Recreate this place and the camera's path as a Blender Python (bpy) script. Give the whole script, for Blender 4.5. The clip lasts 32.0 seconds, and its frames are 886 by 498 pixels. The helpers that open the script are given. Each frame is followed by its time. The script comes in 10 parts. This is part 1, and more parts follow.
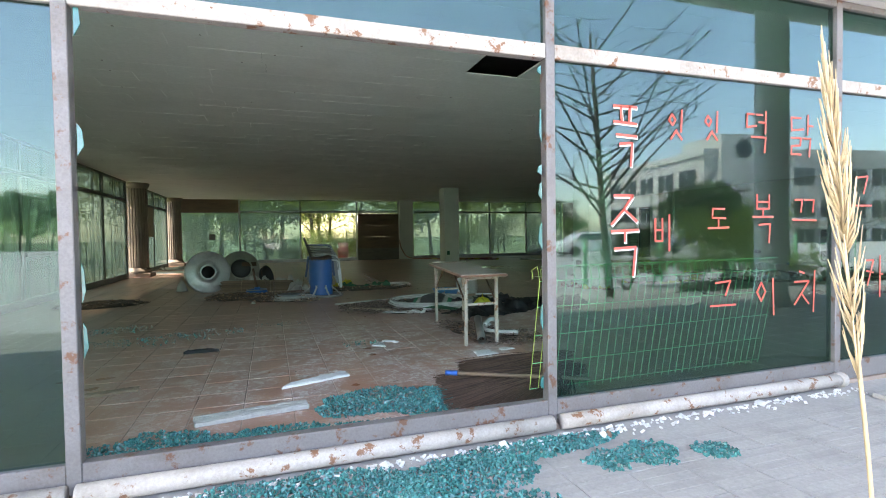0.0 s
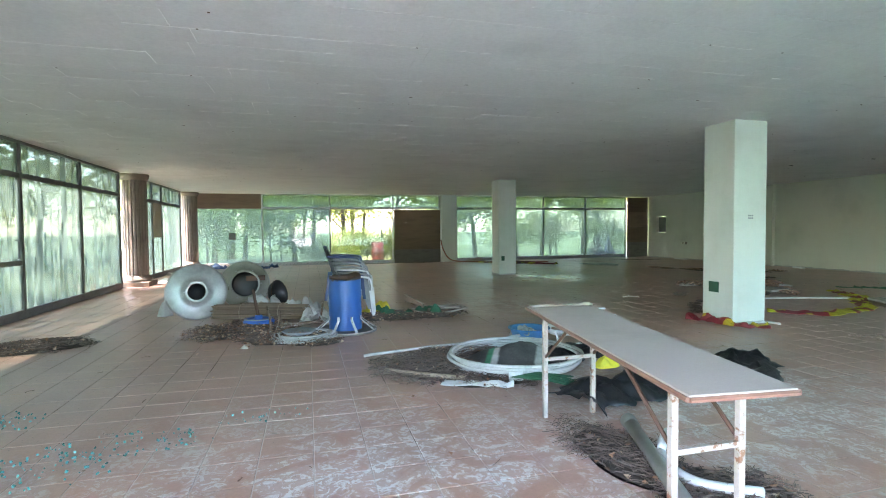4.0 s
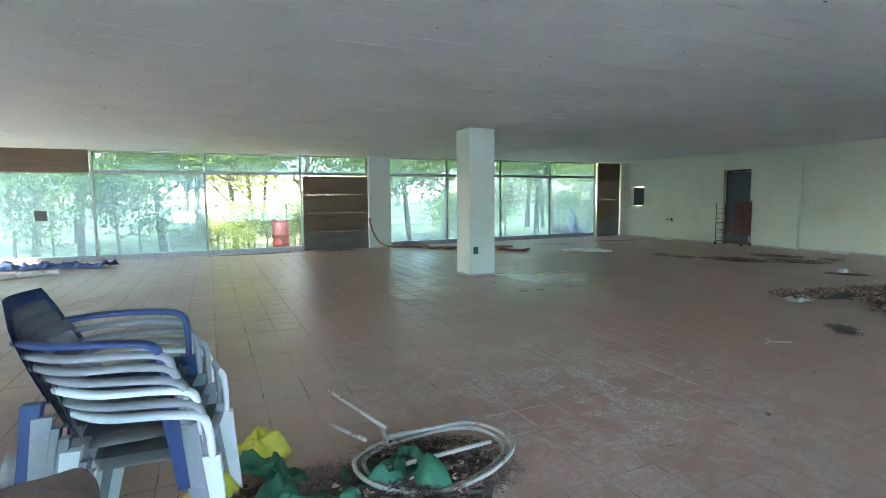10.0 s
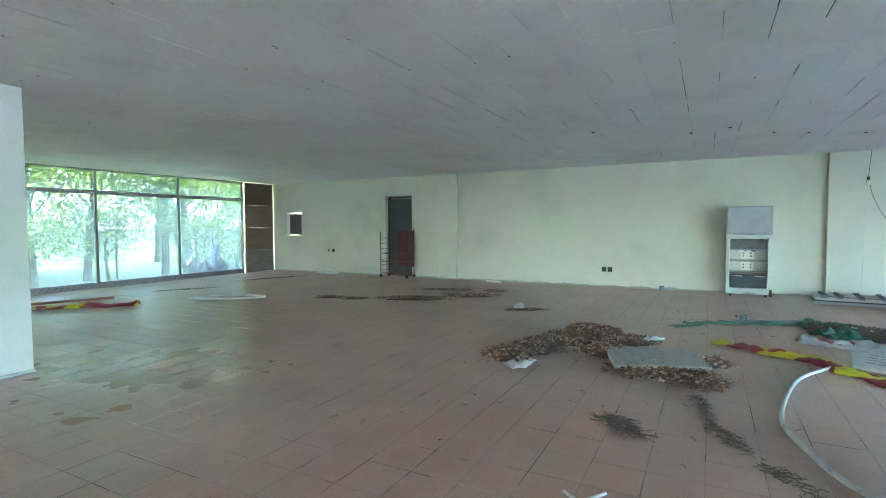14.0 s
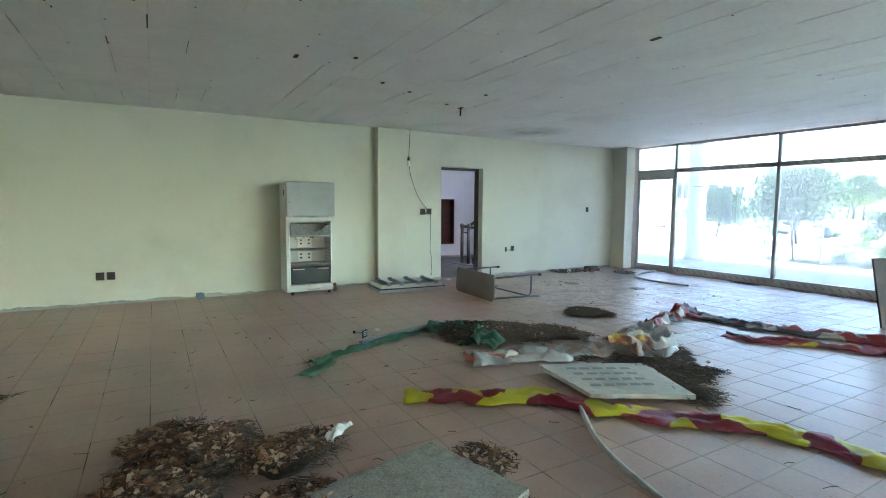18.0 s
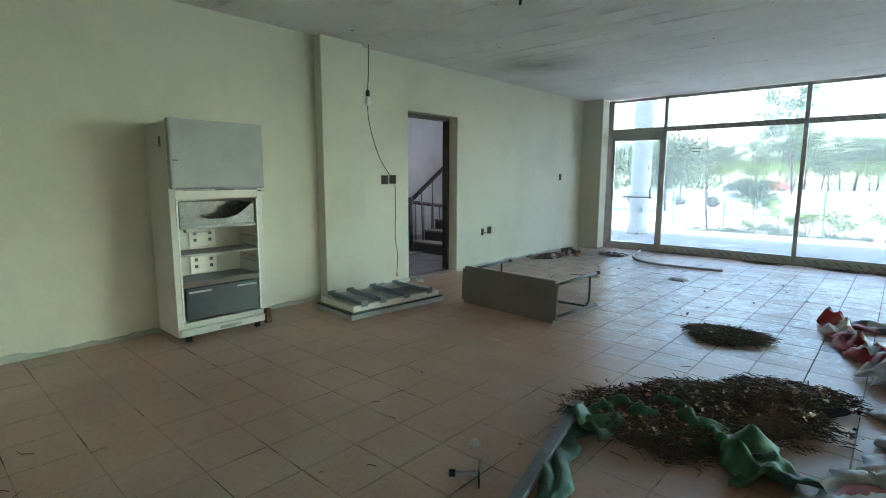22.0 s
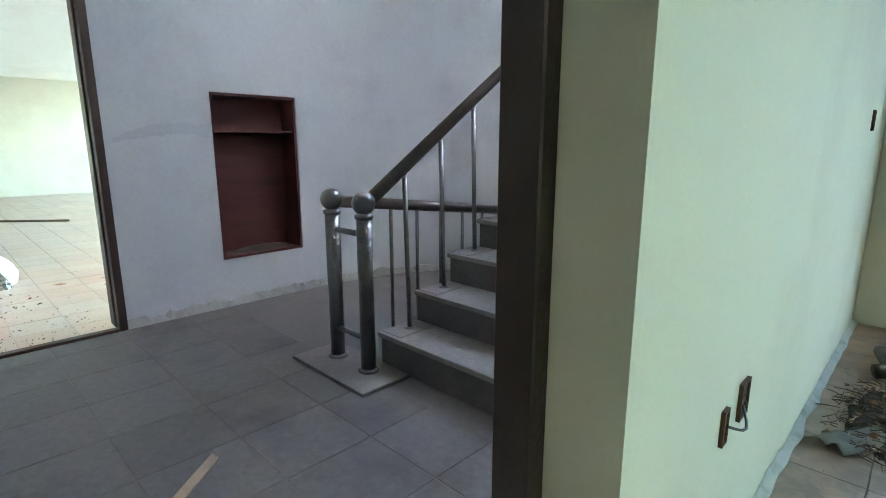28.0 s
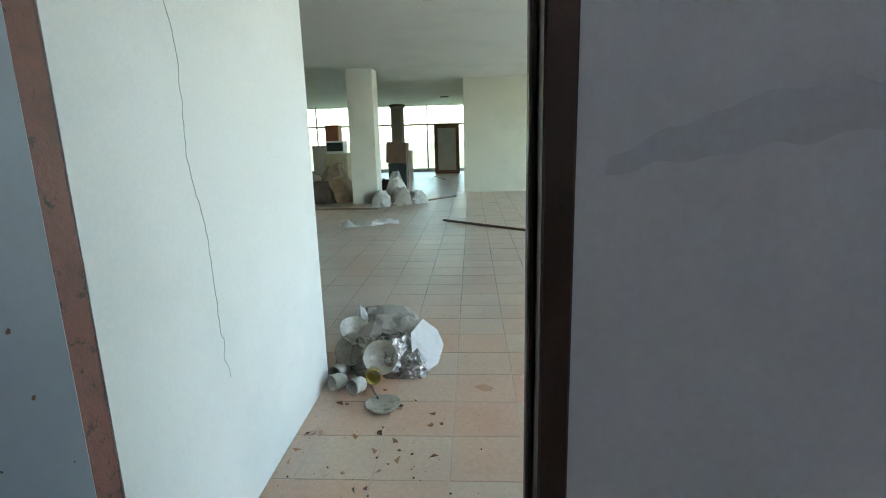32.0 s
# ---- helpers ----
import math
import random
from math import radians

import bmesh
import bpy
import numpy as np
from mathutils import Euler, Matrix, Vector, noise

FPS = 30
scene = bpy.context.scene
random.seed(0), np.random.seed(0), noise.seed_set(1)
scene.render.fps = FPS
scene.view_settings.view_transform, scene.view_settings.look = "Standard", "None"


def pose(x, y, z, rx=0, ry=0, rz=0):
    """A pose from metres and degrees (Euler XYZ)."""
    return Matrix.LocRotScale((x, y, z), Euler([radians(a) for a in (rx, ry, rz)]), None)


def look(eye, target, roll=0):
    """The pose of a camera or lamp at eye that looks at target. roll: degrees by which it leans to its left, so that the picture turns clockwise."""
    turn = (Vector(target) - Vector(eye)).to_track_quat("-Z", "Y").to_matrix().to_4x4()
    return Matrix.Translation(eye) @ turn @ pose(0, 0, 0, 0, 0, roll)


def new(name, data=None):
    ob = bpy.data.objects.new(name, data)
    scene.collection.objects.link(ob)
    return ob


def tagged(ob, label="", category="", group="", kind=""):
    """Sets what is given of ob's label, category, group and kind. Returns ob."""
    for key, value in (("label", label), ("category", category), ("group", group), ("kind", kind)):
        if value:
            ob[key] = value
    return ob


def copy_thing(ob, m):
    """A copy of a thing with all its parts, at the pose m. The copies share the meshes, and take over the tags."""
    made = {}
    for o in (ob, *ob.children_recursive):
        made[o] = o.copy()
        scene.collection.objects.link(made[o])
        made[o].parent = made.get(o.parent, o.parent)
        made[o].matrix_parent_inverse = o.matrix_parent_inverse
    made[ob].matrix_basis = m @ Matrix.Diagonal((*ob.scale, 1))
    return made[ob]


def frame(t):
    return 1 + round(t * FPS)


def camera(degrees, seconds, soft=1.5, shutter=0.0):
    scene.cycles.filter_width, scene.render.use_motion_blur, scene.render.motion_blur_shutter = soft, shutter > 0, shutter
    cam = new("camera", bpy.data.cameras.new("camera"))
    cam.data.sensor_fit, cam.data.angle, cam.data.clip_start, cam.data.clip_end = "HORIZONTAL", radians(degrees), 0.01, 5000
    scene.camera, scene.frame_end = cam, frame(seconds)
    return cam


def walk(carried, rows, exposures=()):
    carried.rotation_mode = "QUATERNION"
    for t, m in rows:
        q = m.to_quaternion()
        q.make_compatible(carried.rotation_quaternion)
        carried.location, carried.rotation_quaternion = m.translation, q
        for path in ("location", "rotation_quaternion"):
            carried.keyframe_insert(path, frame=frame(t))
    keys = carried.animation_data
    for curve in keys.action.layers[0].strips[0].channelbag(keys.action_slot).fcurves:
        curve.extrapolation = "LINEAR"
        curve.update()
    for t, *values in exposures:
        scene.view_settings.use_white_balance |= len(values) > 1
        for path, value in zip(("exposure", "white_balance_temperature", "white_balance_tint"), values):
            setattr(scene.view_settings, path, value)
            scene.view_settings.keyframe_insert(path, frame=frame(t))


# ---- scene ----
cam = camera(82.4, 32.0, soft=1.0)
PATH = [
    (0, (0.404, 0.713, 1.129), (1.048, 2.606, 1.074), -0.8),
    (0.5, (0.47, 0.969, 1.279), (1.096, 2.867, 1.219), -0.9),
    (1, (0.538, 1.31, 1.27), (1.165, 3.208, 1.211), -0.9),
    (1.5, (0.673, 1.688, 1.313), (1.299, 3.586, 1.257), -0.9),
    (2, (0.79, 2.063, 1.318), (1.41, 3.964, 1.267), -0.7),
    (2.5, (0.783, 2.509, 1.307), (1.358, 4.424, 1.253), -0.5),
    (3, (0.843, 2.955, 1.306), (1.387, 4.879, 1.241), -0.6),
    (3.5, (0.825, 3.355, 1.319), (1.331, 5.288, 1.25), -0.5),
    (5.5, (1.004, 4.952, 1.393), (1.595, 6.86, 1.3), -0.7),
    (6, (1.192, 5.383, 1.377), (1.807, 7.284, 1.29), -0.7),
    (6.5, (1.325, 5.823, 1.364), (1.987, 7.709, 1.286), -0.6),
    (7, (1.416, 6.297, 1.4), (2.132, 8.162, 1.324), -0.6),
    (7.5, (1.54, 6.836, 1.34), (2.315, 8.677, 1.249), -0.5),
    (8, (1.497, 7.361, 1.307), (2.291, 9.191, 1.157), -0.4),
    (8.5, (1.497, 7.815, 1.325), (2.297, 9.64, 1.147), -0.5),
    (9, (1.544, 8.32, 1.374), (2.347, 10.142, 1.188), -0.4),
    (9.5, (1.622, 8.767, 1.448), (2.427, 10.587, 1.257), -0.5),
    (10, (1.796, 9.21, 1.483), (2.625, 11.02, 1.287), -0.6),
    (10.5, (1.955, 9.627, 1.51), (2.857, 11.402, 1.318), -0.4),
    (11, (2.117, 9.898, 1.438), (3.268, 11.524, 1.261), -0.4),
    (11.5, (2.435, 10.285, 1.439), (3.806, 11.73, 1.262), -0.3),
    (12, (2.735, 10.579, 1.448), (4.221, 11.908, 1.29), -0.5),
    (12.5, (3.162, 10.851, 1.453), (4.778, 12.021, 1.313), -0.3),
    (13, (3.547, 11.148, 1.447), (5.22, 12.238, 1.327), -0.2),
    (13.5, (3.894, 11.478, 1.442), (5.607, 12.504, 1.34), -0.2),
    (15.5, (5.666, 12.639, 1.519), (7.631, 12.995, 1.417), -0.4),
    (16, (6.08, 12.826, 1.504), (8.077, 12.895, 1.404), -0.3),
    (16.5, (6.578, 12.967, 1.508), (8.564, 12.744, 1.411), -0.1),
    (17, (7.003, 13.078, 1.489), (8.923, 12.526, 1.393), 0.1),
    (17.5, (7.485, 13.127, 1.436), (9.307, 12.312, 1.312), 0.2),
    (18, (7.93, 13.279, 1.434), (9.659, 12.289, 1.264), 0.4),
    (18.5, (8.409, 13.39, 1.424), (10.046, 12.259, 1.221), 0.5),
    (19, (8.949, 13.585, 1.419), (10.532, 12.382, 1.197), 0.6),
    (19.5, (9.439, 13.757, 1.445), (10.993, 12.523, 1.201), 0.6),
    (20, (9.962, 13.804, 1.449), (11.503, 12.555, 1.197), 0.6),
    (20.5, (10.42, 13.785, 1.443), (11.953, 12.525, 1.192), 0.5),
    (21, (10.969, 13.605, 1.401), (12.456, 12.293, 1.143), 0.4),
    (21.5, (11.387, 13.34, 1.386), (12.82, 11.971, 1.118), 0.5),
    (22, (11.765, 12.988, 1.345), (13.093, 11.518, 1.067), 0.2),
    (22.5, (12.172, 12.612, 1.335), (13.421, 11.077, 1.042), 0.2),
    (23, (12.504, 12.199, 1.347), (13.668, 10.602, 1.04), 0.4),
    (23.5, (12.836, 11.692, 1.253), (13.924, 10.04, 0.958), -0.4),
    (24, (13.254, 11.203, 1.298), (14.281, 9.518, 0.975), 0.1),
    (24.5, (13.543, 10.723, 1.342), (14.548, 9.03, 0.989), 0.7),
    (25, (13.93, 10.289, 1.333), (14.94, 8.601, 0.972), 0.5),
    (25.5, (14.225, 9.856, 1.333), (15.3, 8.21, 0.963), 0.6),
    (26, (14.59, 9.515, 1.323), (15.78, 7.951, 0.951), 0.6),
    (26.5, (14.987, 9.137, 1.323), (16.254, 7.639, 0.936), -0.1),
    (28.5, (16.55, 7.925, 1.229), (18.021, 6.635, 0.815), 0.0),
    (29, (16.914, 7.693, 1.248), (18.56, 6.634, 0.836), -0.5),
    (29.5, (17.352, 7.645, 1.268), (19.162, 6.9, 0.854), -0.5),
    (30, (17.713, 7.547, 1.295), (19.611, 7.068, 0.884), -0.8),
    (30.5, (18.085, 7.468, 1.324), (20.033, 7.273, 0.916), -0.9),
    (31, (18.443, 7.509, 1.332), (20.401, 7.52, 0.925), -1.3),
    (31.5, (18.856, 7.548, 1.35), (20.811, 7.595, 0.93), -0.7),
    (32, (19.251, 7.515, 1.317), (21.203, 7.633, 0.897), -1.5),
]
EXPOSURES = [(0.0, 3.5, 7700, 18), (1.2, 4.3, 8000, 21), (2.0, 4.75, 7800, 23), (3.0, 5.05, 7300, 27), (6.0, 5.5, 6500, 31), (8.0, 5.75, 6500, 34), (11.0, 6.05, 5900, 32), (13.0, 6.35, 5900, 31), (16.0, 7.0, 6200, 32), (17.2, 6.55, 6300, 31), (18.5, 6.25, 7200, 31), (20.0, 6.1, 7200, 29), (22.0, 5.95, 7400, 26), (25.0, 5.45, 7600, 23), (26.5, 5.45, 7600, 21), (28.5, 6.6, 7300, 15), (30.0, 6.1, 7200, 14), (31.0, 5.8, 7600, 16), (32.0, 5.05, 7700, 18)]
walk(cam, [(t, look(eye, target, roll)) for t, eye, target, roll in PATH], exposures=EXPOSURES)

# ---- world and sun ----
SUN_AZ, SUN_EL = radians(264), radians(56)
world = bpy.data.worlds.new("sky_world")
scene.world = world
world.use_nodes = True
_n = world.node_tree.nodes
_sky = _n.new("ShaderNodeTexSky")
_sky.sky_type, _sky.sun_disc = "NISHITA", False
_sky.sun_elevation, _sky.sun_rotation = SUN_EL, SUN_AZ
_n["Background"].inputs["Strength"].default_value = 0.15
world.node_tree.links.new(_sky.outputs["Color"], _n["Background"].inputs["Color"])
_sun = bpy.data.lights.new("sun", "SUN")
_sun.energy, _sun.angle, _sun.color = 2.2, radians(0.6), (1.0, 0.95, 0.86)
sun = new("sun", _sun)
_dir = Vector((math.sin(SUN_AZ) * math.cos(SUN_EL), math.cos(SUN_AZ) * math.cos(SUN_EL), math.sin(SUN_EL)))
sun.matrix_world = look(_dir * 60, (0, 0, 0))

# ---- plan ----
XW, XE, YS, YN, CEIL = -3.56, 16.5, 3.36, 24.6, 2.82
# tile pitch along x and y, and a joint on each axis: main hall, second hall
GRID = (0.3139, 0.3087, 0.525, 6.245)
GRID2 = (0.31, 0.315, 20.39, 7.62)

# ---- materials ----
def nodes_of(name):
    m = bpy.data.materials.new(name)
    m.use_nodes = True
    t = m.node_tree
    return m, t, t.nodes["Principled BSDF"], t.links.new


def noise_at(t, link, scale, detail=4.0, rough=0.6, stretch=None):
    """World-space noise value output."""
    g = t.nodes.new("ShaderNodeNewGeometry")
    src = g.outputs["Position"]
    if stretch:
        mp = t.nodes.new("ShaderNodeMapping")
        mp.inputs["Scale"].default_value = stretch
        link(src, mp.inputs["Vector"])
        src = mp.outputs["Vector"]
    n = t.nodes.new("ShaderNodeTexNoise")
    n.inputs["Scale"].default_value = scale
    n.inputs["Detail"].default_value = detail
    n.inputs["Roughness"].default_value = rough
    link(src, n.inputs["Vector"])
    return n.outputs["Fac"]


def ramp(t, link, src, a, b, lo=0.0, hi=1.0):
    r = t.nodes.new("ShaderNodeMapRange")
    r.inputs["From Min"].default_value = a
    r.inputs["From Max"].default_value = b
    r.inputs["To Min"].default_value = lo
    r.inputs["To Max"].default_value = hi
    link(src, r.inputs["Value"])
    return r.outputs["Result"]


def mix(t, link, fac, c1, c2, mode="MIX"):
    x = t.nodes.new("ShaderNodeMix")
    x.data_type, x.blend_type = "RGBA", mode
    for s, v in ((x.inputs[0], fac), (x.inputs[6], c1), (x.inputs[7], c2)):
        if isinstance(v, (int, float)):
            s.default_value = v
        elif isinstance(v, tuple):
            s.default_value = (*v, 1)
        else:
            link(v, s)
    return x.outputs[2]


def surface(name, col, stain, rough=0.6, big=1.2, fine=40.0, stain_lo=0.5, stain_hi=0.75, bump=0.15,
            metal=0.0, stretch=None, grain=0.25, vary=0.0, island=False, wear=None, wear_at=(0.62, 0.68),
            wear_scale=9.0, rough2=None, spec=0.5):
    """A worn surface: base colour, stains at a large scale, grain at a fine one, chips of another colour."""
    m, t, p, link = nodes_of(name)
    s = ramp(t, link, noise_at(t, link, big, 5.0, 0.62, stretch), stain_lo, stain_hi)
    c = mix(t, link, s, col, stain)
    f = noise_at(t, link, fine, 3.0, 0.7, stretch)
    g = ramp(t, link, f, 0.25, 0.75, 1.0 - grain, 1.0 + grain * 0.4)
    c = mix(t, link, 1.0, c, g, "MULTIPLY")
    if vary:
        if island:
            ri = t.nodes.new("ShaderNodeNewGeometry").outputs["Random Per Island"]
        else:
            ri = t.nodes.new("ShaderNodeObjectInfo").outputs["Random"]
        v = ramp(t, link, ri, 0.0, 1.0, 1.0 - vary, 1.0 + vary)
        c = mix(t, link, 1.0, c, v, "MULTIPLY")
    if wear:
        w = ramp(t, link, noise_at(t, link, wear_scale, 6.0, 0.7), *wear_at)
        c = mix(t, link, w, c, wear)
    link(c, p.inputs["Base Color"])
    if rough2 is not None:
        link(ramp(t, link, s, 0, 1, rough, rough2), p.inputs["Roughness"])
    else:
        link(ramp(t, link, f, 0.2, 0.8, max(rough - 0.12, 0.03), min(rough + 0.12, 1)), p.inputs["Roughness"])
    p.inputs["Metallic"].default_value = metal
    p.inputs["Specular IOR Level"].default_value = spec
    if bump:
        b = t.nodes.new("ShaderNodeBump")
        b.inputs["Strength"].default_value = bump
        b.inputs["Distance"].default_value = 0.01
        link(f, b.inputs["Height"])
        link(b.outputs["Normal"], p.inputs["Normal"])
    return m


def pane_glass(name, tint, dust, dust_col, streak=None, ior=1.6, sheen=(1, 1, 1), soft=5.0, even=0.0):
    """Tinted pane: see-through, mirror by Fresnel, with a film of dust that scatters light."""
    m, t, p, link = nodes_of(name)
    t.nodes.remove(p)
    out = t.nodes["Material Output"]
    tr = t.nodes.new("ShaderNodeBsdfTransparent")
    tr.inputs["Color"].default_value = (*tint, 1)
    gl = t.nodes.new("ShaderNodeBsdfGlossy")
    gl.inputs["Roughness"].default_value = 0.0
    gl.inputs["Color"].default_value = (*sheen, 1)
    lw = t.nodes.new("ShaderNodeLayerWeight")
    lw.inputs["Blend"].default_value = 0.5
    pw = t.nodes.new("ShaderNodeMath")
    pw.operation = "POWER"
    pw.inputs[1].default_value = 5.0
    link(lw.outputs["Facing"], pw.inputs[0])
    f0 = ((ior - 1) / (ior + 1)) ** 2
    a = t.nodes.new("ShaderNodeMixShader")
    link(ramp(t, link, pw.outputs[0], 0.0, 1.0, f0, 0.9), a.inputs[0])
    link(tr.outputs[0], a.inputs[1])
    link(gl.outputs[0], a.inputs[2])
    tl = t.nodes.new("ShaderNodeBsdfTranslucent")
    tl.inputs["Color"].default_value = (*dust_col, 1)
    df = t.nodes.new("ShaderNodeBsdfDiffuse")
    df.inputs["Color"].default_value = (*dust_col, 1)
    d = t.nodes.new("ShaderNodeMixShader")
    d.inputs[0].default_value = 0.25
    link(tl.outputs[0], d.inputs[1])
    link(df.outputs[0], d.inputs[2])
    n = noise_at(t, link, 1.1, soft, 0.7 if soft > 2 else 0.4, streak or (1, 1, 0.35))
    f = ramp(t, link, n, 0.3, 0.75, dust * (0.55 + 0.4 * even), min(dust * (1.5 - 0.4 * even), 1))
    b = t.nodes.new("ShaderNodeMixShader")
    link(f, b.inputs[0])
    link(a.outputs[0], b.inputs[1])
    link(d.outputs[0], b.inputs[2])
    link(b.outputs[0], out.inputs["Surface"])
    return m


M = {}
M["cream"] = surface("cream_wall", (0.52, 0.51, 0.425), (0.44, 0.43, 0.355), 0.75, 0.8, 60, bump=0.06, grain=0.05, wear=(0.27, 0.26, 0.21), wear_at=(0.74, 0.78), wear_scale=14)
M["white_wall"] = surface("white_wall", (0.64, 0.66, 0.63), (0.55, 0.575, 0.55), 0.8, 0.9, 70, bump=0.06, grain=0.06)
M["stair_wall"] = surface("stair_wall", (0.595, 0.62, 0.635), (0.48, 0.495, 0.505), 0.8, 0.9, 50, bump=0.08, grain=0.08)
M["column"] = surface("column_paint", (0.62, 0.64, 0.575), (0.55, 0.57, 0.50), 0.6, 1.5, 60, bump=0.04, grain=0.05)
M["ceiling"] = surface("ceiling_board", (0.80, 0.795, 0.79), (0.70, 0.695, 0.69), 0.85, 0.7, 30, bump=0.08, grain=0.08, vary=0.02, island=True, wear=(0.40, 0.38, 0.35), wear_at=(0.70, 0.80), wear_scale=1.6)
M["seam"] = surface("ceiling_gap", (0.05, 0.05, 0.05), (0.08, 0.08, 0.08), 0.9)


def calc(t, link, op, a, b=None):
    n = t.nodes.new("ShaderNodeMath")
    n.operation = op
    for s, v in ((n.inputs[0], a), (n.inputs[1], b)):
        if isinstance(v, (int, float)):
            s.default_value = v
        elif v is not None:
            link(v, s)
    return n.outputs[0]


def spot(t, link, at, r0, r1):
    """1 inside r1 of a point, falling to 0 at r0."""
    g = t.nodes.new("ShaderNodeNewGeometry")
    d = t.nodes.new("ShaderNodeVectorMath")
    d.operation = "DISTANCE"
    link(g.outputs["Position"], d.inputs[0])
    d.inputs[1].default_value = at
    return ramp(t, link, d.outputs["Value"], r0, r1)


def swirl(t, link, scale, detail, rough, warp):
    n = t.nodes.new("ShaderNodeTexNoise")
    for k, v in (("Scale", scale), ("Detail", detail), ("Roughness", rough), ("Distortion", warp)):
        n.inputs[k].default_value = v
    link(t.nodes.new("ShaderNodeNewGeometry").outputs["Position"], n.inputs["Vector"])
    return n.outputs["Fac"]


def soot_stain(m, at, r0, r1, col, amount):
    """A soft smoke stain on a painted surface."""
    t = m.node_tree
    link = t.links.new
    p = t.nodes["Principled BSDF"]
    old = p.inputs["Base Color"].links[0].from_socket
    f = calc(t, link, "MULTIPLY", spot(t, link, at, r0, r1), ramp(t, link, noise_at(t, link, 2.2, 3.0, 0.6), 0.3, 0.7, 0.4 * amount, amount))
    link(mix(t, link, f, old, col), p.inputs["Base Color"])


soot_stain(M["ceiling"], (15.45, 7.0, CEIL), 0.75, 0.05, (0.10, 0.095, 0.09), 0.8)


def tile_material(name, island, grid, scuffs, bare, dust=(0.45, 0.32, 0.255), dirt=(), polish=(), tones=((0.46, 0.17, 0.085), (0.40, 0.175, 0.10))):
    """Glazed terracotta under dust: two clay tones, dust that lies thicker towards the joints,
    powdery white scuffs in the trodden areas, bare clay where feet keep it clean."""
    m, t, p, link = nodes_of(name)
    ri = t.nodes.new("ShaderNodeNewGeometry").outputs["Random Per Island"] if island else t.nodes.new("ShaderNodeObjectInfo").outputs["Random"]
    clay = mix(t, link, ri, *tones)
    sx = t.nodes.new("ShaderNodeSeparateXYZ")
    link(t.nodes.new("ShaderNodeNewGeometry").outputs["Position"], sx.inputs[0])
    rim = None
    for axis, pitch, joint in (("X", grid[0], grid[2]), ("Y", grid[1], grid[3])):
        u = calc(t, link, "FRACT", calc(t, link, "MULTIPLY", calc(t, link, "SUBTRACT", sx.outputs[axis], joint - 100 * pitch), 1 / pitch))
        d = calc(t, link, "ABSOLUTE", calc(t, link, "SUBTRACT", u, 0.5))
        rim = d if rim is None else calc(t, link, "SMOOTH_MAX", rim, d)
    wob = noise_at(t, link, 7.0, 3.0, 0.6)
    rim = ramp(t, link, calc(t, link, "ADD", rim, calc(t, link, "MULTIPLY", calc(t, link, "SUBTRACT", wob, 0.5), 0.25)), 0.05, 0.55)
    film = ramp(t, link, noise_at(t, link, 0.42, 4.0, 0.6), 0.34, 0.62, 0.55, 1.0)
    for at, r0, r1, amount in bare:
        film = calc(t, link, "MULTIPLY", film, calc(t, link, "SUBTRACT", 1.0, calc(t, link, "MULTIPLY", spot(t, link, at, r0, r1), amount)))
    film = calc(t, link, "ADD", calc(t, link, "MULTIPLY", film, 0.76), calc(t, link, "MULTIPLY", rim, 0.18))
    film = calc(t, link, "ADD", film, calc(t, link, "MULTIPLY", calc(t, link, "SUBTRACT", noise_at(t, link, 2.6, 3.0, 0.55), 0.5), 0.2))
    film = ramp(t, link, film, 0.0, 1.0)
    c = mix(t, link, film, clay, dust)
    c = mix(t, link, 1.0, c, ramp(t, link, noise_at(t, link, 1.1, 3.0, 0.55), 0.3, 0.7, 0.86, 1.10), "MULTIPLY")
    grain = noise_at(t, link, 38.0, 3.0, 0.7)
    c = mix(t, link, 1.0, c, ramp(t, link, grain, 0.25, 0.75, 0.86, 1.06), "MULTIPLY")
    specks = ramp(t, link, noise_at(t, link, 55.0, 1.0, 0.4), 0.735, 0.76)
    c = mix(t, link, calc(t, link, "MULTIPLY", specks, 0.7), c, (0.08, 0.06, 0.045))
    mask = None
    for at, r0, r1 in scuffs:
        s = spot(t, link, at, r0, r1)
        mask = s if mask is None else calc(t, link, "MAXIMUM", mask, s)
    if mask is not None:
        clump = ramp(t, link, swirl(t, link, 3.2, 5.0, 0.6, 0.8), 0.43, 0.54)
        curl = ramp(t, link, swirl(t, link, 13.0, 6.0, 0.7, 1.6), 0.48, 0.56)
        haze = calc(t, link, "MULTIPLY", clump, 0.22)
        white = calc(t, link, "MAXIMUM", haze, calc(t, link, "MULTIPLY", clump, curl))
        white = calc(t, link, "MULTIPLY", calc(t, link, "MULTIPLY", white, mask), 0.9)
        c = mix(t, link, white, c, (0.66, 0.63, 0.60))
    for at, r0, r1 in dirt:
        patch = ramp(t, link, swirl(t, link, 4.0, 5.0, 0.65, 1.0), 0.40, 0.60, 0.1, 0.85)
        c = mix(t, link, calc(t, link, "MULTIPLY", patch, spot(t, link, at, r0, r1)), c, (0.19, 0.155, 0.12))
    link(c, p.inputs["Base Color"])
    rough = ramp(t, link, film, 0.1, 0.9, 0.22, 0.42)
    for at, r0, r1 in polish:
        clean = calc(t, link, "MULTIPLY", spot(t, link, at, r0, r1), ramp(t, link, swirl(t, link, 1.6, 4.0, 0.6, 0.6), 0.25, 0.75, 0.3, 1.0))
        rough = calc(t, link, "SUBTRACT", rough, calc(t, link, "MULTIPLY", clean, 0.22))
    link(rough, p.inputs["Roughness"])
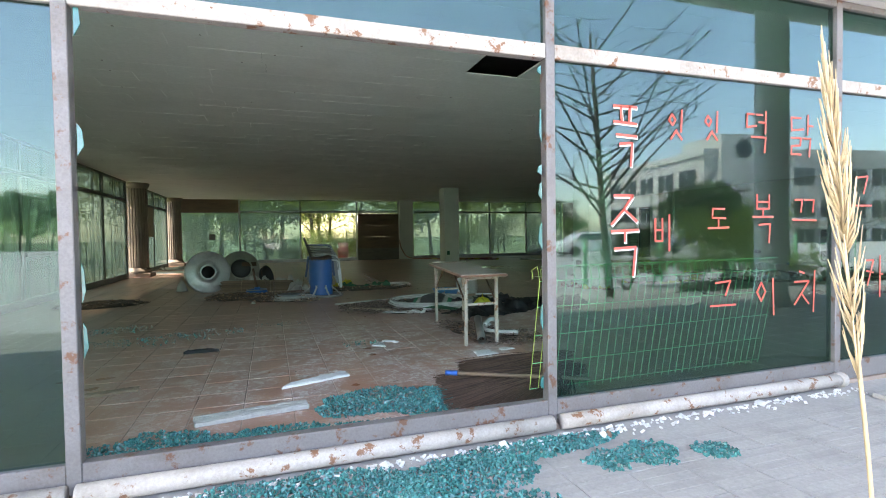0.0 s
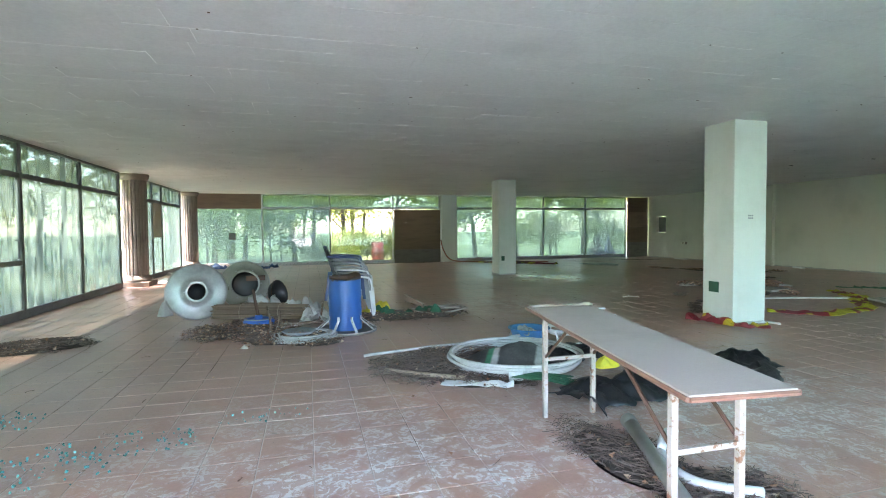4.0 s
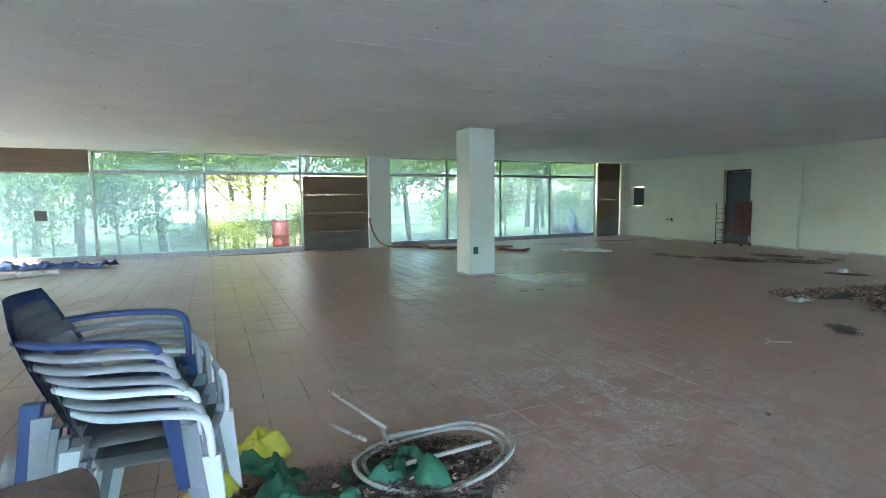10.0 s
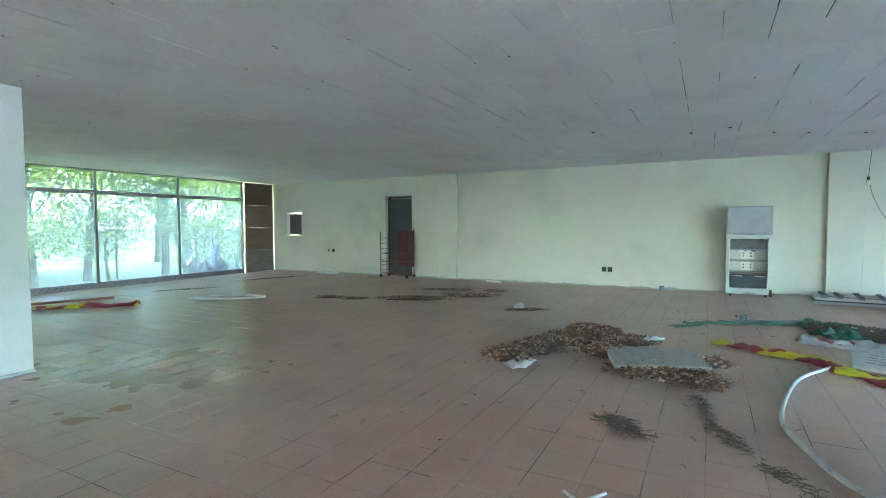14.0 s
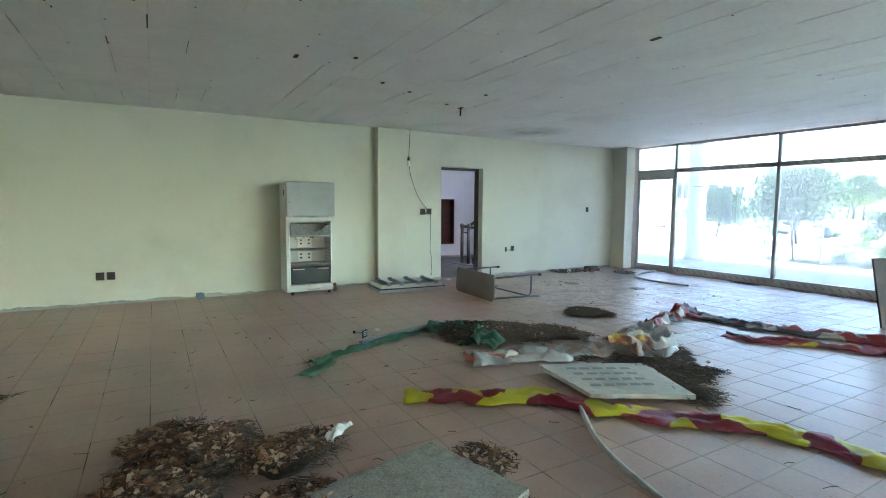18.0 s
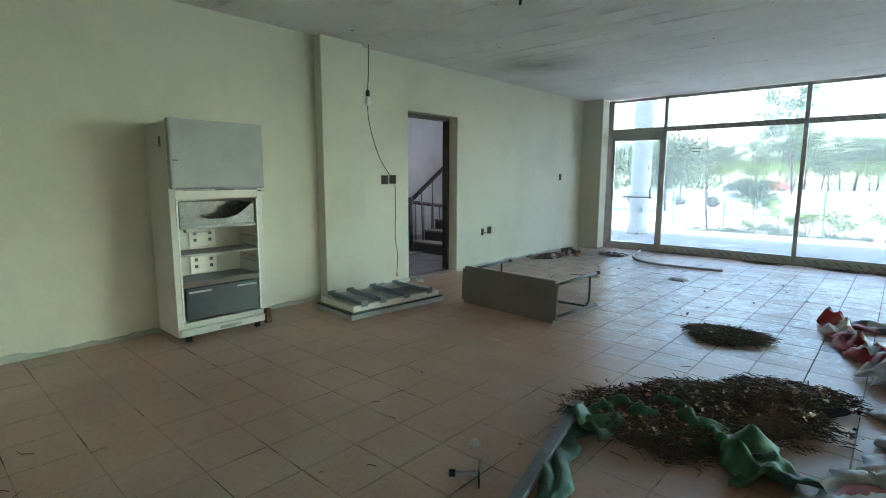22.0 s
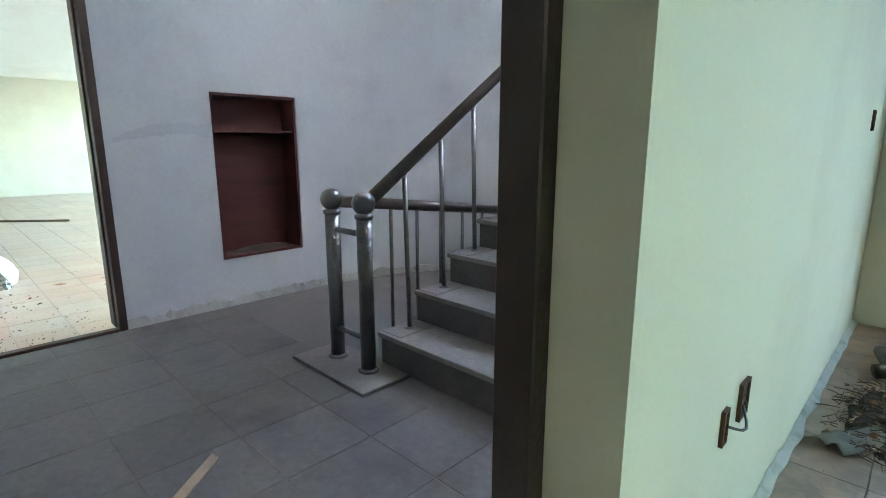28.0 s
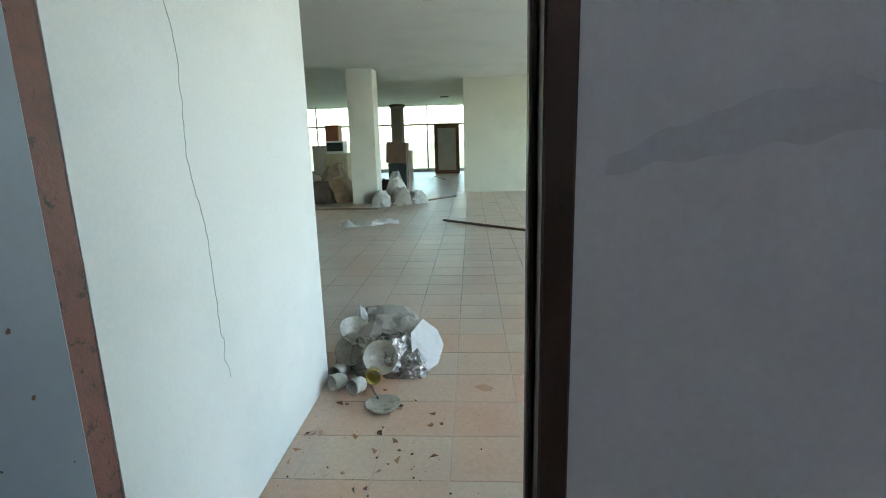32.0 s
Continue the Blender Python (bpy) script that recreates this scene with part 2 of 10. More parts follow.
    b = t.nodes.new("ShaderNodeBump")
    b.inputs["Strength"].default_value = 0.10
    b.inputs["Distance"].default_value = 0.01
    link(grain, b.inputs["Height"])
    link(b.outputs["Normal"], p.inputs["Normal"])
    return m


SCUFF = (((1.3, 5.6, 0.0), 3.0, 0.9), ((12.9, 6.3, 0.0), 3.4, 1.6), ((4.4, 12.2, 0.0), 2.2, -0.8), ((4.0, 7.0, 0.0), 2.4, 0.3))
BARE = (((0.4, 5.3, 0.0), 3.4, 1.4, 0.42), ((4.6, 5.6, 0.0), 2.6, 0.8, 0.38), ((14.9, 9.2, 0.0), 2.2, 0.9, 0.3), ((5.6, 12.0, 0.0), 3.6, 1.0, 0.34))
POLISH = (((7.2, 17.0, 0.0), 2.4, 0.2),)
DIRT = (((15.9, 4.6, 0.0), 2.0, 0.4), ((16.5, 6.3, 0.0), 1.3, 0.2))
M["tile"] = tile_material("terracotta_tile", False, GRID, SCUFF, BARE, dirt=DIRT, polish=POLISH)
M["tile_far"] = tile_material("terracotta_tile_field", True, GRID, SCUFF, BARE, dirt=DIRT, polish=POLISH)
BARE2 = (((20.7, 7.5, 0.0), 2.4, 0.9, 0.55),)
TONES2 = ((0.54, 0.25, 0.13), (0.52, 0.40, 0.29))
M["tile_two"] = tile_material("second_hall_tile", False, GRID2, (), BARE2, (0.50, 0.42, 0.36), tones=TONES2)
M["tile_two_far"] = tile_material("second_hall_tile_field", True, GRID2, (), BARE2, (0.50, 0.42, 0.36), tones=TONES2)
def grout_material():
    """Joints packed with dust, dark where it has fallen out, pale near the entry, dark by the shop window."""
    m, t, p, link = nodes_of("grout")
    c = mix(t, link, ramp(t, link, noise_at(t, link, 1.7, 3.0, 0.6), 0.53, 0.58), (0.33, 0.25, 0.205), (0.08, 0.06, 0.05))
    pale = ramp(t, link, noise_at(t, link, 0.9, 2.0, 0.5), 0.40, 0.52)
    c = mix(t, link, calc(t, link, "MULTIPLY", spot(t, link, (1.5, 7.5, 0.0), 4.5, 2.5), pale), c, (0.50, 0.43, 0.37))
    c = mix(t, link, spot(t, link, (13.4, 6.0, 0.0), 3.8, 2.2), c, (0.10, 0.085, 0.075))
    c = mix(t, link, spot(t, link, (21.0, 7.5, 0.0), 3.0, 1.0), c, (0.50, 0.40, 0.33))
    link(c, p.inputs["Base Color"])
    p.inputs["Roughness"].default_value = 0.9
    return m


M["grout"] = grout_material()
M["frame_white"] = surface("chipped_white_paint", (0.42, 0.385, 0.355), (0.28, 0.25, 0.22), 0.6, 3, 60, wear=(0.20, 0.095, 0.05), wear_at=(0.57, 0.61), wear_scale=11, bump=0.3)
M["frame_steel"] = surface("rust_edged_steel", (0.20, 0.19, 0.19), (0.15, 0.13, 0.12), 0.5, 3, 70, metal=0.3, wear=(0.15, 0.075, 0.045), wear_at=(0.56, 0.62), wear_scale=9, bump=0.25)
M["alu"] = surface("dull_aluminium", (0.42, 0.43, 0.43), (0.30, 0.31, 0.31), 0.45, 4, 80, metal=0.7, bump=0.1)
M["alu_dark"] = surface("dark_frame", (0.12, 0.125, 0.12), (0.08, 0.08, 0.08), 0.5, 4, 80, metal=0.3, bump=0.1)
M["glass"] = pane_glass("green_pane", (0.50, 0.68, 0.61), 0.03, (0.14, 0.24, 0.21), ior=1.66, sheen=(0.70, 0.84, 0.92))
M["glass_n"] = pane_glass("dusty_pane_north", (0.40, 0.50, 0.46), 0.32, (0.19, 0.25, 0.23), even=0.9)
M["glass_w"] = pane_glass("filmed_pane_west", (0.48, 0.55, 0.52), 0.57, (0.11, 0.148, 0.137), (4, 4, 0.25), even=0.4)
M["glass_clear"] = pane_glass("milky_pane_south", (0.33, 0.395, 0.40), 0.09, (0.27, 0.335, 0.345), soft=2.0, even=1.0)
M["glass_far"] = pane_glass("clear_pane", (0.5, 0.58, 0.56), 0.06, (0.3, 0.36, 0.35))
# Pane put into the open north bay to dim the bright outdoors.
M["glass_bay"] = pane_glass("added_dimming_pane", (0.66, 0.66, 0.56), 0.03, (0.2, 0.2, 0.18))
M["brown_wood"] = surface("dark_plywood", (0.17, 0.115, 0.075), (0.10, 0.07, 0.05), 0.75, 1.2, 14, stretch=(1, 1, 7), bump=0.2, grain=0.3, vary=0.28)
M["grey_board"] = surface("weathered_grey_board", (0.15, 0.135, 0.12), (0.085, 0.075, 0.068), 0.85, 2.5, 20, stretch=(1, 1, 4), bump=0.3, grain=0.35)
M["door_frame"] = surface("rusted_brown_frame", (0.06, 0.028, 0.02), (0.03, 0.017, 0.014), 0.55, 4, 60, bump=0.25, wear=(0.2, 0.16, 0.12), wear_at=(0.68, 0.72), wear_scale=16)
M["flute"] = surface("grey_brown_plaster", (0.20, 0.165, 0.135), (0.12, 0.10, 0.085), 0.8, 2, 30, bump=0.2)
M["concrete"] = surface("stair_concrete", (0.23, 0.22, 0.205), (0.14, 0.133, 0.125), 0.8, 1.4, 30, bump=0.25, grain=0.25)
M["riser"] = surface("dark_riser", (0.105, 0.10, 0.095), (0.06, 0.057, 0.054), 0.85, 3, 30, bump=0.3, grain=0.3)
M["slab_tile"] = surface("cement_floor_tile", (0.15, 0.142, 0.132), (0.085, 0.08, 0.075), 0.75, 1.6, 26, bump=0.25, grain=0.3, vary=0.12, island=True)
M["slab"] = surface("dark_cement_floor", (0.17, 0.16, 0.15), (0.10, 0.095, 0.09), 0.8, 0.9, 30, bump=0.2, grain=0.25)
M["pavement"] = surface("pale_paving", (0.33, 0.32, 0.305), (0.24, 0.23, 0.22), 0.85, 1.5, 40, bump=0.2, grain=0.2, vary=0.1, island=True)
M["steel"] = surface("worn_steel", (0.20, 0.195, 0.19), (0.13, 0.125, 0.12), 0.32, 6, 120, metal=1.0, bump=0.03, grain=0.12)
M["niche_grey"] = surface("dull_grey_panel", (0.055, 0.06, 0.06), (0.035, 0.04, 0.04), 0.85)
M["black"] = surface("black_void", (0.012, 0.012, 0.012), (0.02, 0.02, 0.02), 0.8)
M["white_plastic"] = surface("white_plastic", (0.74, 0.75, 0.76), (0.60, 0.61, 0.61), 0.4, 3, 40, bump=0.04, grain=0.08)
M["blue_plastic"] = surface("blue_plastic", (0.018, 0.13, 0.46), (0.012, 0.09, 0.33), 0.42, 3, 30, bump=0.08, grain=0.15, wear=(0.10, 0.05, 0.03), wear_at=(0.72, 0.75), wear_scale=6)
M["grass"] = surface("grass_ground", (0.10, 0.14, 0.05), (0.16, 0.15, 0.08), 0.9, 0.4, 8, bump=0.3, grain=0.4)
M["asphalt"] = surface("pale_lot", (0.52, 0.505, 0.48), (0.42, 0.41, 0.385), 0.9, 0.15, 8, bump=0.2)


# ---- mesh helpers ----
def box(bm, x0, x1, y0, y1, z0, z1, m=None):
    """Adds a box to bm, moved by m."""
    ret = bmesh.ops.create_cube(bm, size=1.0)["verts"]
    for v in ret:
        v.co = Vector((x0 + (v.co.x + 0.5) * (x1 - x0), y0 + (v.co.y + 0.5) * (y1 - y0), z0 + (v.co.z + 0.5) * (z1 - z0)))
        if m is not None:
            v.co = m @ v.co
    return ret


def tube(bm, pts, r, seg=8, closed=False, taper=None):
    """A round tube through points."""
    pts = [Vector(p) for p in pts]
    n, rings = len(pts), []
    up0 = Vector((0.13, 0.21, 0.97)).normalized()
    for i, p in enumerate(pts):
        a = pts[(i - 1) % n] if (closed or i) else p
        b = pts[(i + 1) % n] if (closed or i < n - 1) else p
        d = (b - a).normalized()
        s = d.cross(up0)
        s = s.normalized() if s.length > 1e-4 else Vector((1, 0, 0))
        u = s.cross(d)
        rr = r if taper is None else r + (taper - r) * i / max(n - 1, 1)
        rings.append([bm.verts.new(p + (s * math.cos(2 * math.pi * k / seg) + u * math.sin(2 * math.pi * k / seg)) * rr) for k in range(seg)])
    for i in range(n if closed else n - 1):
        ra, rb = rings[i], rings[(i + 1) % n]
        for k in range(seg):
            bm.faces.new((ra[k], ra[(k + 1) % seg], rb[(k + 1) % seg], rb[k]))
    if not closed:
        bm.faces.new(rings[0][::-1])
        bm.faces.new(rings[-1])
    return rings


def lathe(bm, prof, seg=24, m=None, cap=True):
    """Turns a profile of (radius, height) about z."""
    rings = []
    for r, z in prof:
        ring = []
        for k in range(seg):
            a = 2 * math.pi * k / seg
            p = Vector((r * math.cos(a), r * math.sin(a), z))
            ring.append(bm.verts.new(m @ p if m is not None else p))
        rings.append(ring)
    for ra, rb in zip(rings, rings[1:]):
        for k in range(seg):
            bm.faces.new((ra[k], ra[(k + 1) % seg], rb[(k + 1) % seg], rb[k]))
    if cap:
        bm.faces.new(rings[0][::-1])
        bm.faces.new(rings[-1])
    return rings


def bevel(bm, w, seg=2):
    bmesh.ops.bevel(bm, geom=list(bm.edges), offset=w, segments=seg, profile=0.6, affect="EDGES", clamp_overlap=True)


def put_mesh(name, bm, material, smooth=False):
    me = bpy.data.meshes.new(name)
    bmesh.ops.recalc_face_normals(bm, faces=bm.faces)
    if smooth:
        for f in bm.faces:
            f.smooth = True
    bm.to_mesh(me)
    bm.free()
    me.materials.append(material)
    return new(name, me)


def part(name, bm, material, parent, label="", smooth=False):
    ob = put_mesh(name, bm, material, smooth)
    ob.parent = parent
    ob.matrix_parent_inverse = parent.matrix_basis.inverted() if parent.parent is None else (parent.parent.matrix_basis @ parent.matrix_basis).inverted()
    if label:
        ob["label"] = label
    return ob


def thing(name, at, label, category, group="", kind=""):
    """An Empty at a thing's base."""
    e = new(name)
    e.matrix_basis = at if isinstance(at, Matrix) else pose(*at)
    e.empty_display_size = 0.1
    return tagged(e, label, category, group, kind)


def lpart(name, bm, material, parent, label="", smooth=False):
    """A part whose mesh is given in its parent's own space."""
    ob = put_mesh(name, bm, material, smooth)
    ob.parent = parent
    if label:
        ob["label"] = label
    return ob


def cube_ob(name, x0, x1, y0, y1, z0, z1, material, bev=0.0):
    bm = bmesh.new()
    box(bm, x0, x1, y0, y1, z0, z1)
    if bev:
        bevel(bm, bev)
    return put_mesh(name, bm, material)


def setting(ob, label, category=""):
    return tagged(ob, label, category, kind="structure")

# ---- floor slabs, ceilings, walls ----
setting(cube_ob("floor", XW - 0.1, XE, YS - 0.045, YN + 0.1, -0.3, -0.005, M["grout"]), "cement bed with dirty joints under the terracotta tiles", "floor")

CUT = (2.37, 2.97, 5.35, 5.62)


def ceiling_boards():
    """Painted boards in rows along x with narrow gaps, some sagging, one hatch left out."""
    vs, fs = [], []
    rnd = random.Random(5)
    y = YS - 0.1
    while y < YN + 0.1:
        x = XW - 0.2 - rnd.random() * 1.8
        while x < XE + 0.05:
            a, b = max(x, XW - 0.2), min(x + 1.8, XE + 0.02)
            if b > a + 0.02:
                w = min(y + 0.303, YN + 0.12)
                if not (a < CUT[1] and b > CUT[0] and y < CUT[3] and w > CUT[2]):
                    spans = [(a, b)]
                else:
                    spans = [(a, CUT[0]), (CUT[1], b)]
                for p, q in spans:
                    if q - p < 0.05:
                        continue
                    e0 = p
                    while e0 < q - 0.02:
                        e1 = min(e0 + rnd.uniform(0.25, 0.9), q)
                        if q - e1 < 0.1:
                            e1 = q
                        gy = 0.0004 if rnd.random() < 0.66 else rnd.choice((0.004, 0.007, 0.011))
                        u0, u1 = e0 + (0.0008 if e0 == p else 0.0), e1 - (0.0008 if e1 == q else 0.0)
                        dz = CEIL + rnd.uniform(-0.0012, 0.0012)
                        k = len(vs)
                        vs += [(u0, y + gy, dz), (u1, y + gy, dz), (u1, w - 0.0004, dz), (u0, w - 0.0004, dz)]
                        vs += [(vx, vy, CEIL + 0.012) for vx, vy, _ in vs[k:k + 4]]
                        fs += [(k, k + 3, k + 2, k + 1), (k, k + 1, k + 5, k + 4), (k + 1, k + 2, k + 6, k + 5), (k + 2, k + 3, k + 7, k + 6), (k + 3, k, k + 4, k + 7)]
                        e0 = e1
            x += 1.8
        y += 0.303
    me = bpy.data.meshes.new("ceiling")
    me.from_pydata(vs, [], fs)
    me.materials.append(M["ceiling"])
    return new("ceiling", me)


setting(ceiling_boards(), "grey-white painted ceiling boards with open joints and screw holes", "ceiling")
setting(cube_ob("ceiling_void", XW - 0.3, XE + 0.2, YS - 0.1, YN + 0.3, CEIL + 0.3, CEIL + 0.5, M["seam"]), "dark underside of the roof slab above the boards", "ceiling")
for nm, b in (("ceiling_void_edge_south", (XW - 0.3, XE + 0.2, YS - 0.28, YS - 0.102, CEIL - 0.006, CEIL + 0.7)),
              ("ceiling_void_edge_north", (XW - 0.3, XE + 0.2, YN + 0.13, YN + 0.3, CEIL, CEIL + 0.7)),
              ("ceiling_void_edge_west", (XW - 0.4, XW - 0.21, YS - 0.28, YN + 0.3, CEIL, CEIL + 0.7))):
    setting(cube_ob(nm, *b, M["white_wall"]), "white roof edge beam of the hall", "roof edge")

# east wall with two doorways and a niche
D1, D0 = (7.45, 8.42, 2.19), (19.2, 20.09, 2.29)
bm = bmesh.new()
XT = XE + 0.22
for y0, y1, z0, z1 in ((YS - 0.1, D1[0], -0.3, CEIL + 0.3), (D1[0], D1[1], D1[2], CEIL + 0.3), (D1[1], D0[0], -0.3, CEIL + 0.3),
                       (D0[0], D0[1], D0[2], CEIL + 0.3), (D0[1], 23.3, -0.3, CEIL + 0.3), (23.3, 23.93, -0.3, 1.15), (23.3, 23.93, 1.87, CEIL + 0.3),
                       (23.93, YN + 0.2, -0.3, CEIL + 0.3), (D1[0], D1[1], -0.3, 0.0), (D0[0], D0[1], -0.3, 0.0)):
    box(bm, XE, XT, y0, y1, z0, z1)
wall_east = setting(put_mesh("wall_east", bm, M["cream"]), "cream painted plaster wall with stained cement skirting", "wall")
cube = cube_ob
setting(cube("niche_back", XE + 0.12, XE + 0.2, 23.32, 23.91, 1.17, 1.85, M["niche_grey"]), "dark grey metal back of the wall niche", "niche")
for nm, y0, y1 in (("pilaster_south", 9.23, 9.79), ("pilaster_north", 17.75, 18.33)):
    setting(cube(nm, XE - 0.13, XE - 0.002, y0, y1, 0.0, CEIL - 0.006, M["cream"], 0.012), "cream plastered pilaster on the wall", "pilaster")
setting(cube("pilaster_corner", 16.09, XE - 0.002, YS + 0.09, 3.72, 0.0, CEIL - 0.006, M["cream"], 0.012), "cream plastered corner pilaster by the glass door", "pilaster")

# free-standing columns
for nm, x0, y0 in (("column_south", 6.46, 9.41), ("column_north", 6.28, 17.77)):
    setting(cube(nm, x0, x0 + 0.55, y0, y0 + 0.55, 0.0, CEIL - 0.006, M["column"], 0.012), "square cream-white painted column with a scuffed foot", "column")


def glazing(name, axis, at, posts, z0, z1, ztr, mat_frame, mat_glass, post_w, label, skip_low=(), skip_all=(), thick=0.07, skip_high=(), hatch=True, odd=None, shade=False, mat_tr=None):
    """A window wall along x or y: posts, bottom rail, transom, head and panes."""
    e = thing(name, (0, 0, 0), label, "window wall", kind="structure")

    def bar(nm, a0, a1, zz0, zz1, t, mat, off=0.0, lab=""):
        b = bmesh.new()
        if axis == "x":
            box(b, a0, a1, at - t / 2 + off, at + t / 2 + off, zz0, zz1)
        else:
            box(b, at - t / 2 + off, at + t / 2 + off, a0, a1, zz0, zz1)
        if t > 0.03:
            bevel(b, 0.004, 1)
        return part(nm, b, mat, e, lab)
    for i, a in enumerate(posts):
        bar("post", a - post_w / 2, a + post_w / 2, z0, z1, thick, mat_frame)
    for i, (a, b) in enumerate(zip(posts, posts[1:])):
        if i in skip_all:
            continue
        p, q = a + post_w / 2, b - post_w / 2
        rail_low = bar("bottom_rail", p, q, z0, z0 + 0.14, thick * 0.9, mat_frame)
        rail_mid = bar("transom", p, q, ztr, ztr + 0.085, thick * 0.9, mat_tr or mat_frame)
        bar("head", p, q, z1 - 0.05, z1, thick * 0.9, mat_frame)
        if hatch:
            for zz in (z0 + 0.07, ztr + 0.042):
                hb = bmesh.new()
                k = p + 0.05
                while k < q - 0.12:
                    for s in (-1, 1):
                        o = s * (thick * 0.45 + 0.003)
                        if axis == "x":
                            box(hb, -0.006, 0.006, -0.0025, 0.0025, -0.045, 0.045, pose(k + 0.04, at + o, zz, 0, 50, 0))
                        else:
                            box(hb, -0.0025, 0.0025, -0.006, 0.006, -0.045, 0.045, pose(at + o, k + 0.04, zz, -50, 0, 0))
                    k += 0.13
                part("hatch_strip", hb, M["alu_dark"], rail_low if zz < 1 else rail_mid, "dark diagonal hatching on the rail")
        if i not in skip_low:
            g = bar("pane", p, q, z0 + 0.14, ztr, 0.008, (odd or {}).get(i, mat_glass))
            g.visible_shadow = shade
        if i not in skip_high:
            g = bar("pane", p, q, ztr + 0.085, z1 - 0.05, 0.008, mat_glass)
            g.visible_shadow = shade
    return e


SX = [-3.5, -2.86, -0.44, 1.97, 4.4, 6.6, 8.8]
SX2 = [8.88, 10.98, 12.96, 15.05]
glazing("window_south_entry", "x", YS, SX, 0.0, CEIL - 0.008, 2.15, M["frame_steel"], M["glass"], 0.06,
        "chipped white steel window wall with dark green panes, one pane broken out", skip_low=(2,), hatch=False, mat_tr=M["frame_white"])
glazing("window_south_front", "x", YS, SX2, 0.0, CEIL - 0.008, 2.19, M["alu"], M["glass_clear"], 0.06,
        "grey aluminium shop window with dusty clear panes")
glazing("window_west", "y", XW, [YS + 0.06, 5.6, 7.8, 9.4, 11.0, 13.2, 15.4, 17.55], 0.0, CEIL - 0.008, 2.22, M["alu_dark"], M["glass_w"], 0.07,
        "dark metal window wall with milky green filmed panes", shade=True)
glazing("window_west_far", "y", XW, [18.7, 20.2, 21.2, 23.6], 0.0, CEIL - 0.008, 2.22, M["alu_dark"], M["glass_w"], 0.07,
        "dark metal window wall with milky green filmed panes by the corner", shade=True)
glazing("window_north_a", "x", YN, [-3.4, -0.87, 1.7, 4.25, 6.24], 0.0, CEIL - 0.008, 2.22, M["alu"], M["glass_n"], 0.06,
        "grey aluminium window wall with dusty green panes, one clear pane added to dim an open bay", skip_low=(3,), skip_high=(0,), odd={2: M["glass_bay"]})
glazing("window_north_b", "x", YN, [6.98, 9.0, 11.07, 13.17, 15.3], 0.0, CEIL - 0.008, 2.22, M["alu"], M["glass_n"], 0.06,
        "grey aluminium window wall with dusty green panes")
setting(cube("pier_north", 6.27, 6.95, YN - 0.25, YN + 0.15, 0.0, CEIL - 0.006, M["column"], 0.01), "white plastered pier between the windows", "pier")


def panel_boards(name, x0, x1, z0, z1, y, rows, label):
    e = thing(name, (0, 0, 0), label, "boarding", kind="structure")
    h = (z1 - z0) / rows
    for k in range(rows):
        b = bmesh.new()
        box(b, x0, x1, y, y + 0.022, z0 + k * h + 0.0006, z0 + (k + 1) * h - 0.0006)
        bevel(b, 0.003, 1)
        part("board", b, M["grey_board"] if k == 0 and rows > 2 else M["brown_wood"], e)


panel_boards("boarding_centre", 4.29, 6.26, 0.0, 2.2, YN - 0.09, 4, "dark stained plywood boards screwed over the window bay")
panel_boards("boarding_corner", 15.34, 16.47, 0.0, 2.8, YN - 0.09, 4, "dark brown plywood boards filling the corner bay")
panel_boards("boarding_fascia", -3.4, -0.9, 2.24, 2.8, YN - 0.1, 1, "dark wooden fascia board above the window")


def fluted(name, x, y):
    e = thing(name, (x, y, 0), "grey-brown fluted round column with a moulded plinth", "column", kind="structure")
    b = bmesh.new()
    seg, prof = 80, []
    for z in (0.26, CEIL - 0.16):
        prof.append([b.verts.new(((0.28 - 0.022 * max(0, math.sin(k * math.pi * 2 * 20 / seg))) * math.cos(2 * math.pi * k / seg),
                                  (0.28 - 0.022 * max(0, math.sin(k * math.pi * 2 * 20 / seg))) * math.sin(2 * math.pi * k / seg), z)) for k in range(seg)])
    for k in range(seg):
        b.faces.new((prof[0][k], prof[0][(k + 1) % seg], prof[1][(k + 1) % seg], prof[1][k]))
    lpart("shaft", b, M["flute"], e)
    b = bmesh.new()
    box(b, -0.38, 0.38, -0.38, 0.38, 0, 0.12)
    bevel(b, 0.01)
    lpart("plinth", b, M["flute"], e)
    b = bmesh.new()
    lathe(b, [(0.35, 0.12), (0.36, 0.16), (0.33, 0.2), (0.31, 0.22), (0.29, 0.27)], 32)
    lpart("base_ring", b, M["flute"], e, smooth=True)
    b = bmesh.new()
    lathe(b, [(0.285, CEIL - 0.17), (0.32, CEIL - 0.12), (0.34, CEIL - 0.07), (0.34, CEIL - 0.01)], 32)
    lpart("capital", b, M["flute"], e, smooth=True)


fluted("column_west", XW + 0.18, 18.12)
fluted("column_corner", XW + 0.2, 24.1)
fluted("column_southwest", XW + 0.3, YS + 0.4)

# ---- stairwell and second hall ----
D2 = (7.36, 8.40, 2.19)
XS = 20.05


def arc(c, r, a0, a1, n):
    return [(c[0] + r * math.cos(a0 + (a1 - a0) * k / n), c[1] + r * math.sin(a0 + (a1 - a0) * k / n)) for k in range(n + 1)]


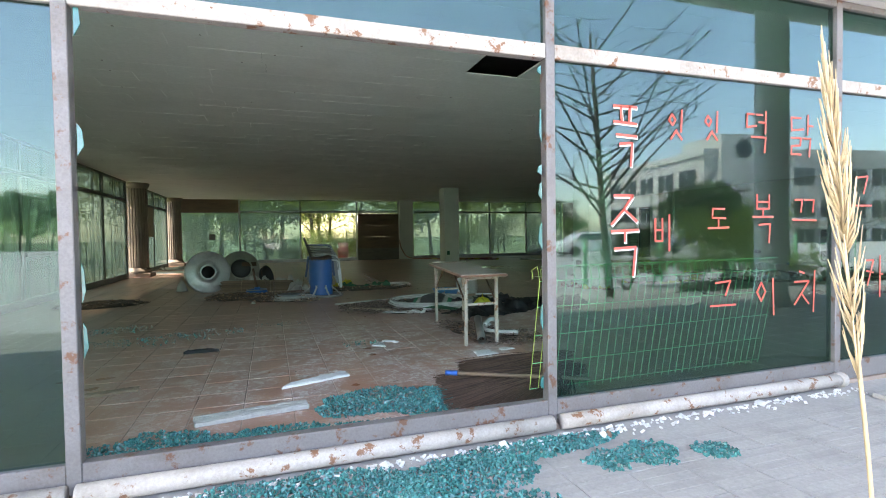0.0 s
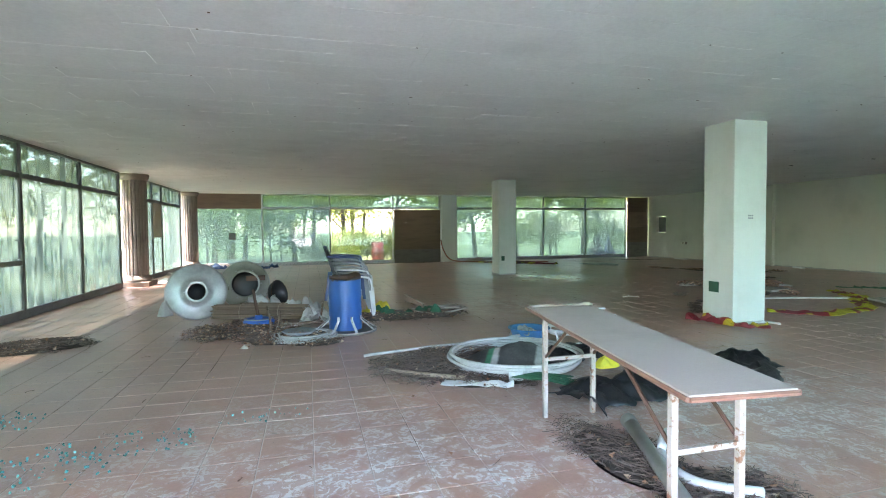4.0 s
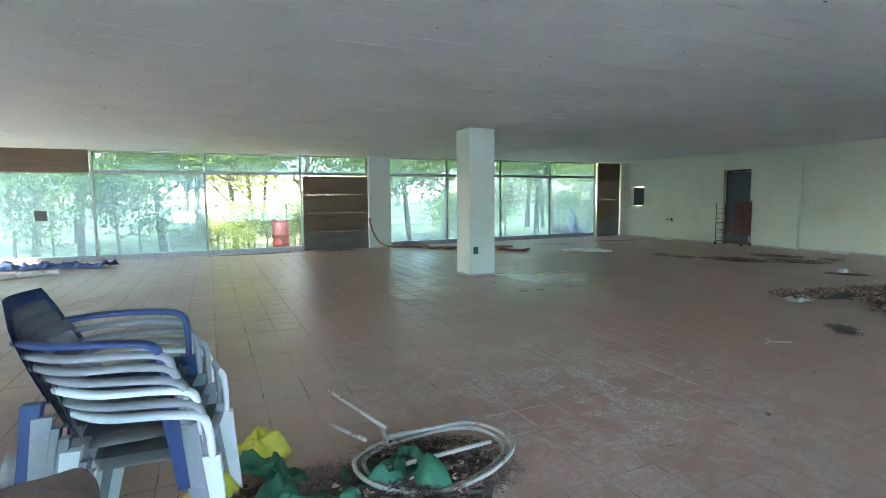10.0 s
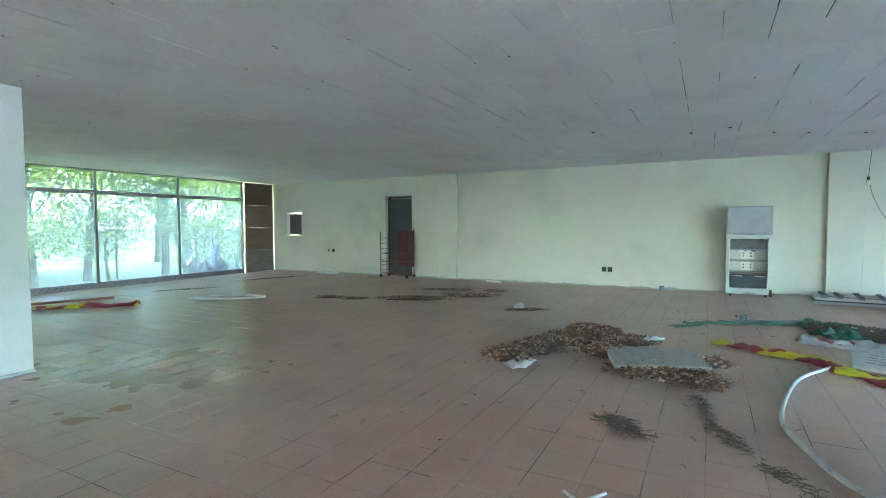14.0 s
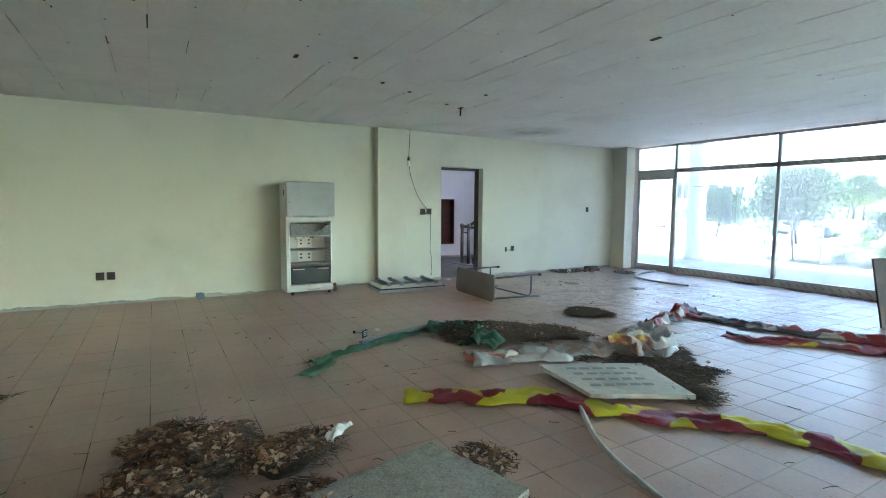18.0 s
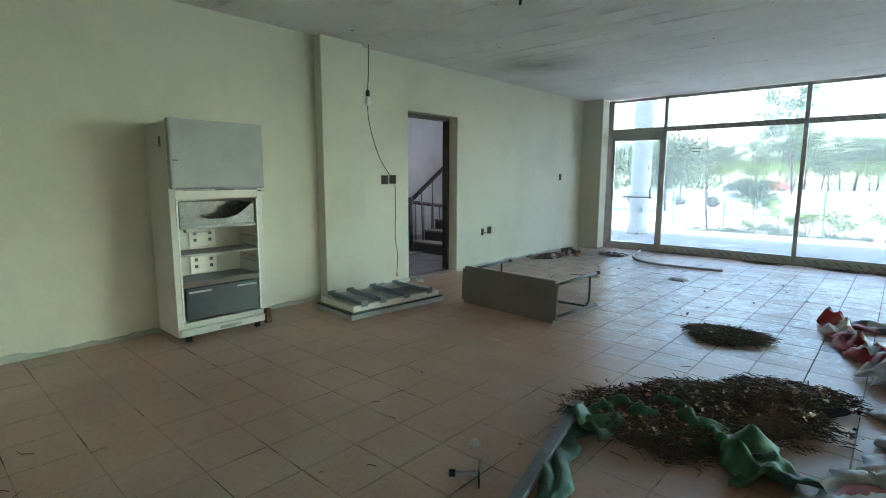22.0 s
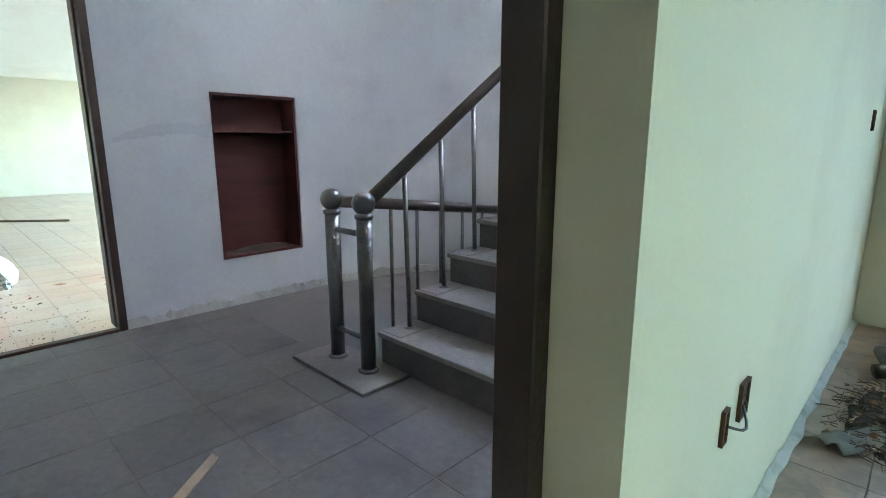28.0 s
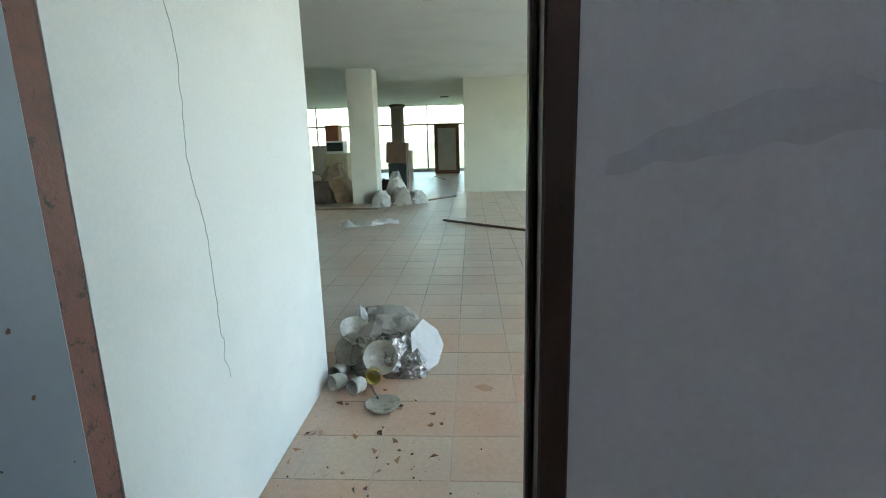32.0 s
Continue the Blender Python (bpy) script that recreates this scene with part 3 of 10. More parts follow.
bm = bmesh.new()
AC = (17.4, 5.98)
inner = arc(AC, 2.65, 0, -math.pi / 2, 28)
outer = arc(AC, 2.85, 0, -math.pi / 2, 28)
HT = 6.0
for i, (a, b, c, d) in enumerate(zip(inner, inner[1:], outer, outer[1:])):
    # Openings from 3.8 m up are unseen, added to bring daylight in.
    for z0, z1 in ((-0.3, HT),) if i < 13 else (((-0.3, 1.56), (1.88, 3.8), (5.2, HT)) if i == 18 else ((-0.3, 3.8), (5.2, HT))):
        vs = [bm.verts.new((*p, z)) for z in (z0, z1) for p in (a, b, d, c)]
        for q in ((0, 1, 2, 3), (7, 6, 5, 4), (0, 4, 5, 1), (1, 5, 6, 2), (2, 6, 7, 3), (3, 7, 4, 0)):
            bm.faces.new([vs[k] for k in q])
NI = (5.985, 6.665, 0.37, 1.62)
box(bm, XS, XS + 0.2, NI[1], D2[0], -0.3, HT)
box(bm, XS, XS + 0.2, AC[1], NI[1], -0.3, NI[2])
box(bm, XS, XS + 0.2, AC[1], NI[1], NI[3], HT)
box(bm, XS, XS + 0.2, D2[0], D2[1], D2[2], HT)
box(bm, XS, XS + 0.2, D2[1], 12.4, -0.3, HT)
bmesh.ops.remove_doubles(bm, verts=list(bm.verts), dist=0.0005)
setting(put_mesh("wall_stair_curved", bm, M["stair_wall"]), "blue-grey painted plaster wall of the stairwell, curving at one end", "wall")

setting(cube("wall_stair_north", XT, XS, 12.2, 12.4, -0.3, HT, M["stair_wall"]), "blue-grey plaster end wall of the stairwell", "wall")
setting(cube("wall_stair_west_upper", XE, XT, YS - 0.1, 12.4, CEIL + 0.3, HT, M["stair_wall"]), "blue-grey plaster wall above the hall roof line", "wall")
setting(cube("wall_stair_west_lining", XT + 0.001, XT + 0.012, 8.6, 12.2, 0.0, HT, M["stair_wall"]), "blue-grey plaster lining of the stairwell side", "wall")
setting(cube("stair_ceiling", XE, XS + 0.3, YS - 0.3, 12.4, HT, HT + 0.2, M["stair_wall"]), "pale plaster ceiling over the stairwell", "ceiling")
setting(cube("stair_floor", XT, XS + 0.2, YS - 0.1, 12.4, -0.3, -0.006, M["slab"]), "dark dusty cement floor of the stairwell", "floor")
bm = bmesh.new()
# The gap from 3.1 to 5.4 m is likewise unseen, added for daylight.
box(bm, XT, 17.4, 3.13, 3.33, -0.3, 3.1)
box(bm, XT, 17.4, 3.13, 3.33, 5.4, HT)
setting(put_mesh("wall_stair_south", bm, M["stair_wall"]), "plaster wall below an unseen opening added to light the stairs", "wall")

# niche with a dark red cabinet carcass
niche = thing("wall_cabinet", (XS, 0, 0), "built-in dark red wooden cabinet with one shelf and no doors", "cabinet")
M["red_wood"] = surface("dark_red_wood", (0.10, 0.022, 0.018), (0.05, 0.014, 0.012), 0.6, 2, 30, stretch=(1, 1, 6), bump=0.1)
def npart(nm, *b):
    q = bmesh.new()
    box(q, *b)
    return part(nm, q, M["red_wood"], niche)
npart("back_panel", XS + 0.20, XS + 0.215, NI[0], NI[1], NI[2], NI[3])
npart("side_panel", XS - 0.004, XS + 0.199, NI[0] + 0.003, NI[0] + 0.022, NI[2] + 0.003, NI[3] - 0.003)
npart("side_panel", XS - 0.004, XS + 0.199, NI[1] - 0.022, NI[1] - 0.003, NI[2] + 0.003, NI[3] - 0.003)
npart("bottom_panel", XS - 0.004, XS + 0.199, NI[0] + 0.023, NI[1] - 0.023, NI[2] + 0.003, NI[2] + 0.022)
npart("top_panel", XS - 0.004, XS + 0.199, NI[0] + 0.023, NI[1] - 0.023, NI[3] - 0.022, NI[3] - 0.003)
npart("shelf", XS + 0.02, XS + 0.199, NI[0] + 0.023, NI[1] - 0.023, 1.335, 1.352)


def door_frame(name, axis_x, y0, y1, z1, mat, w=0.05, d=0.09, label="rusty brown steel door frame"):
    e = thing(name, (axis_x, y0, 0), label, "door frame", kind="structure")
    for nm, b in (("jamb", (axis_x, axis_x + d, y0, y0 + w, 0.0, z1)), ("jamb", (axis_x, axis_x + d, y1 - w, y1, 0.0, z1)),
                  ("head", (axis_x, axis_x + d, y0 + w, y1 - w, z1 - w, z1)), ("sill", (axis_x - 0.01, axis_x + d, y0 + w, y1 - w, 0.0, 0.025))):
        q = bmesh.new()
        box(q, *b)
        bevel(q, 0.004, 1)
        part(nm, q, mat, e)
    return e


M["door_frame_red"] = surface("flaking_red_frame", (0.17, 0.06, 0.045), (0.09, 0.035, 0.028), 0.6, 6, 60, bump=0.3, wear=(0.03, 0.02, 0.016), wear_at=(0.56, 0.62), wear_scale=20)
M["door_frame_dark"] = surface("blackened_brown_frame", (0.03, 0.018, 0.014), (0.015, 0.011, 0.01), 0.5, 4, 60, bump=0.25)
door_frame("door_frame_stair", XE + 0.15, D1[0], D1[1], D1[2], M["door_frame_dark"])
door_frame("door_frame_far_room", XE + 0.14, D0[0], D0[1], D0[2], M["door_frame"])
e = thing("door_frame_second_hall", (XS, D2[0], 0), "flaking red-brown steel door frame", "door frame", kind="structure")
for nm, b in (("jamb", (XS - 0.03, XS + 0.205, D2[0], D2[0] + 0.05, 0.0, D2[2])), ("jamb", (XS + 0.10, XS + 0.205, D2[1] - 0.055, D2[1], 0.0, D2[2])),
              ("head", (XS + 0.10, XS + 0.205, D2[0] + 0.052, D2[1] - 0.057, D2[2] - 0.05, D2[2])), ("stop", (XS + 0.03, XS + 0.06, D2[0] + 0.051, D2[0] + 0.064, 0.026, D2[2] - 0.05)),
              ("sill", (XS - 0.03, XS + 0.03, D2[0] + 0.052, D2[1] - 0.057, -0.004, 0.02))):
    q = bmesh.new()
    box(q, *b)
    bevel(q, 0.004, 1)
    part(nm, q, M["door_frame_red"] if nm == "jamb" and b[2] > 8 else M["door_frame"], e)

setting(cube("threshold_stair", XE + 0.002, XT - 0.002, D1[0] + 0.052, D1[1] - 0.052, 0.0, 0.008, M["concrete"], 0.002), "worn grey concrete threshold of the doorway", "threshold")

# room behind the far doorway
bm = bmesh.new()
for b in ((XT + 2.0, XT + 2.1, 18.5, 21.0, 0, 2.8), (XT, XT + 2.1, 18.4, 18.5, 0, 2.8), (XT, XT + 2.1, 21.0, 21.1, 0, 2.8), (XT, XT + 2.1, 18.4, 21.1, 2.8, 2.9), (XT, XT + 2.1, 18.4, 21.1, -0.3, -0.002)):
    box(bm, *b)
setting(put_mesh("far_room", bm, M["stair_wall"]), "dim grey plastered room behind the far doorway", "room")

# ---- stairs ----
NST, RISE, GO, SY, SX0, SX1 = 11, 0.187, 0.2845, 6.49, XT + 0.01, 18.35
stairs = thing("stair_flight", (SX0, SY, 0), "dusty grey concrete stair flight with worn nosings", "stairs", kind="structure")
for k in range(NST):
    q = bmesh.new()
    y1, y0 = SY - k * GO, SY - (k + 1) * GO - 0.001
    top = (k + 1) * RISE + 0.01
    # Risers take a darker colour than the treads.
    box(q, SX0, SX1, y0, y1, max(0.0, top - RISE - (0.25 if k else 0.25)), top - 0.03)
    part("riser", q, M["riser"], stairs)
    q = bmesh.new()
    box(q, SX0, SX1 + 0.012, y0 + 0.001, y1 + 0.02, top - 0.03, top)
    bevel(q, 0.006, 2)
    part("tread", q, M["concrete"], stairs)
YL = SY - NST * GO
ZL = NST * RISE + 0.01
q = bmesh.new()
box(q, SX0, 18.36, 3.34, YL - 0.002, ZL - 0.2, ZL)
part("landing", q, M["concrete"], stairs)
q = bmesh.new()
box(q, 18.45, 19.9, -0.1, 2.9, -0.09, 0.09, pose(0, YL + 0.1, ZL + 1.0, 34, 0, 0))
part("upper_flight", q, M["concrete"], stairs, "sloped soffit of the upper flight")
q = bmesh.new()
box(q, 18.1, 18.78, 6.5, 6.82, 0.0, 0.022)
bevel(q, 0.004, 1)
part("newel_pad", q, M["concrete"], stairs)

rail = thing("stair_railing", (18.3, 6.62, 0), "worn steel stair railing with ball-topped newel posts", "railing")
def rpart(nm, pts, r, mat=None, seg=12):
    q = bmesh.new()
    tube(q, pts, r, seg)
    return part(nm, q, mat or M["steel"], rail, smooth=True)
def ball(x, y, z, r):
    q = bmesh.new()
    bmesh.ops.create_uvsphere(q, u_segments=24, v_segments=14, radius=r, matrix=Matrix.Translation((x, y, z)))
    return part("ball_cap", q, M["steel"], rail, smooth=True)
NA, NB = (18.595, 6.625), (18.302, 6.625)
for x, y in (NA, NB):
    rpart("newel_post", [(x, y, 0.02), (x, y, 0.875)], 0.042, seg=20)
    q = bmesh.new()
    lathe(q, [(0.06, 0.02), (0.06, 0.028), (0.046, 0.036)], 20, Matrix.Translation((x, y, 0.002)))
    part("foot_flange", q, M["steel"], rail, smooth=True)
    q = bmesh.new()
    lathe(q, [(0.044, 0.862), (0.05, 0.87), (0.05, 0.886), (0.03, 0.892)], 20, Matrix.Translation((x, y, 0)))
    part("collar", q, M["steel"], rail, smooth=True)
    ball(x, y, 0.946, 0.062)
for z in (0.78, 0.2):
    rpart("cross_bar", [(NB[0], NB[1], z), (NA[0], NA[1], z)], 0.016)
sl = 0.683
M["rail_dark"] = surface("dark_handrail", (0.16, 0.13, 0.115), (0.09, 0.075, 0.07), 0.35, 8, 60, metal=0.8, bump=0.12)
rpart("handrail", [(NB[0], NB[1] - 0.05, 0.965), (NB[0], NB[1] - 3.0, 0.965 + 2.95 * sl)], 0.036, M["rail_dark"])
for k in range(11):
    y = SY - (k + 0.52) * GO
    z = (k + 1) * RISE + 0.01
    rpart("baluster", [(18.275, y, z), (NB[0], y, 0.965 + (NB[1] - 0.05 - y) * sl - 0.03)], 0.014)
    q = bmesh.new()
    lathe(q, [(0.032, 0.0), (0.032, 0.004), (0.016, 0.012)], 14, Matrix.Translation((18.275, y, z)))
    part("baluster_flange", q, M["steel"], rail, smooth=True)
    q = bmesh.new()
    box(q, SX1 - 0.155, SX1 + 0.004, y - GO * 0.5 + 0.03, y + GO * 0.45 + 0.012, z - 0.004, z + 0.003)
    part("side_strip", q, M["concrete"], stairs)
rpart("guard_rail", [(NA[0], NA[1] - 0.05, 0.93), (NA[0], 4.7, 0.70)], 0.034, M["rail_dark"])
for k in range(7):
    y = 6.42 - k * 0.22
    rpart("baluster", [(NA[0], y, 0.0), (NA[0], y, 0.91 - 0.123 * (6.575 - y))], 0.012)

# ---- second hall ----
X2 = XS + 0.2
setting(cube("door_bed", XS + 0.031, X2 - 0.001, D2[0] + 0.052, D2[1] - 0.057, -0.005, -0.0035, M["grout"]), "cement bed under the doorway tiles", "floor")
setting(cube("hall_two_floor", X2, 42, YS, 26, -0.3, -0.0035, M["grout"]), "cement bed under the second hall tiles", "floor")
setting(cube("hall_two_ceiling", X2, 42, YS, 26, CEIL, CEIL + 0.2, M["white_wall"]), "white ceiling of the second hall", "ceiling")
setting(cube("wall_hall_two_side", X2 + 0.007, 21.87, 8.345, 8.54, 0, CEIL - 0.004, M["white_wall"]), "white plaster return wall with a fine crack", "wall")
setting(cube("wall_hall_two_block", 32.3, 40.5, YS + 0.1, 7.71, 0, CEIL - 0.004, M["cream"]), "pale green-cream partition block in the second hall", "wall")
# South window is unseen, added to brighten the hall; north wall limits its light.
glazing("window_hall_two_south", "x", YS, [20.4, 22.8, 25.2, 27.6, 30.0, 32.4, 34.8, 37.2, 39.6, 41.9], 0.0, CEIL - 0.008, 2.19, M["alu"], M["glass_far"], 0.06, "unseen grey aluminium shop window added to light the second hall", hatch=False)
setting(cube("wall_hall_two_north", X2, 42, 26.0, 26.2, -0.3, CEIL + 0.2, M["cream"]), "unseen cream north wall added to limit light in the second hall", "wall")
setting(cube("wall_hall_two_west_b", XS, X2, 12.4, 26.2, -0.3, CEIL + 0.2, M["cream"]), "cream west wall of the second hall", "wall")
setting(cube("column_hall_two", 30.1, 30.66, 9.55, 10.1, 0, CEIL - 0.004, M["column"], 0.012), "square white column in the second hall", "column")
glazing("window_hall_two", "y", 41.5, [YS + 0.1, 4.8, 7.0, 9.4, 11.8, 14.2, 16.6, 19, 21.4, 23.8, 25.8], 0.0, CEIL - 0.008, 1.95, M["alu"], M["glass_far"], 0.06,
        "bright window wall at the end of the second hall", hatch=False)
fluted("column_hall_two_round", 41.0, 10.6)

# ---- outside ----
setting(cube_ob("ground", -400, 400, -400, 400, -0.6, -0.31, M["grass"]), "grassy earth around the building", "ground")
setting(cube_ob("lot", -80, 100, -76, -1.6, -0.305, -0.26, M["asphalt"]), "sun-bleached concrete parking lot", "road")
setting(cube_ob("pavement", -12, 45, -1.6, YS - 0.05, -0.306, -0.03, M["pavement"]), "pale paved terrace before the shop windows", "pavement")


def leaf_material(name, a, b):
    m, t, p, link = nodes_of(name)
    ri = t.nodes.new("ShaderNodeNewGeometry").outputs["Random Per Island"]
    c = mix(t, link, ri, a, b)
    link(c, p.inputs["Base Color"])
    p.inputs["Roughness"].default_value = 0.6
    p.inputs["Subsurface Weight"].default_value = 0.0
    tl = t.nodes.new("ShaderNodeBsdfTranslucent")
    link(c, tl.inputs["Color"])
    ms = t.nodes.new("ShaderNodeMixShader")
    ms.inputs[0].default_value = 0.4
    link(p.outputs[0], ms.inputs[1])
    link(tl.outputs[0], ms.inputs[2])
    link(ms.outputs[0], t.nodes["Material Output"].inputs["Surface"])
    return m


M["leaf"] = leaf_material("spring_leaf", (0.11, 0.17, 0.025), (0.27, 0.31, 0.05))
M["pine"] = leaf_material("pine_needle", (0.03, 0.07, 0.025), (0.07, 0.12, 0.04))
M["shrub"] = leaf_material("shrub_leaf", (0.07, 0.14, 0.03), (0.19, 0.28, 0.05))
M["bark"] = surface("bark", (0.09, 0.07, 0.055), (0.05, 0.04, 0.033), 0.9, 4, 30, bump=0.4)


def limbs(rnd, base, h, n, spread, r0):
    """Trunk and limbs as polylines with radii, and their tips."""
    lines, tips = [], []
    top = Vector((rnd.uniform(-0.1, 0.1) * h, rnd.uniform(-0.1, 0.1) * h, h))
    trunk = [Vector((0, 0, 0)), top * 0.35 + Vector((rnd.uniform(-.1, .1), rnd.uniform(-.1, .1), 0)), top * 0.7, top]
    lines.append((trunk, r0, r0 * 0.3))
    for k in range(n):
        f = 0.3 + 0.65 * k / n
        s = trunk[0].lerp(top, f)
        a = k * 2.4 + rnd.random()
        L = spread * (1.1 - 0.6 * f) * rnd.uniform(0.7, 1.1)
        d = Vector((math.cos(a), math.sin(a), rnd.uniform(0.3, 0.9)))
        mid = s + d * L * 0.5 + Vector((0, 0, rnd.uniform(-.1, .1) * L))
        e = s + d * L + Vector((0, 0, rnd.uniform(-.1, .2) * L))
        lines.append(([s, mid, e], r0 * 0.4 * (1 - f * 0.5), r0 * 0.08))
        tips += [mid, e]
        for j in range(3):
            w = mid.lerp(e, rnd.random())
            q = w + Vector((rnd.uniform(-1, 1), rnd.uniform(-1, 1), rnd.uniform(-.2, .8))) * L * 0.4
            lines.append(([w, (w + q) / 2 + Vector((0, 0, 0.03 * L)), q], r0 * 0.12, r0 * 0.04))
            tips.append(q)
    return lines, tips


def leaf_cloud(rnd, centres, per, spread, size):
    vs, fs = [], []
    for c in centres:
        for _ in range(per):
            p = c + Vector((rnd.gauss(0, 1), rnd.gauss(0, 1), rnd.gauss(0, 0.7))) * spread
            u = Vector((rnd.gauss(0, 1), rnd.gauss(0, 1), rnd.gauss(0, 1))).normalized() * size * rnd.uniform(0.6, 1.2)
            w = u.orthogonal().normalized() * size * 0.55
            k = len(vs)
            vs += [p - u, p + w, p + u, p - w]
            fs.append((k, k + 1, k + 2, k + 3))
    return vs, fs


def make_tree(name, seed, h, spread, n, leafmat, per, lsize, lspread, r0, label, bare=False):
    rnd = random.Random(seed)
    e = thing(name, (0, 0, 0), label, "tree")
    lines, tips = limbs(rnd, None, h, n, spread, r0)
    b = bmesh.new()
    tube(b, lines[0][0], lines[0][1], 8, taper=lines[0][2])
    lpart("trunk", b, M["bark"], e, smooth=True)
    b = bmesh.new()
    for pts, a, c in lines[1:]:
        tube(b, pts, a, 5, taper=c)
    lpart("limbs", b, M["bark"], e, smooth=True)
    if not bare:
        vs, fs = leaf_cloud(rnd, tips, per, lspread, lsize)
        me = bpy.data.meshes.new("crown")
        me.from_pydata(vs, [], fs)
        me.materials.append(leafmat)
        o = new("crown", me)
        o.parent = e
    return e


t_leaf = make_tree("broadleaf_tree", 1, 7.0, 3.4, 13, M["leaf"], 46, 0.13, 0.55, 0.16, "young broadleaf tree in fresh yellow-green spring leaf")
t_leaf.matrix_basis = pose(-6, 33, -0.32)
t_pine = make_tree("pine_tree", 2, 9.5, 3.8, 20, M["pine"], 56, 0.13, 0.48, 0.16, "tall dark green pine on the edge of the lot")
t_pine.matrix_basis = pose(20, -48, -0.32)
t_bush = make_tree("shrub", 3, 1.5, 1.1, 9, M["shrub"], 60, 0.05, 0.24, 0.04, "leafy green shrub at the foot of the windows")
t_bush.matrix_basis = pose(10, -2.6, -0.3)
rnd = random.Random(11)
for x, y, s in ((2.6, 29.2, 0.8), (5.2, 30.5, 0.9), (0.2, 30.0, 0.85), (9.5, 29.5, 0.8), (13.5, 29.8, 0.85), (7.6, 28.2, 0.75), (11.4, 28.4, 0.8), (15.4, 28.6, 0.85), (17.5, 30.2, 0.95), (8.6, 31.6, 1.05), (-2.0, 28.6, 0.75), (-3.6, 30.4, 0.95), (12.4, 32.0, 1.1)):
    tagged(copy_thing(t_leaf, pose(x, y, -0.32, 0, 0, 40 * x)), group="trees behind the hall").scale = [s] * 3
for k in range(26):
    x, y = rnd.uniform(-26, 34), rnd.uniform(29.5, 46)
    tagged(copy_thing(t_leaf, pose(x, y, -0.32, 0, 0, rnd.uniform(0, 360))), group="trees behind the hall").scale = [rnd.uniform(0.7, 1.15)] * 3
for k in range(9):
    tagged(copy_thing(t_leaf, pose(rnd.uniform(-17, -9), rnd.uniform(0, 28), -0.32, 0, 0, rnd.uniform(0, 360))), group="trees west of the hall").scale = [rnd.uniform(0.7, 1.1)] * 3
# Three nearer trees, added to shade the west windows from the sun.
for k, (y, s) in enumerate(((7.0, 1.0), (12.3, 1.1), (17.8, 1.0))):
    tagged(copy_thing(t_leaf, pose(-7.4 - 0.9 * (k % 2), y, -0.32, 0, 0, 67 * k)), group="trees west of the hall").scale = [s] * 3
for k in range(66):
    x = -50 + (k % 33) * 3.3 + rnd.uniform(-1.2, 1.2) - (1.6 if k > 32 else 0)
    w = rnd.uniform(0.62, 0.84)
    tagged(copy_thing(t_pine, pose(x, rnd.uniform(-84, -77) - (7 if k > 32 else 0), -0.32, 0, 0, rnd.uniform(0, 360))), group="pines across the lot").scale = (w * 1.15, w * 1.15, w)
for k in range(9):
    tagged(copy_thing(t_bush, pose(1.2 + k * 0.5, (28.3 if k > 3 else 26.6) + 0.6 * (k % 3), -0.32, 0, 0, 50 * k)), group="shrubs behind the hall").scale = [0.55 + 0.1 * (k % 3)] * 3
for k in range(16):
    tagged(copy_thing(t_bush, pose(-3 + k * 2.6 + rnd.uniform(-.8, .8), (28.6 if 2.6 < -3 + k * 2.6 < 5.4 else 26.6) + rnd.uniform(-.3, 1.6), -0.32, 0, 0, rnd.uniform(0, 360))), group="shrubs behind the hall").scale = [rnd.uniform(0.8, 1.7)] * 3


def spreading_shrub(seed, h, r):
    """Several thin stems from one root, leaves in loose flat layers."""
    rnd = random.Random(seed)
    e = thing("leafy_shrub", (0, 0, 0), "open green shrub with thin stems beyond the terrace", "shrub", "shrubs before the windows")
    tips = []
    stems = bmesh.new()
    for k in range(11):
        a, f = 2.4 * k + rnd.random(), rnd.uniform(0.35, 1.0)
        tip = Vector((r * f * math.cos(a), r * f * math.sin(a), h * rnd.uniform(0.45, 1.0) * (1.15 - 0.4 * f)))
        mid = Vector((tip.x * 0.35, tip.y * 0.35, tip.z * 0.55))
        tube(stems, [(0.04 * math.cos(a), 0.04 * math.sin(a), 0), mid, tip], 0.012, 5, taper=0.003)
        for j in range(4):
            w = mid.lerp(tip, 0.3 + 0.25 * j) + Vector((rnd.uniform(-.16, .16), rnd.uniform(-.16, .16), rnd.uniform(-.04, .06)))
            tube(stems, [mid.lerp(tip, 0.2 + 0.2 * j), w], 0.005, 4, taper=0.002)
            tips.append(w)
    lpart("stems", stems, M["bark"], e, smooth=True)
    vs, fs = leaf_cloud(rnd, tips, 26, 0.075, 0.034)
    me = bpy.data.meshes.new("leaves")
    me.from_pydata(vs, [], fs)
    me.materials.append(M["shrub"])
    new("leaves", me).parent = e
    return e


shrub = spreading_shrub(41, 1.35, 0.85)
shrub.matrix_basis = pose(14.3, -4.2, -0.31)
shrub_low = spreading_shrub(42, 1.1, 0.8)
shrub_low.matrix_basis = pose(13.1, -4.3, -0.31, 0, 0, 40)
for k, (x, y, w, src) in enumerate(((13.7, -4.5, 0.9, 1), (12.75, -4.1, 0.75, 1), (11.75, -4.2, 1.05, 0), (11.1, -4.4, 0.95, 1), (10.4, -4.2, 1.0, 0), (9.5, -4.4, 0.9, 1), (8.6, -4.2, 1.0, 0), (15.2, -4.6, 0.55, 1))):
    copy_thing(shrub if src == 0 else shrub_low, pose(x, y, -0.31, 0, 0, 67 * k + 20)).scale = (w, w, w)
hedge_tips = []
rnd = random.Random(43)
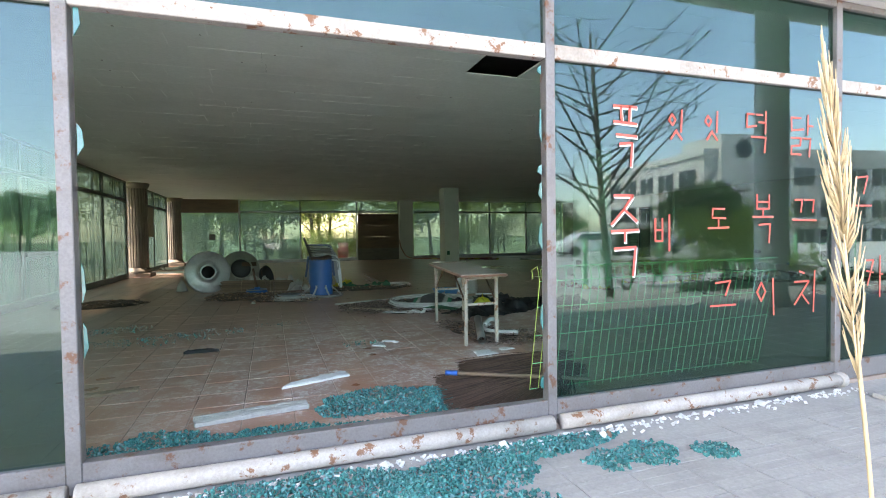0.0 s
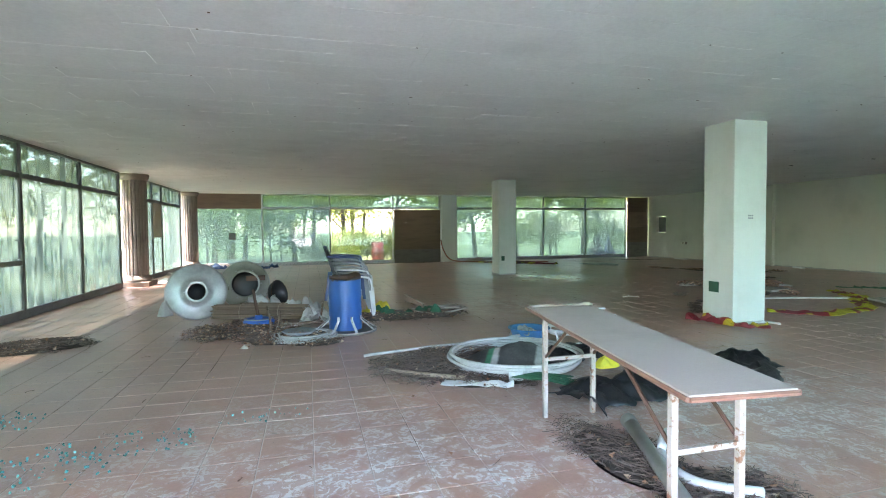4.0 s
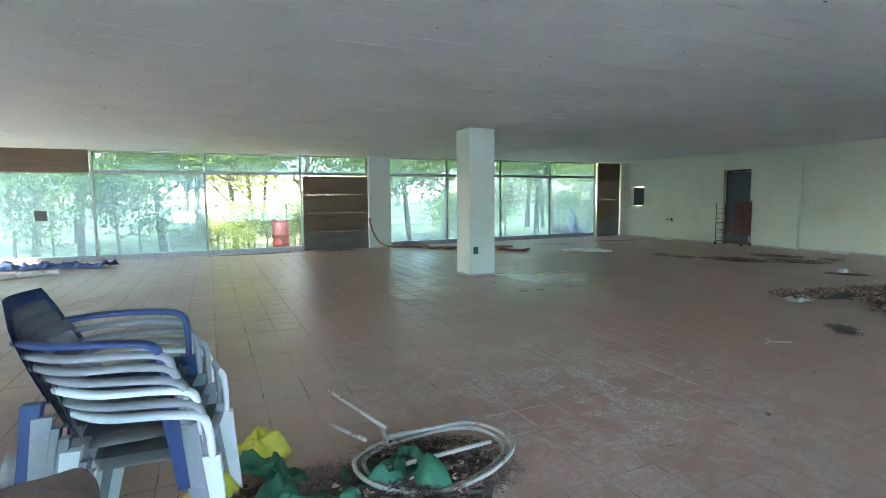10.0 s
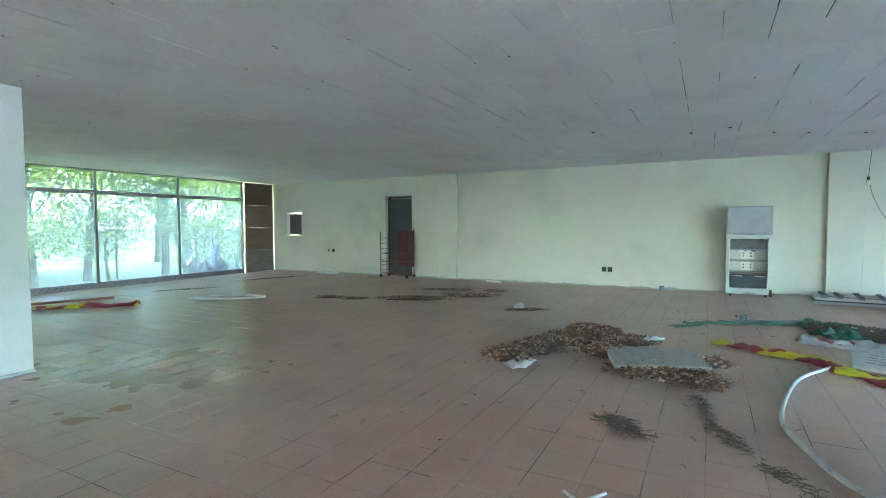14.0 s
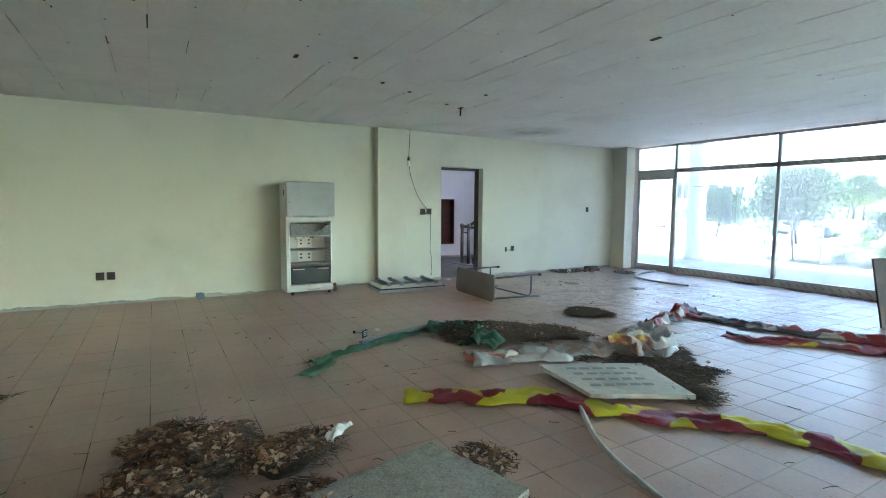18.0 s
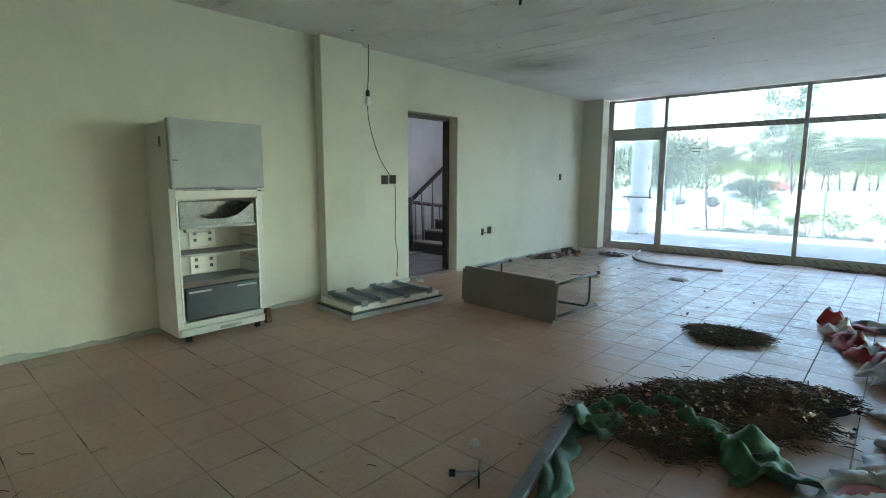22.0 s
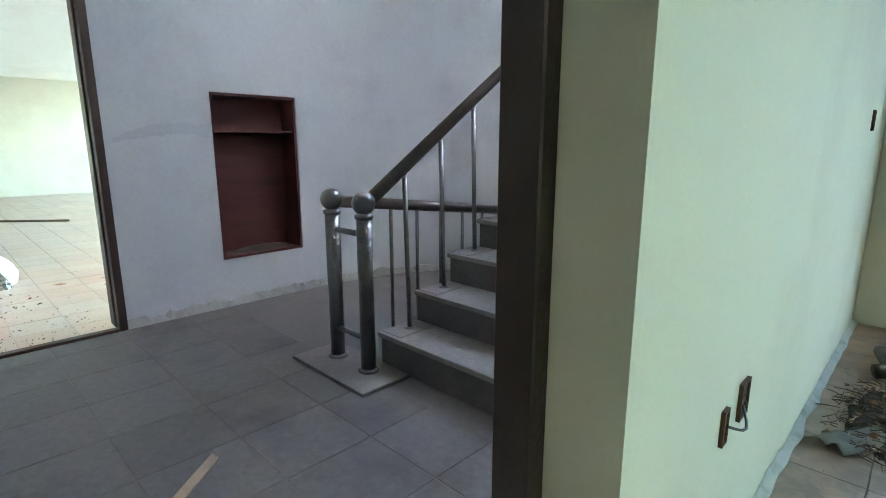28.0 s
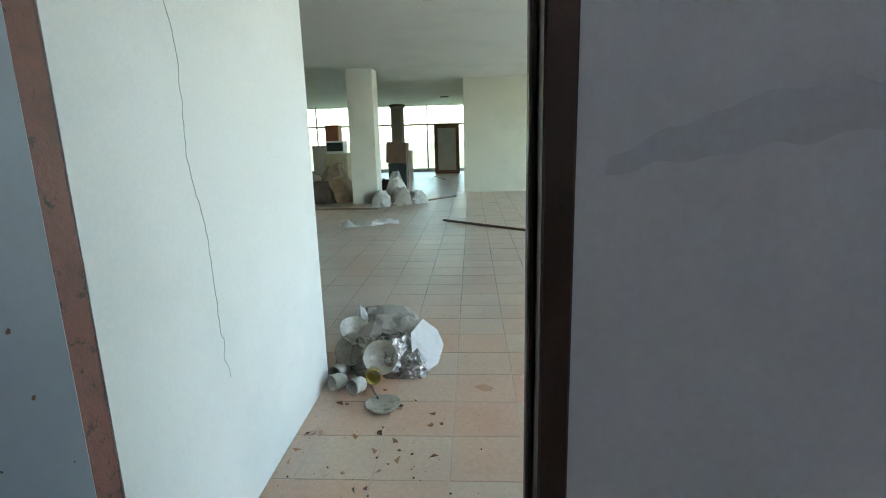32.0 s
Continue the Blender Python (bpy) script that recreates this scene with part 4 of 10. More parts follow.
for k in range(300):
    x = rnd.uniform(9.0, 16.6)
    top = 0.34 + 0.12 * math.sin(x * 1.9) + 0.14 * noise.noise(Vector((x * 1.3, 4, 0)))
    hedge_tips.append(Vector((x, -2.9 + rnd.uniform(-0.35, 0.35), -0.3 + rnd.uniform(0.0, max(top, 0.12)))))
vs, fs = leaf_cloud(rnd, hedge_tips, 60, 0.085, 0.022)
me = bpy.data.meshes.new("low_planting")
me.from_pydata(vs, [], fs)
me.materials.append(leaf_material("dark_ground_cover", (0.018, 0.045, 0.025), (0.045, 0.085, 0.045)))
tagged(new("low_planting", me), "low dark green planting along the terrace edge", "planting", kind="stuff")

# ---- makers for loose things ----
def pattern(name, a, b, scale, lo, hi, rough=0.5, stretch=None, third=None):
    """Cloth or foil in two or three printed colours."""
    m, t, p, link = nodes_of(name)
    f = ramp(t, link, noise_at(t, link, scale, 1.5, 0.4, stretch), lo, hi)
    c = mix(t, link, f, a, b)
    if third:
        g = ramp(t, link, noise_at(t, link, scale * 1.7, 1.0, 0.4, stretch), 0.60, 0.62)
        c = mix(t, link, g, c, third)
    d = ramp(t, link, noise_at(t, link, 14, 5, 0.7), 0.3, 0.8, 1.0, 0.72)
    c = mix(t, link, 1.0, c, d, "MULTIPLY")
    link(c, p.inputs["Base Color"])
    p.inputs["Roughness"].default_value = rough
    b2 = t.nodes.new("ShaderNodeBump")
    b2.inputs["Strength"].default_value = 0.25
    b2.inputs["Distance"].default_value = 0.01
    link(noise_at(t, link, 45, 3, 0.6), b2.inputs["Height"])
    link(b2.outputs["Normal"], p.inputs["Normal"])
    return m


def plain(name, col, rough=0.5, metal=0.0, fine=40, big=3.0, grain=0.15, dark=0.65, **kw):
    return surface(name, col, tuple(c * dark for c in col), rough, big, fine, metal=metal, grain=grain, **kw)


M["faded_print"] = plain("faded_grey_print", (0.27, 0.28, 0.27), 0.8)
M["needle"] = plain("dead_pine_needles", (0.115, 0.08, 0.06), 0.85, vary=0.45, island=True)
M["humus"] = plain("dark_litter", (0.07, 0.052, 0.04), 0.95, bump=0.6)
def dry_leaf_material():
    m, t, p, link = nodes_of("dry_leaf")
    g = t.nodes.new("ShaderNodeNewGeometry").outputs["Random Per Island"]
    c = mix(t, link, ramp(t, link, g, 0.0, 0.55), (0.06, 0.032, 0.02), (0.30, 0.14, 0.07))
    c = mix(t, link, ramp(t, link, g, 0.55, 0.9), c, (0.60, 0.42, 0.29))
    c = mix(t, link, 1.0, c, ramp(t, link, noise_at(t, link, 60, 3, 0.6), 0.3, 0.7, 0.75, 1.1), "MULTIPLY")
    link(c, p.inputs["Base Color"])
    p.inputs["Roughness"].default_value = 0.75
    return m


M["dry_leaf"] = dry_leaf_material()
M["foam"] = plain("dirty_foam_board", (0.52, 0.50, 0.44), 0.9, fine=22, bump=0.8, dark=0.6)
M["foam_grit"] = plain("gritty_foam_board", (0.40, 0.375, 0.315), 0.95, fine=75, big=16, bump=1.0, dark=0.62, grain=0.5)
M["banner"] = pattern("red_yellow_banner", (0.22, 0.008, 0.02), (0.50, 0.42, 0.012), 3.0, 0.49, 0.50)
M["banner_red"] = pattern("red_banner", (0.20, 0.008, 0.014), (0.50, 0.38, 0.018), 4.5, 0.60, 0.615)
M["banner_white"] = pattern("printed_white_banner", (0.50, 0.47, 0.45), (0.27, 0.255, 0.26), 2.6, 0.52, 0.60, third=(0.42, 0.27, 0.20))
M["cloth_red"] = pattern("dark_red_cloth", (0.30, 0.02, 0.025), (0.05, 0.045, 0.045), 1.6, 0.52, 0.56, third=(0.45, 0.40, 0.38))
M["green_cloth"] = plain("green_cloth", (0.016, 0.13, 0.065), 0.7, bump=0.3)
M["green_tape"] = plain("green_plastic_tape", (0.02, 0.10, 0.05), 0.5, bump=0.3)
M["white_cloth"] = plain("grimy_white_cloth", (0.52, 0.51, 0.48), 0.85, bump=0.3)
M["black_tarp"] = plain("black_plastic_sheet", (0.012, 0.013, 0.015), 0.45, bump=0.3)
M["blue_tarp"] = plain("dark_blue_tarp", (0.02, 0.06, 0.16), 0.6, bump=0.3)
M["yellow_bag"] = plain("yellow_plastic_bag", (0.62, 0.52, 0.04), 0.5, bump=0.3)
M["galv"] = plain("galvanised_sheet", (0.50, 0.51, 0.50), 0.42, 0.75, big=5, grain=0.2)
M["galv_old"] = plain("weathered_sheet", (0.36, 0.37, 0.31), 0.55, 0.5, wear=(0.12, 0.07, 0.04), wear_at=(0.62, 0.68), wear_scale=7)
M["rust"] = plain("rusty_steel", (0.13, 0.07, 0.045), 0.8, 0.3, wear=(0.4, 0.36, 0.3), wear_at=(0.66, 0.7), bump=0.4)
M["reed"] = plain("reed_sticks", (0.17, 0.115, 0.075), 0.8, vary=0.35, island=True)
M["stick"] = plain("weathered_stick", (0.36, 0.27, 0.19), 0.8, bump=0.3)
M["hose_white"] = plain("dirty_white_hose", (0.46, 0.455, 0.425), 0.5, dark=0.5, big=7)
M["pvc"] = plain("grey_white_pipe", (0.52, 0.51, 0.48), 0.5)
M["table_top"] = plain("dusty_beige_table_top", (0.44, 0.37, 0.31), 0.6, dark=0.85, fine=90)
M["table_edge"] = plain("red_brown_edge_band", (0.25, 0.12, 0.08), 0.5)
M["table_leg"] = plain("rust_spotted_leg", (0.42, 0.36, 0.31), 0.6, wear=(0.22, 0.10, 0.05), wear_at=(0.56, 0.62), wear_scale=18)
M["dark_table"] = plain("dark_table_top", (0.105, 0.098, 0.088), 0.55, dark=0.7)
M["dark_tube"] = plain("dark_steel_tube", (0.05, 0.05, 0.05), 0.4, 0.6)
M["grey_plastic"] = plain("grey_plastic", (0.27, 0.275, 0.285), 0.5)
M["navy_plastic"] = plain("navy_plastic", (0.03, 0.06, 0.16), 0.45)
M["fridge_grey"] = plain("silver_grey_door", (0.30, 0.315, 0.325), 0.55, 0.0, dark=0.85, bump=0.01, grain=0.05)
M["fridge_white"] = plain("off_white_enamel", (0.50, 0.50, 0.46), 0.35, dark=0.85, bump=0.02, grain=0.06)
M["smoked"] = plain("smoked_plastic", (0.03, 0.045, 0.05), 0.2, dark=0.7)
M["green_sign"] = plain("dark_green_sticker", (0.008, 0.07, 0.035), 0.4, dark=0.8)
M["cable"] = plain("black_cable", (0.012, 0.012, 0.012), 0.5)
M["socket"] = plain("rusty_socket_box", (0.022, 0.022, 0.022), 0.7, bump=0.6, fine=80)
M["board_white"] = plain("white_board_shard", (0.62, 0.63, 0.62), 0.5, dark=0.85)
M["mortar"] = plain("grey_cement_skirting", (0.40, 0.40, 0.37), 0.9, big=9, bump=0.4, dark=0.6)
M["shard"] = plain("teal_glass_crumbs", (0.035, 0.20, 0.19), 0.12, vary=0.4, island=True, spec=0.8, bump=0.0)
M["wire_green"] = plain("green_coated_wire", (0.22, 0.68, 0.36), 0.4)
M["wire_yellow"] = plain("yellow_green_wire", (0.42, 0.55, 0.12), 0.4)
M["red_paint"] = plain("red_marker_paint", (0.62, 0.10, 0.07), 0.5, dark=0.85)
M["white_paint"] = plain("white_marker_paint", (0.75, 0.74, 0.72), 0.5, dark=0.9)
M["spray_red"] = plain("red_spray_paint", (0.30, 0.075, 0.085), 0.85, dark=0.55, big=14, fine=200, grain=0.4)
M["door_grey"] = surface("blue_grey_steel_door", (0.195, 0.23, 0.27), (0.15, 0.175, 0.205), 0.45, 1.0, 30, bump=0.03, grain=0.05, wear=(0.03, 0.025, 0.025), wear_at=(0.675, 0.69), wear_scale=19)
M["barrel_red"] = plain("dark_red_barrel", (0.22, 0.03, 0.03), 0.5)
M["paper"] = plain("brown_paper_sack", (0.30, 0.25, 0.19), 0.8)
M["foil"] = plain("crumpled_foil", (0.30, 0.295, 0.28), 0.3, 0.9, bump=0.8, fine=30)
M["cup"] = plain("glazed_cup", (0.34, 0.32, 0.27), 0.3, dark=0.8)
M["cup_white"] = plain("white_glazed_cup", (0.44, 0.42, 0.37), 0.3, dark=0.8)
M["mustard"] = plain("mustard_tin", (0.42, 0.33, 0.08), 0.4)
M["peeling_white"] = plain("peeling_white_paint", (0.62, 0.62, 0.62), 0.6, wear=(0.12, 0.07, 0.05), wear_at=(0.58, 0.62), wear_scale=24)
M["flaky_stick"] = plain("flaking_rusty_rod", (0.20, 0.125, 0.085), 0.85, wear=(0.46, 0.42, 0.37), wear_at=(0.56, 0.6), wear_scale=30, bump=0.5)
M["basin"] = plain("cyan_blue_plastic", (0.03, 0.20, 0.40), 0.45)
M["bulb"] = plain("frosted_bulb", (0.75, 0.75, 0.72), 0.2)


def ribbon(pts, width, amp, seed, folds=8, nx=60, lift=0.012, thick=0.004):
    """A strip of crumpled cloth along points on the floor; pts are (x, y)."""
    rnd = random.Random(seed)
    P = [Vector((*p, 0)) for p in pts]
    L = [0.0]
    for a, b in zip(P, P[1:]):
        L.append(L[-1] + (b - a).length)
    def at(s):
        for i in range(len(P) - 1):
            if s <= L[i + 1] or i == len(P) - 2:
                f = (s - L[i]) / max(L[i + 1] - L[i], 1e-6)
                return P[i].lerp(P[i + 1], f), (P[i + 1] - P[i]).normalized()
    b = bmesh.new()
    off = Vector((rnd.uniform(0, 50), rnd.uniform(0, 50), 0))
    rows = []
    for i in range(nx + 1):
        c, d = at(L[-1] * i / nx)
        s = Vector((-d.y, d.x, 0))
        row = []
        w = width * (0.8 + 0.4 * noise.noise(Vector((i * 0.15, seed, 0))))
        for j in range(folds + 1):
            v = j / folds - 0.5
            q = c + s * v * w + s * 0.3 * w * noise.noise(Vector((i * 0.12, seed * 1.7, 3.3)))
            fold = abs(noise.noise(Vector((i * 0.11, v * 2.0 + seed, 1)))) + 0.5 * abs(noise.noise(Vector((q.x * 7, q.y * 7, seed)))) + 0.3 * abs(noise.noise(Vector((q.x * 17, q.y * 17, seed))))
            edge = 1 - (2 * abs(v)) ** 3
            row.append(b.verts.new((q.x + 0.25 * amp * noise.noise(q * 9 + off), q.y + 0.25 * amp * noise.noise(q * 9 - off), lift + amp * fold * (0.25 + 0.75 * edge))))
        rows.append(row)
    for ra, rb in zip(rows, rows[1:]):
        for j in range(folds):
            b.faces.new((ra[j], rb[j], rb[j + 1], ra[j + 1]))
    ret = bmesh.ops.extrude_face_region(b, geom=list(b.faces))
    for v in ret["geom"]:
        if isinstance(v, bmesh.types.BMVert):
            v.co.z -= thick
    return b


def heap(cx, cy, rx, ry, h, seed, turn=0, rough=0.5, nu=40, nv=12, sharp=3.0):
    """An uneven mound with a ragged outline, closed below."""
    b = bmesh.new()
    rnd = random.Random(seed)
    top = b.verts.new((0, 0, h))
    rings = []
    for j in range(1, nv + 1):
        f = j / nv
        ring = []
        for i in range(nu):
            a = 2 * math.pi * i / nu
            k = 1 + 0.28 * noise.noise(Vector((math.cos(a) * 1.6, math.sin(a) * 1.6, seed)))
            x, y = rx * f * k * math.cos(a), ry * f * k * math.sin(a)
            z = h * (1 - f ** 2) * (0.75 + rough * noise.noise(Vector((x * sharp, y * sharp, seed * 3.1)))) + h * rough * 0.35 * abs(noise.noise(Vector((x * sharp * 3, y * sharp * 3, seed)))) * (1 - f)
            ring.append(b.verts.new((x, y, max(z, 0.002))))
        rings.append(ring)
    for i in range(nu):
        b.faces.new((top, rings[0][i], rings[0][(i + 1) % nu]))
    for ra, rb in zip(rings, rings[1:]):
        for i in range(nu):
            b.faces.new((ra[i], rb[i], rb[(i + 1) % nu], ra[(i + 1) % nu]))
    b.faces.new(rings[-1])
    bmesh.ops.transform(b, matrix=pose(cx, cy, 0.001, 0, 0, turn), verts=b.verts)
    return b


def scatter(kind, spots, n, seed, size, zmax=0.03):
    """Loose needles or leaves over ellipses (cx, cy, rx, ry, turn, h)."""
    rnd = random.Random(seed)
    vs, fs = [], []
    wsum = [s[2] * s[3] for s in spots]
    for _ in range(n):
        cx, cy, rx, ry, turn, h = rnd.choices(spots, wsum)[0]
        a, r = rnd.uniform(0, 2 * math.pi), math.sqrt(rnd.random()) * rnd.uniform(0.85, 1.12)
        k = 1 + 0.3 * noise.noise(Vector((math.cos(a) * 1.6, math.sin(a) * 1.6, seed)))
        ct, st = math.cos(radians(turn)), math.sin(radians(turn))
        x, y = rx * r * k * math.cos(a), ry * r * k * math.sin(a)
        p = Vector((cx + x * ct - y * st, cy + x * st + y * ct, max(0.004, h * (1 - min(r, 1) ** 2) + rnd.uniform(0, zmax))))
        fray = noise.noise(Vector((p.x * 3.1, p.y * 3.1, seed))) + 0.6 * noise.noise(Vector((p.x * 8, p.y * 8, seed)))
        if h and r > 0.55 and fray < (r - 0.9) * 1.6:
            continue
        d = Vector((rnd.gauss(0, 1), rnd.gauss(0, 1), rnd.gauss(0, 0.07 if kind == "needle" else 0.22))).normalized()
        s = size * rnd.uniform(0.5, 1.3)
        k0 = len(vs)
        if kind == "needle":
            w = d.cross(Vector((0, 0, 1))).normalized() * 0.0016
            u = Vector((0, 0, 0.0035))
            e = p + d * s
            m2 = p + d * s * 0.5 + Vector((rnd.gauss(0, 1), rnd.gauss(0, 1), abs(rnd.gauss(0, 0.4)))) * s * 0.12
            for q in (p, m2, e):
                q.z = max(q.z, 0.003)
                vs += [q - w, q + w, q + u]
            for o in (0, 3):
                fs += [(k0 + o, k0 + o + 1, k0 + o + 4, k0 + o + 3), (k0 + o + 1, k0 + o + 2, k0 + o + 5, k0 + o + 4), (k0 + o + 2, k0 + o, k0 + o + 3, k0 + o + 5)]
        else:
            w = Vector((rnd.gauss(0, 1), rnd.gauss(0, 1), rnd.gauss(0, 0.5)))
            w = (w - d * w.dot(d)).normalized() * s * 0.5
            up = d.cross(w).normalized() * s * 0.25
            vs += [p - d * s * 0.6, p + w + up, p + d * s * 0.7, p - w + up, p]
            fs += [(k0, k0 + 1, k0 + 4), (k0 + 1, k0 + 2, k0 + 4), (k0 + 2, k0 + 3, k0 + 4), (k0 + 3, k0, k0 + 4)]
    for v in vs:
        v[2] = max(v[2], 0.002)
    return vs, fs


def raw_part(name, vs, fs, material, parent, label="", kind=""):
    me = bpy.data.meshes.new(name)
    me.from_pydata([tuple(v) for v in vs], [], fs)
    me.materials.append(material)
    o = new(name, me)
    if parent:
        o.parent = parent
        o.matrix_parent_inverse = parent.matrix_basis.inverted()
    if label:
        o["label"] = label
    if kind:
        o["kind"] = kind
    return o


def litter(name, spots, needles, leaves, seed, label, h=0.03, mound=True):
    """A drift of dead needles and leaves on the floor."""
    e = thing(name, (spots[0][0], spots[0][1], 0), label, "debris", kind="stuff")
    if mound:
        for i, (cx, cy, rx, ry, turn, hh) in enumerate(spots):
            part("litter_bed", heap(cx, cy, rx * 0.72, ry * 0.72, hh * 0.55, seed + i, turn, 0.9, 44, 12, 9.0), M["humus"], e, smooth=True)
    if needles:
        raw_part("needles", *scatter("needle", spots, int(needles * (2.6 if mound else 1)), seed, 0.05 if name == "needle_streak" else 0.075, h), M["needle"], e)
    if leaves:
        raw_part("dry_leaves", *scatter("leaf", spots, int(leaves * (1.5 if mound else 1)), seed + 1, 0.038 if name == "leaf_drift" else 0.03, h + 0.01), M["dry_leaf"], e)
    return e


def coil(cx, cy, r, turns, seed, tr, z0=0.012, squash=1.0, wob=0.06, zstep=0.008, seg=44):
    rnd = random.Random(seed)
    pts = []
    for k in range(int(turns * seg) + 1):
        a = 2 * math.pi * k / seg
        rr = r * (1 + wob * noise.noise(Vector((math.cos(a), math.sin(a), k / seg * 0.8 + seed))) + 0.03 * noise.noise(Vector((k * 0.05, seed, 0))))
        pts.append((cx + rr * math.cos(a), cy + rr * squash * math.sin(a), z0 + zstep * k / seg + 0.01 * abs(noise.noise(Vector((k * 0.08, seed, 2))))))
    b = bmesh.new()
    tube(b, pts, tr, 7)
    return b


def line_tube(pts, r, seg=8, taper=None):
    b = bmesh.new()
    tube(b, pts, r, seg, taper=taper)
    return b


def smooth_pts(pts, n=8):
    """A rounded line through points."""
    P = [Vector(p) for p in pts]
    out = []
    for i in range(len(P) - 1):
        a, b, c, d = P[max(i - 1, 0)], P[i], P[i + 1], P[min(i + 2, len(P) - 1)]
        for k in range(n):
            t = k / n
            out.append(0.5 * ((2 * b) + (c - a) * t + (2 * a - 5 * b + 4 * c - d) * t * t + (3 * b - a - 3 * c + d) * t ** 3))
    out.append(P[-1])
    return out


def solo(name, bm, material, label, category, group="", smooth=False, at=None):
    """A thing of one mesh."""
    ob = put_mesh(name, bm, material, smooth)
    if at is not None:
        ob.matrix_basis = at
    return tagged(ob, label, category, group)


def slab_board(name, corners, z, th, material, label, seed=1, category="board"):
    """A flat board given by its four floor corners."""
    b = bmesh.new()
    n = 14
    rnd = random.Random(seed)
    A, B, C, D = [Vector((*c, 0)) for c in corners]
    top, bot = [], []
    for i in range(n + 1):
        rt, rb = [], []
        for j in range(n + 1):
            p = A.lerp(B, i / n).lerp(D.lerp(C, i / n), j / n)
            e = i in (0, n) or j in (0, n)
            q = p + Vector((rnd.uniform(-1, 1), rnd.uniform(-1, 1), 0)) * (0.006 if e else 0.0)
            rt.append(b.verts.new((q.x, q.y, z + th + rnd.uniform(-0.003, 0.003) - (0.006 if e else 0))))
            rb.append(b.verts.new((q.x, q.y, z)))
        top.append(rt)
        bot.append(rb)
    for i in range(n):
        for j in range(n):
            b.faces.new((top[i][j], top[i + 1][j], top[i + 1][j + 1], top[i][j + 1]))
            b.faces.new((bot[i][j], bot[i][j + 1], bot[i + 1][j + 1], bot[i + 1][j]))
        for (t, u) in (((top[i][0], top[i + 1][0]), (bot[i][0], bot[i + 1][0])), ((top[i][n], top[i + 1][n]), (bot[i][n], bot[i + 1][n])),
                       ((top[0][i], top[0][i + 1]), (bot[0][i], bot[0][i + 1])), ((top[n][i], top[n][i + 1]), (bot[n][i], bot[n][i + 1]))):
            b.faces.new((t[0], t[1], u[1], u[0]))
    return solo(name, b, material, label, category)


def crumple(cx, cy, rx, ry, h, seed, turn, rim=0.0):
    """A bag slumped on the floor with creased flat facets and a folded crest."""
    b = bmesh.new()
    nu, nv = 26, 9
    rings = []
    for j in range(nv + 1):
        f = j / nv
        ring = []
        for i in range(nu):
            a = 2 * math.pi * i / nu
            sq = 1.0 / max(abs(math.cos(a)) ** 4 + abs(math.sin(a)) ** 4, 1e-3) ** 0.25
            k = (1 - 0.55 * f ** 2.2) * sq * (1 + 0.16 * noise.noise(Vector((math.cos(a) * 2.3, math.sin(a) * 2.3, f * 2.5 + seed))))
            z = h * f * (0.85 + 0.2 * noise.noise(Vector((math.cos(a) * 1.3, math.sin(a) * 1.3, seed))))
            ring.append(b.verts.new((rx * k * math.cos(a) + 0.02 * noise.noise(Vector((i * 0.9, j * 1.1, seed))), ry * k * math.sin(a) + 0.02 * noise.noise(Vector((i * 1.2, j * 0.8, seed + 5))), z)))
        rings.append(ring)
    for ra, rb in zip(rings, rings[1:]):
        for i in range(nu):
            b.faces.new((ra[i], ra[(i + 1) % nu], rb[(i + 1) % nu], rb[i]))
    b.faces.new(rings[0][::-1])
    b.faces.new(rings[-1])
    bmesh.ops.triangulate(b, faces=b.faces[:])
    bmesh.ops.transform(b, matrix=pose(cx, cy, 0.002, 0, 0, turn), verts=b.verts)
    return b


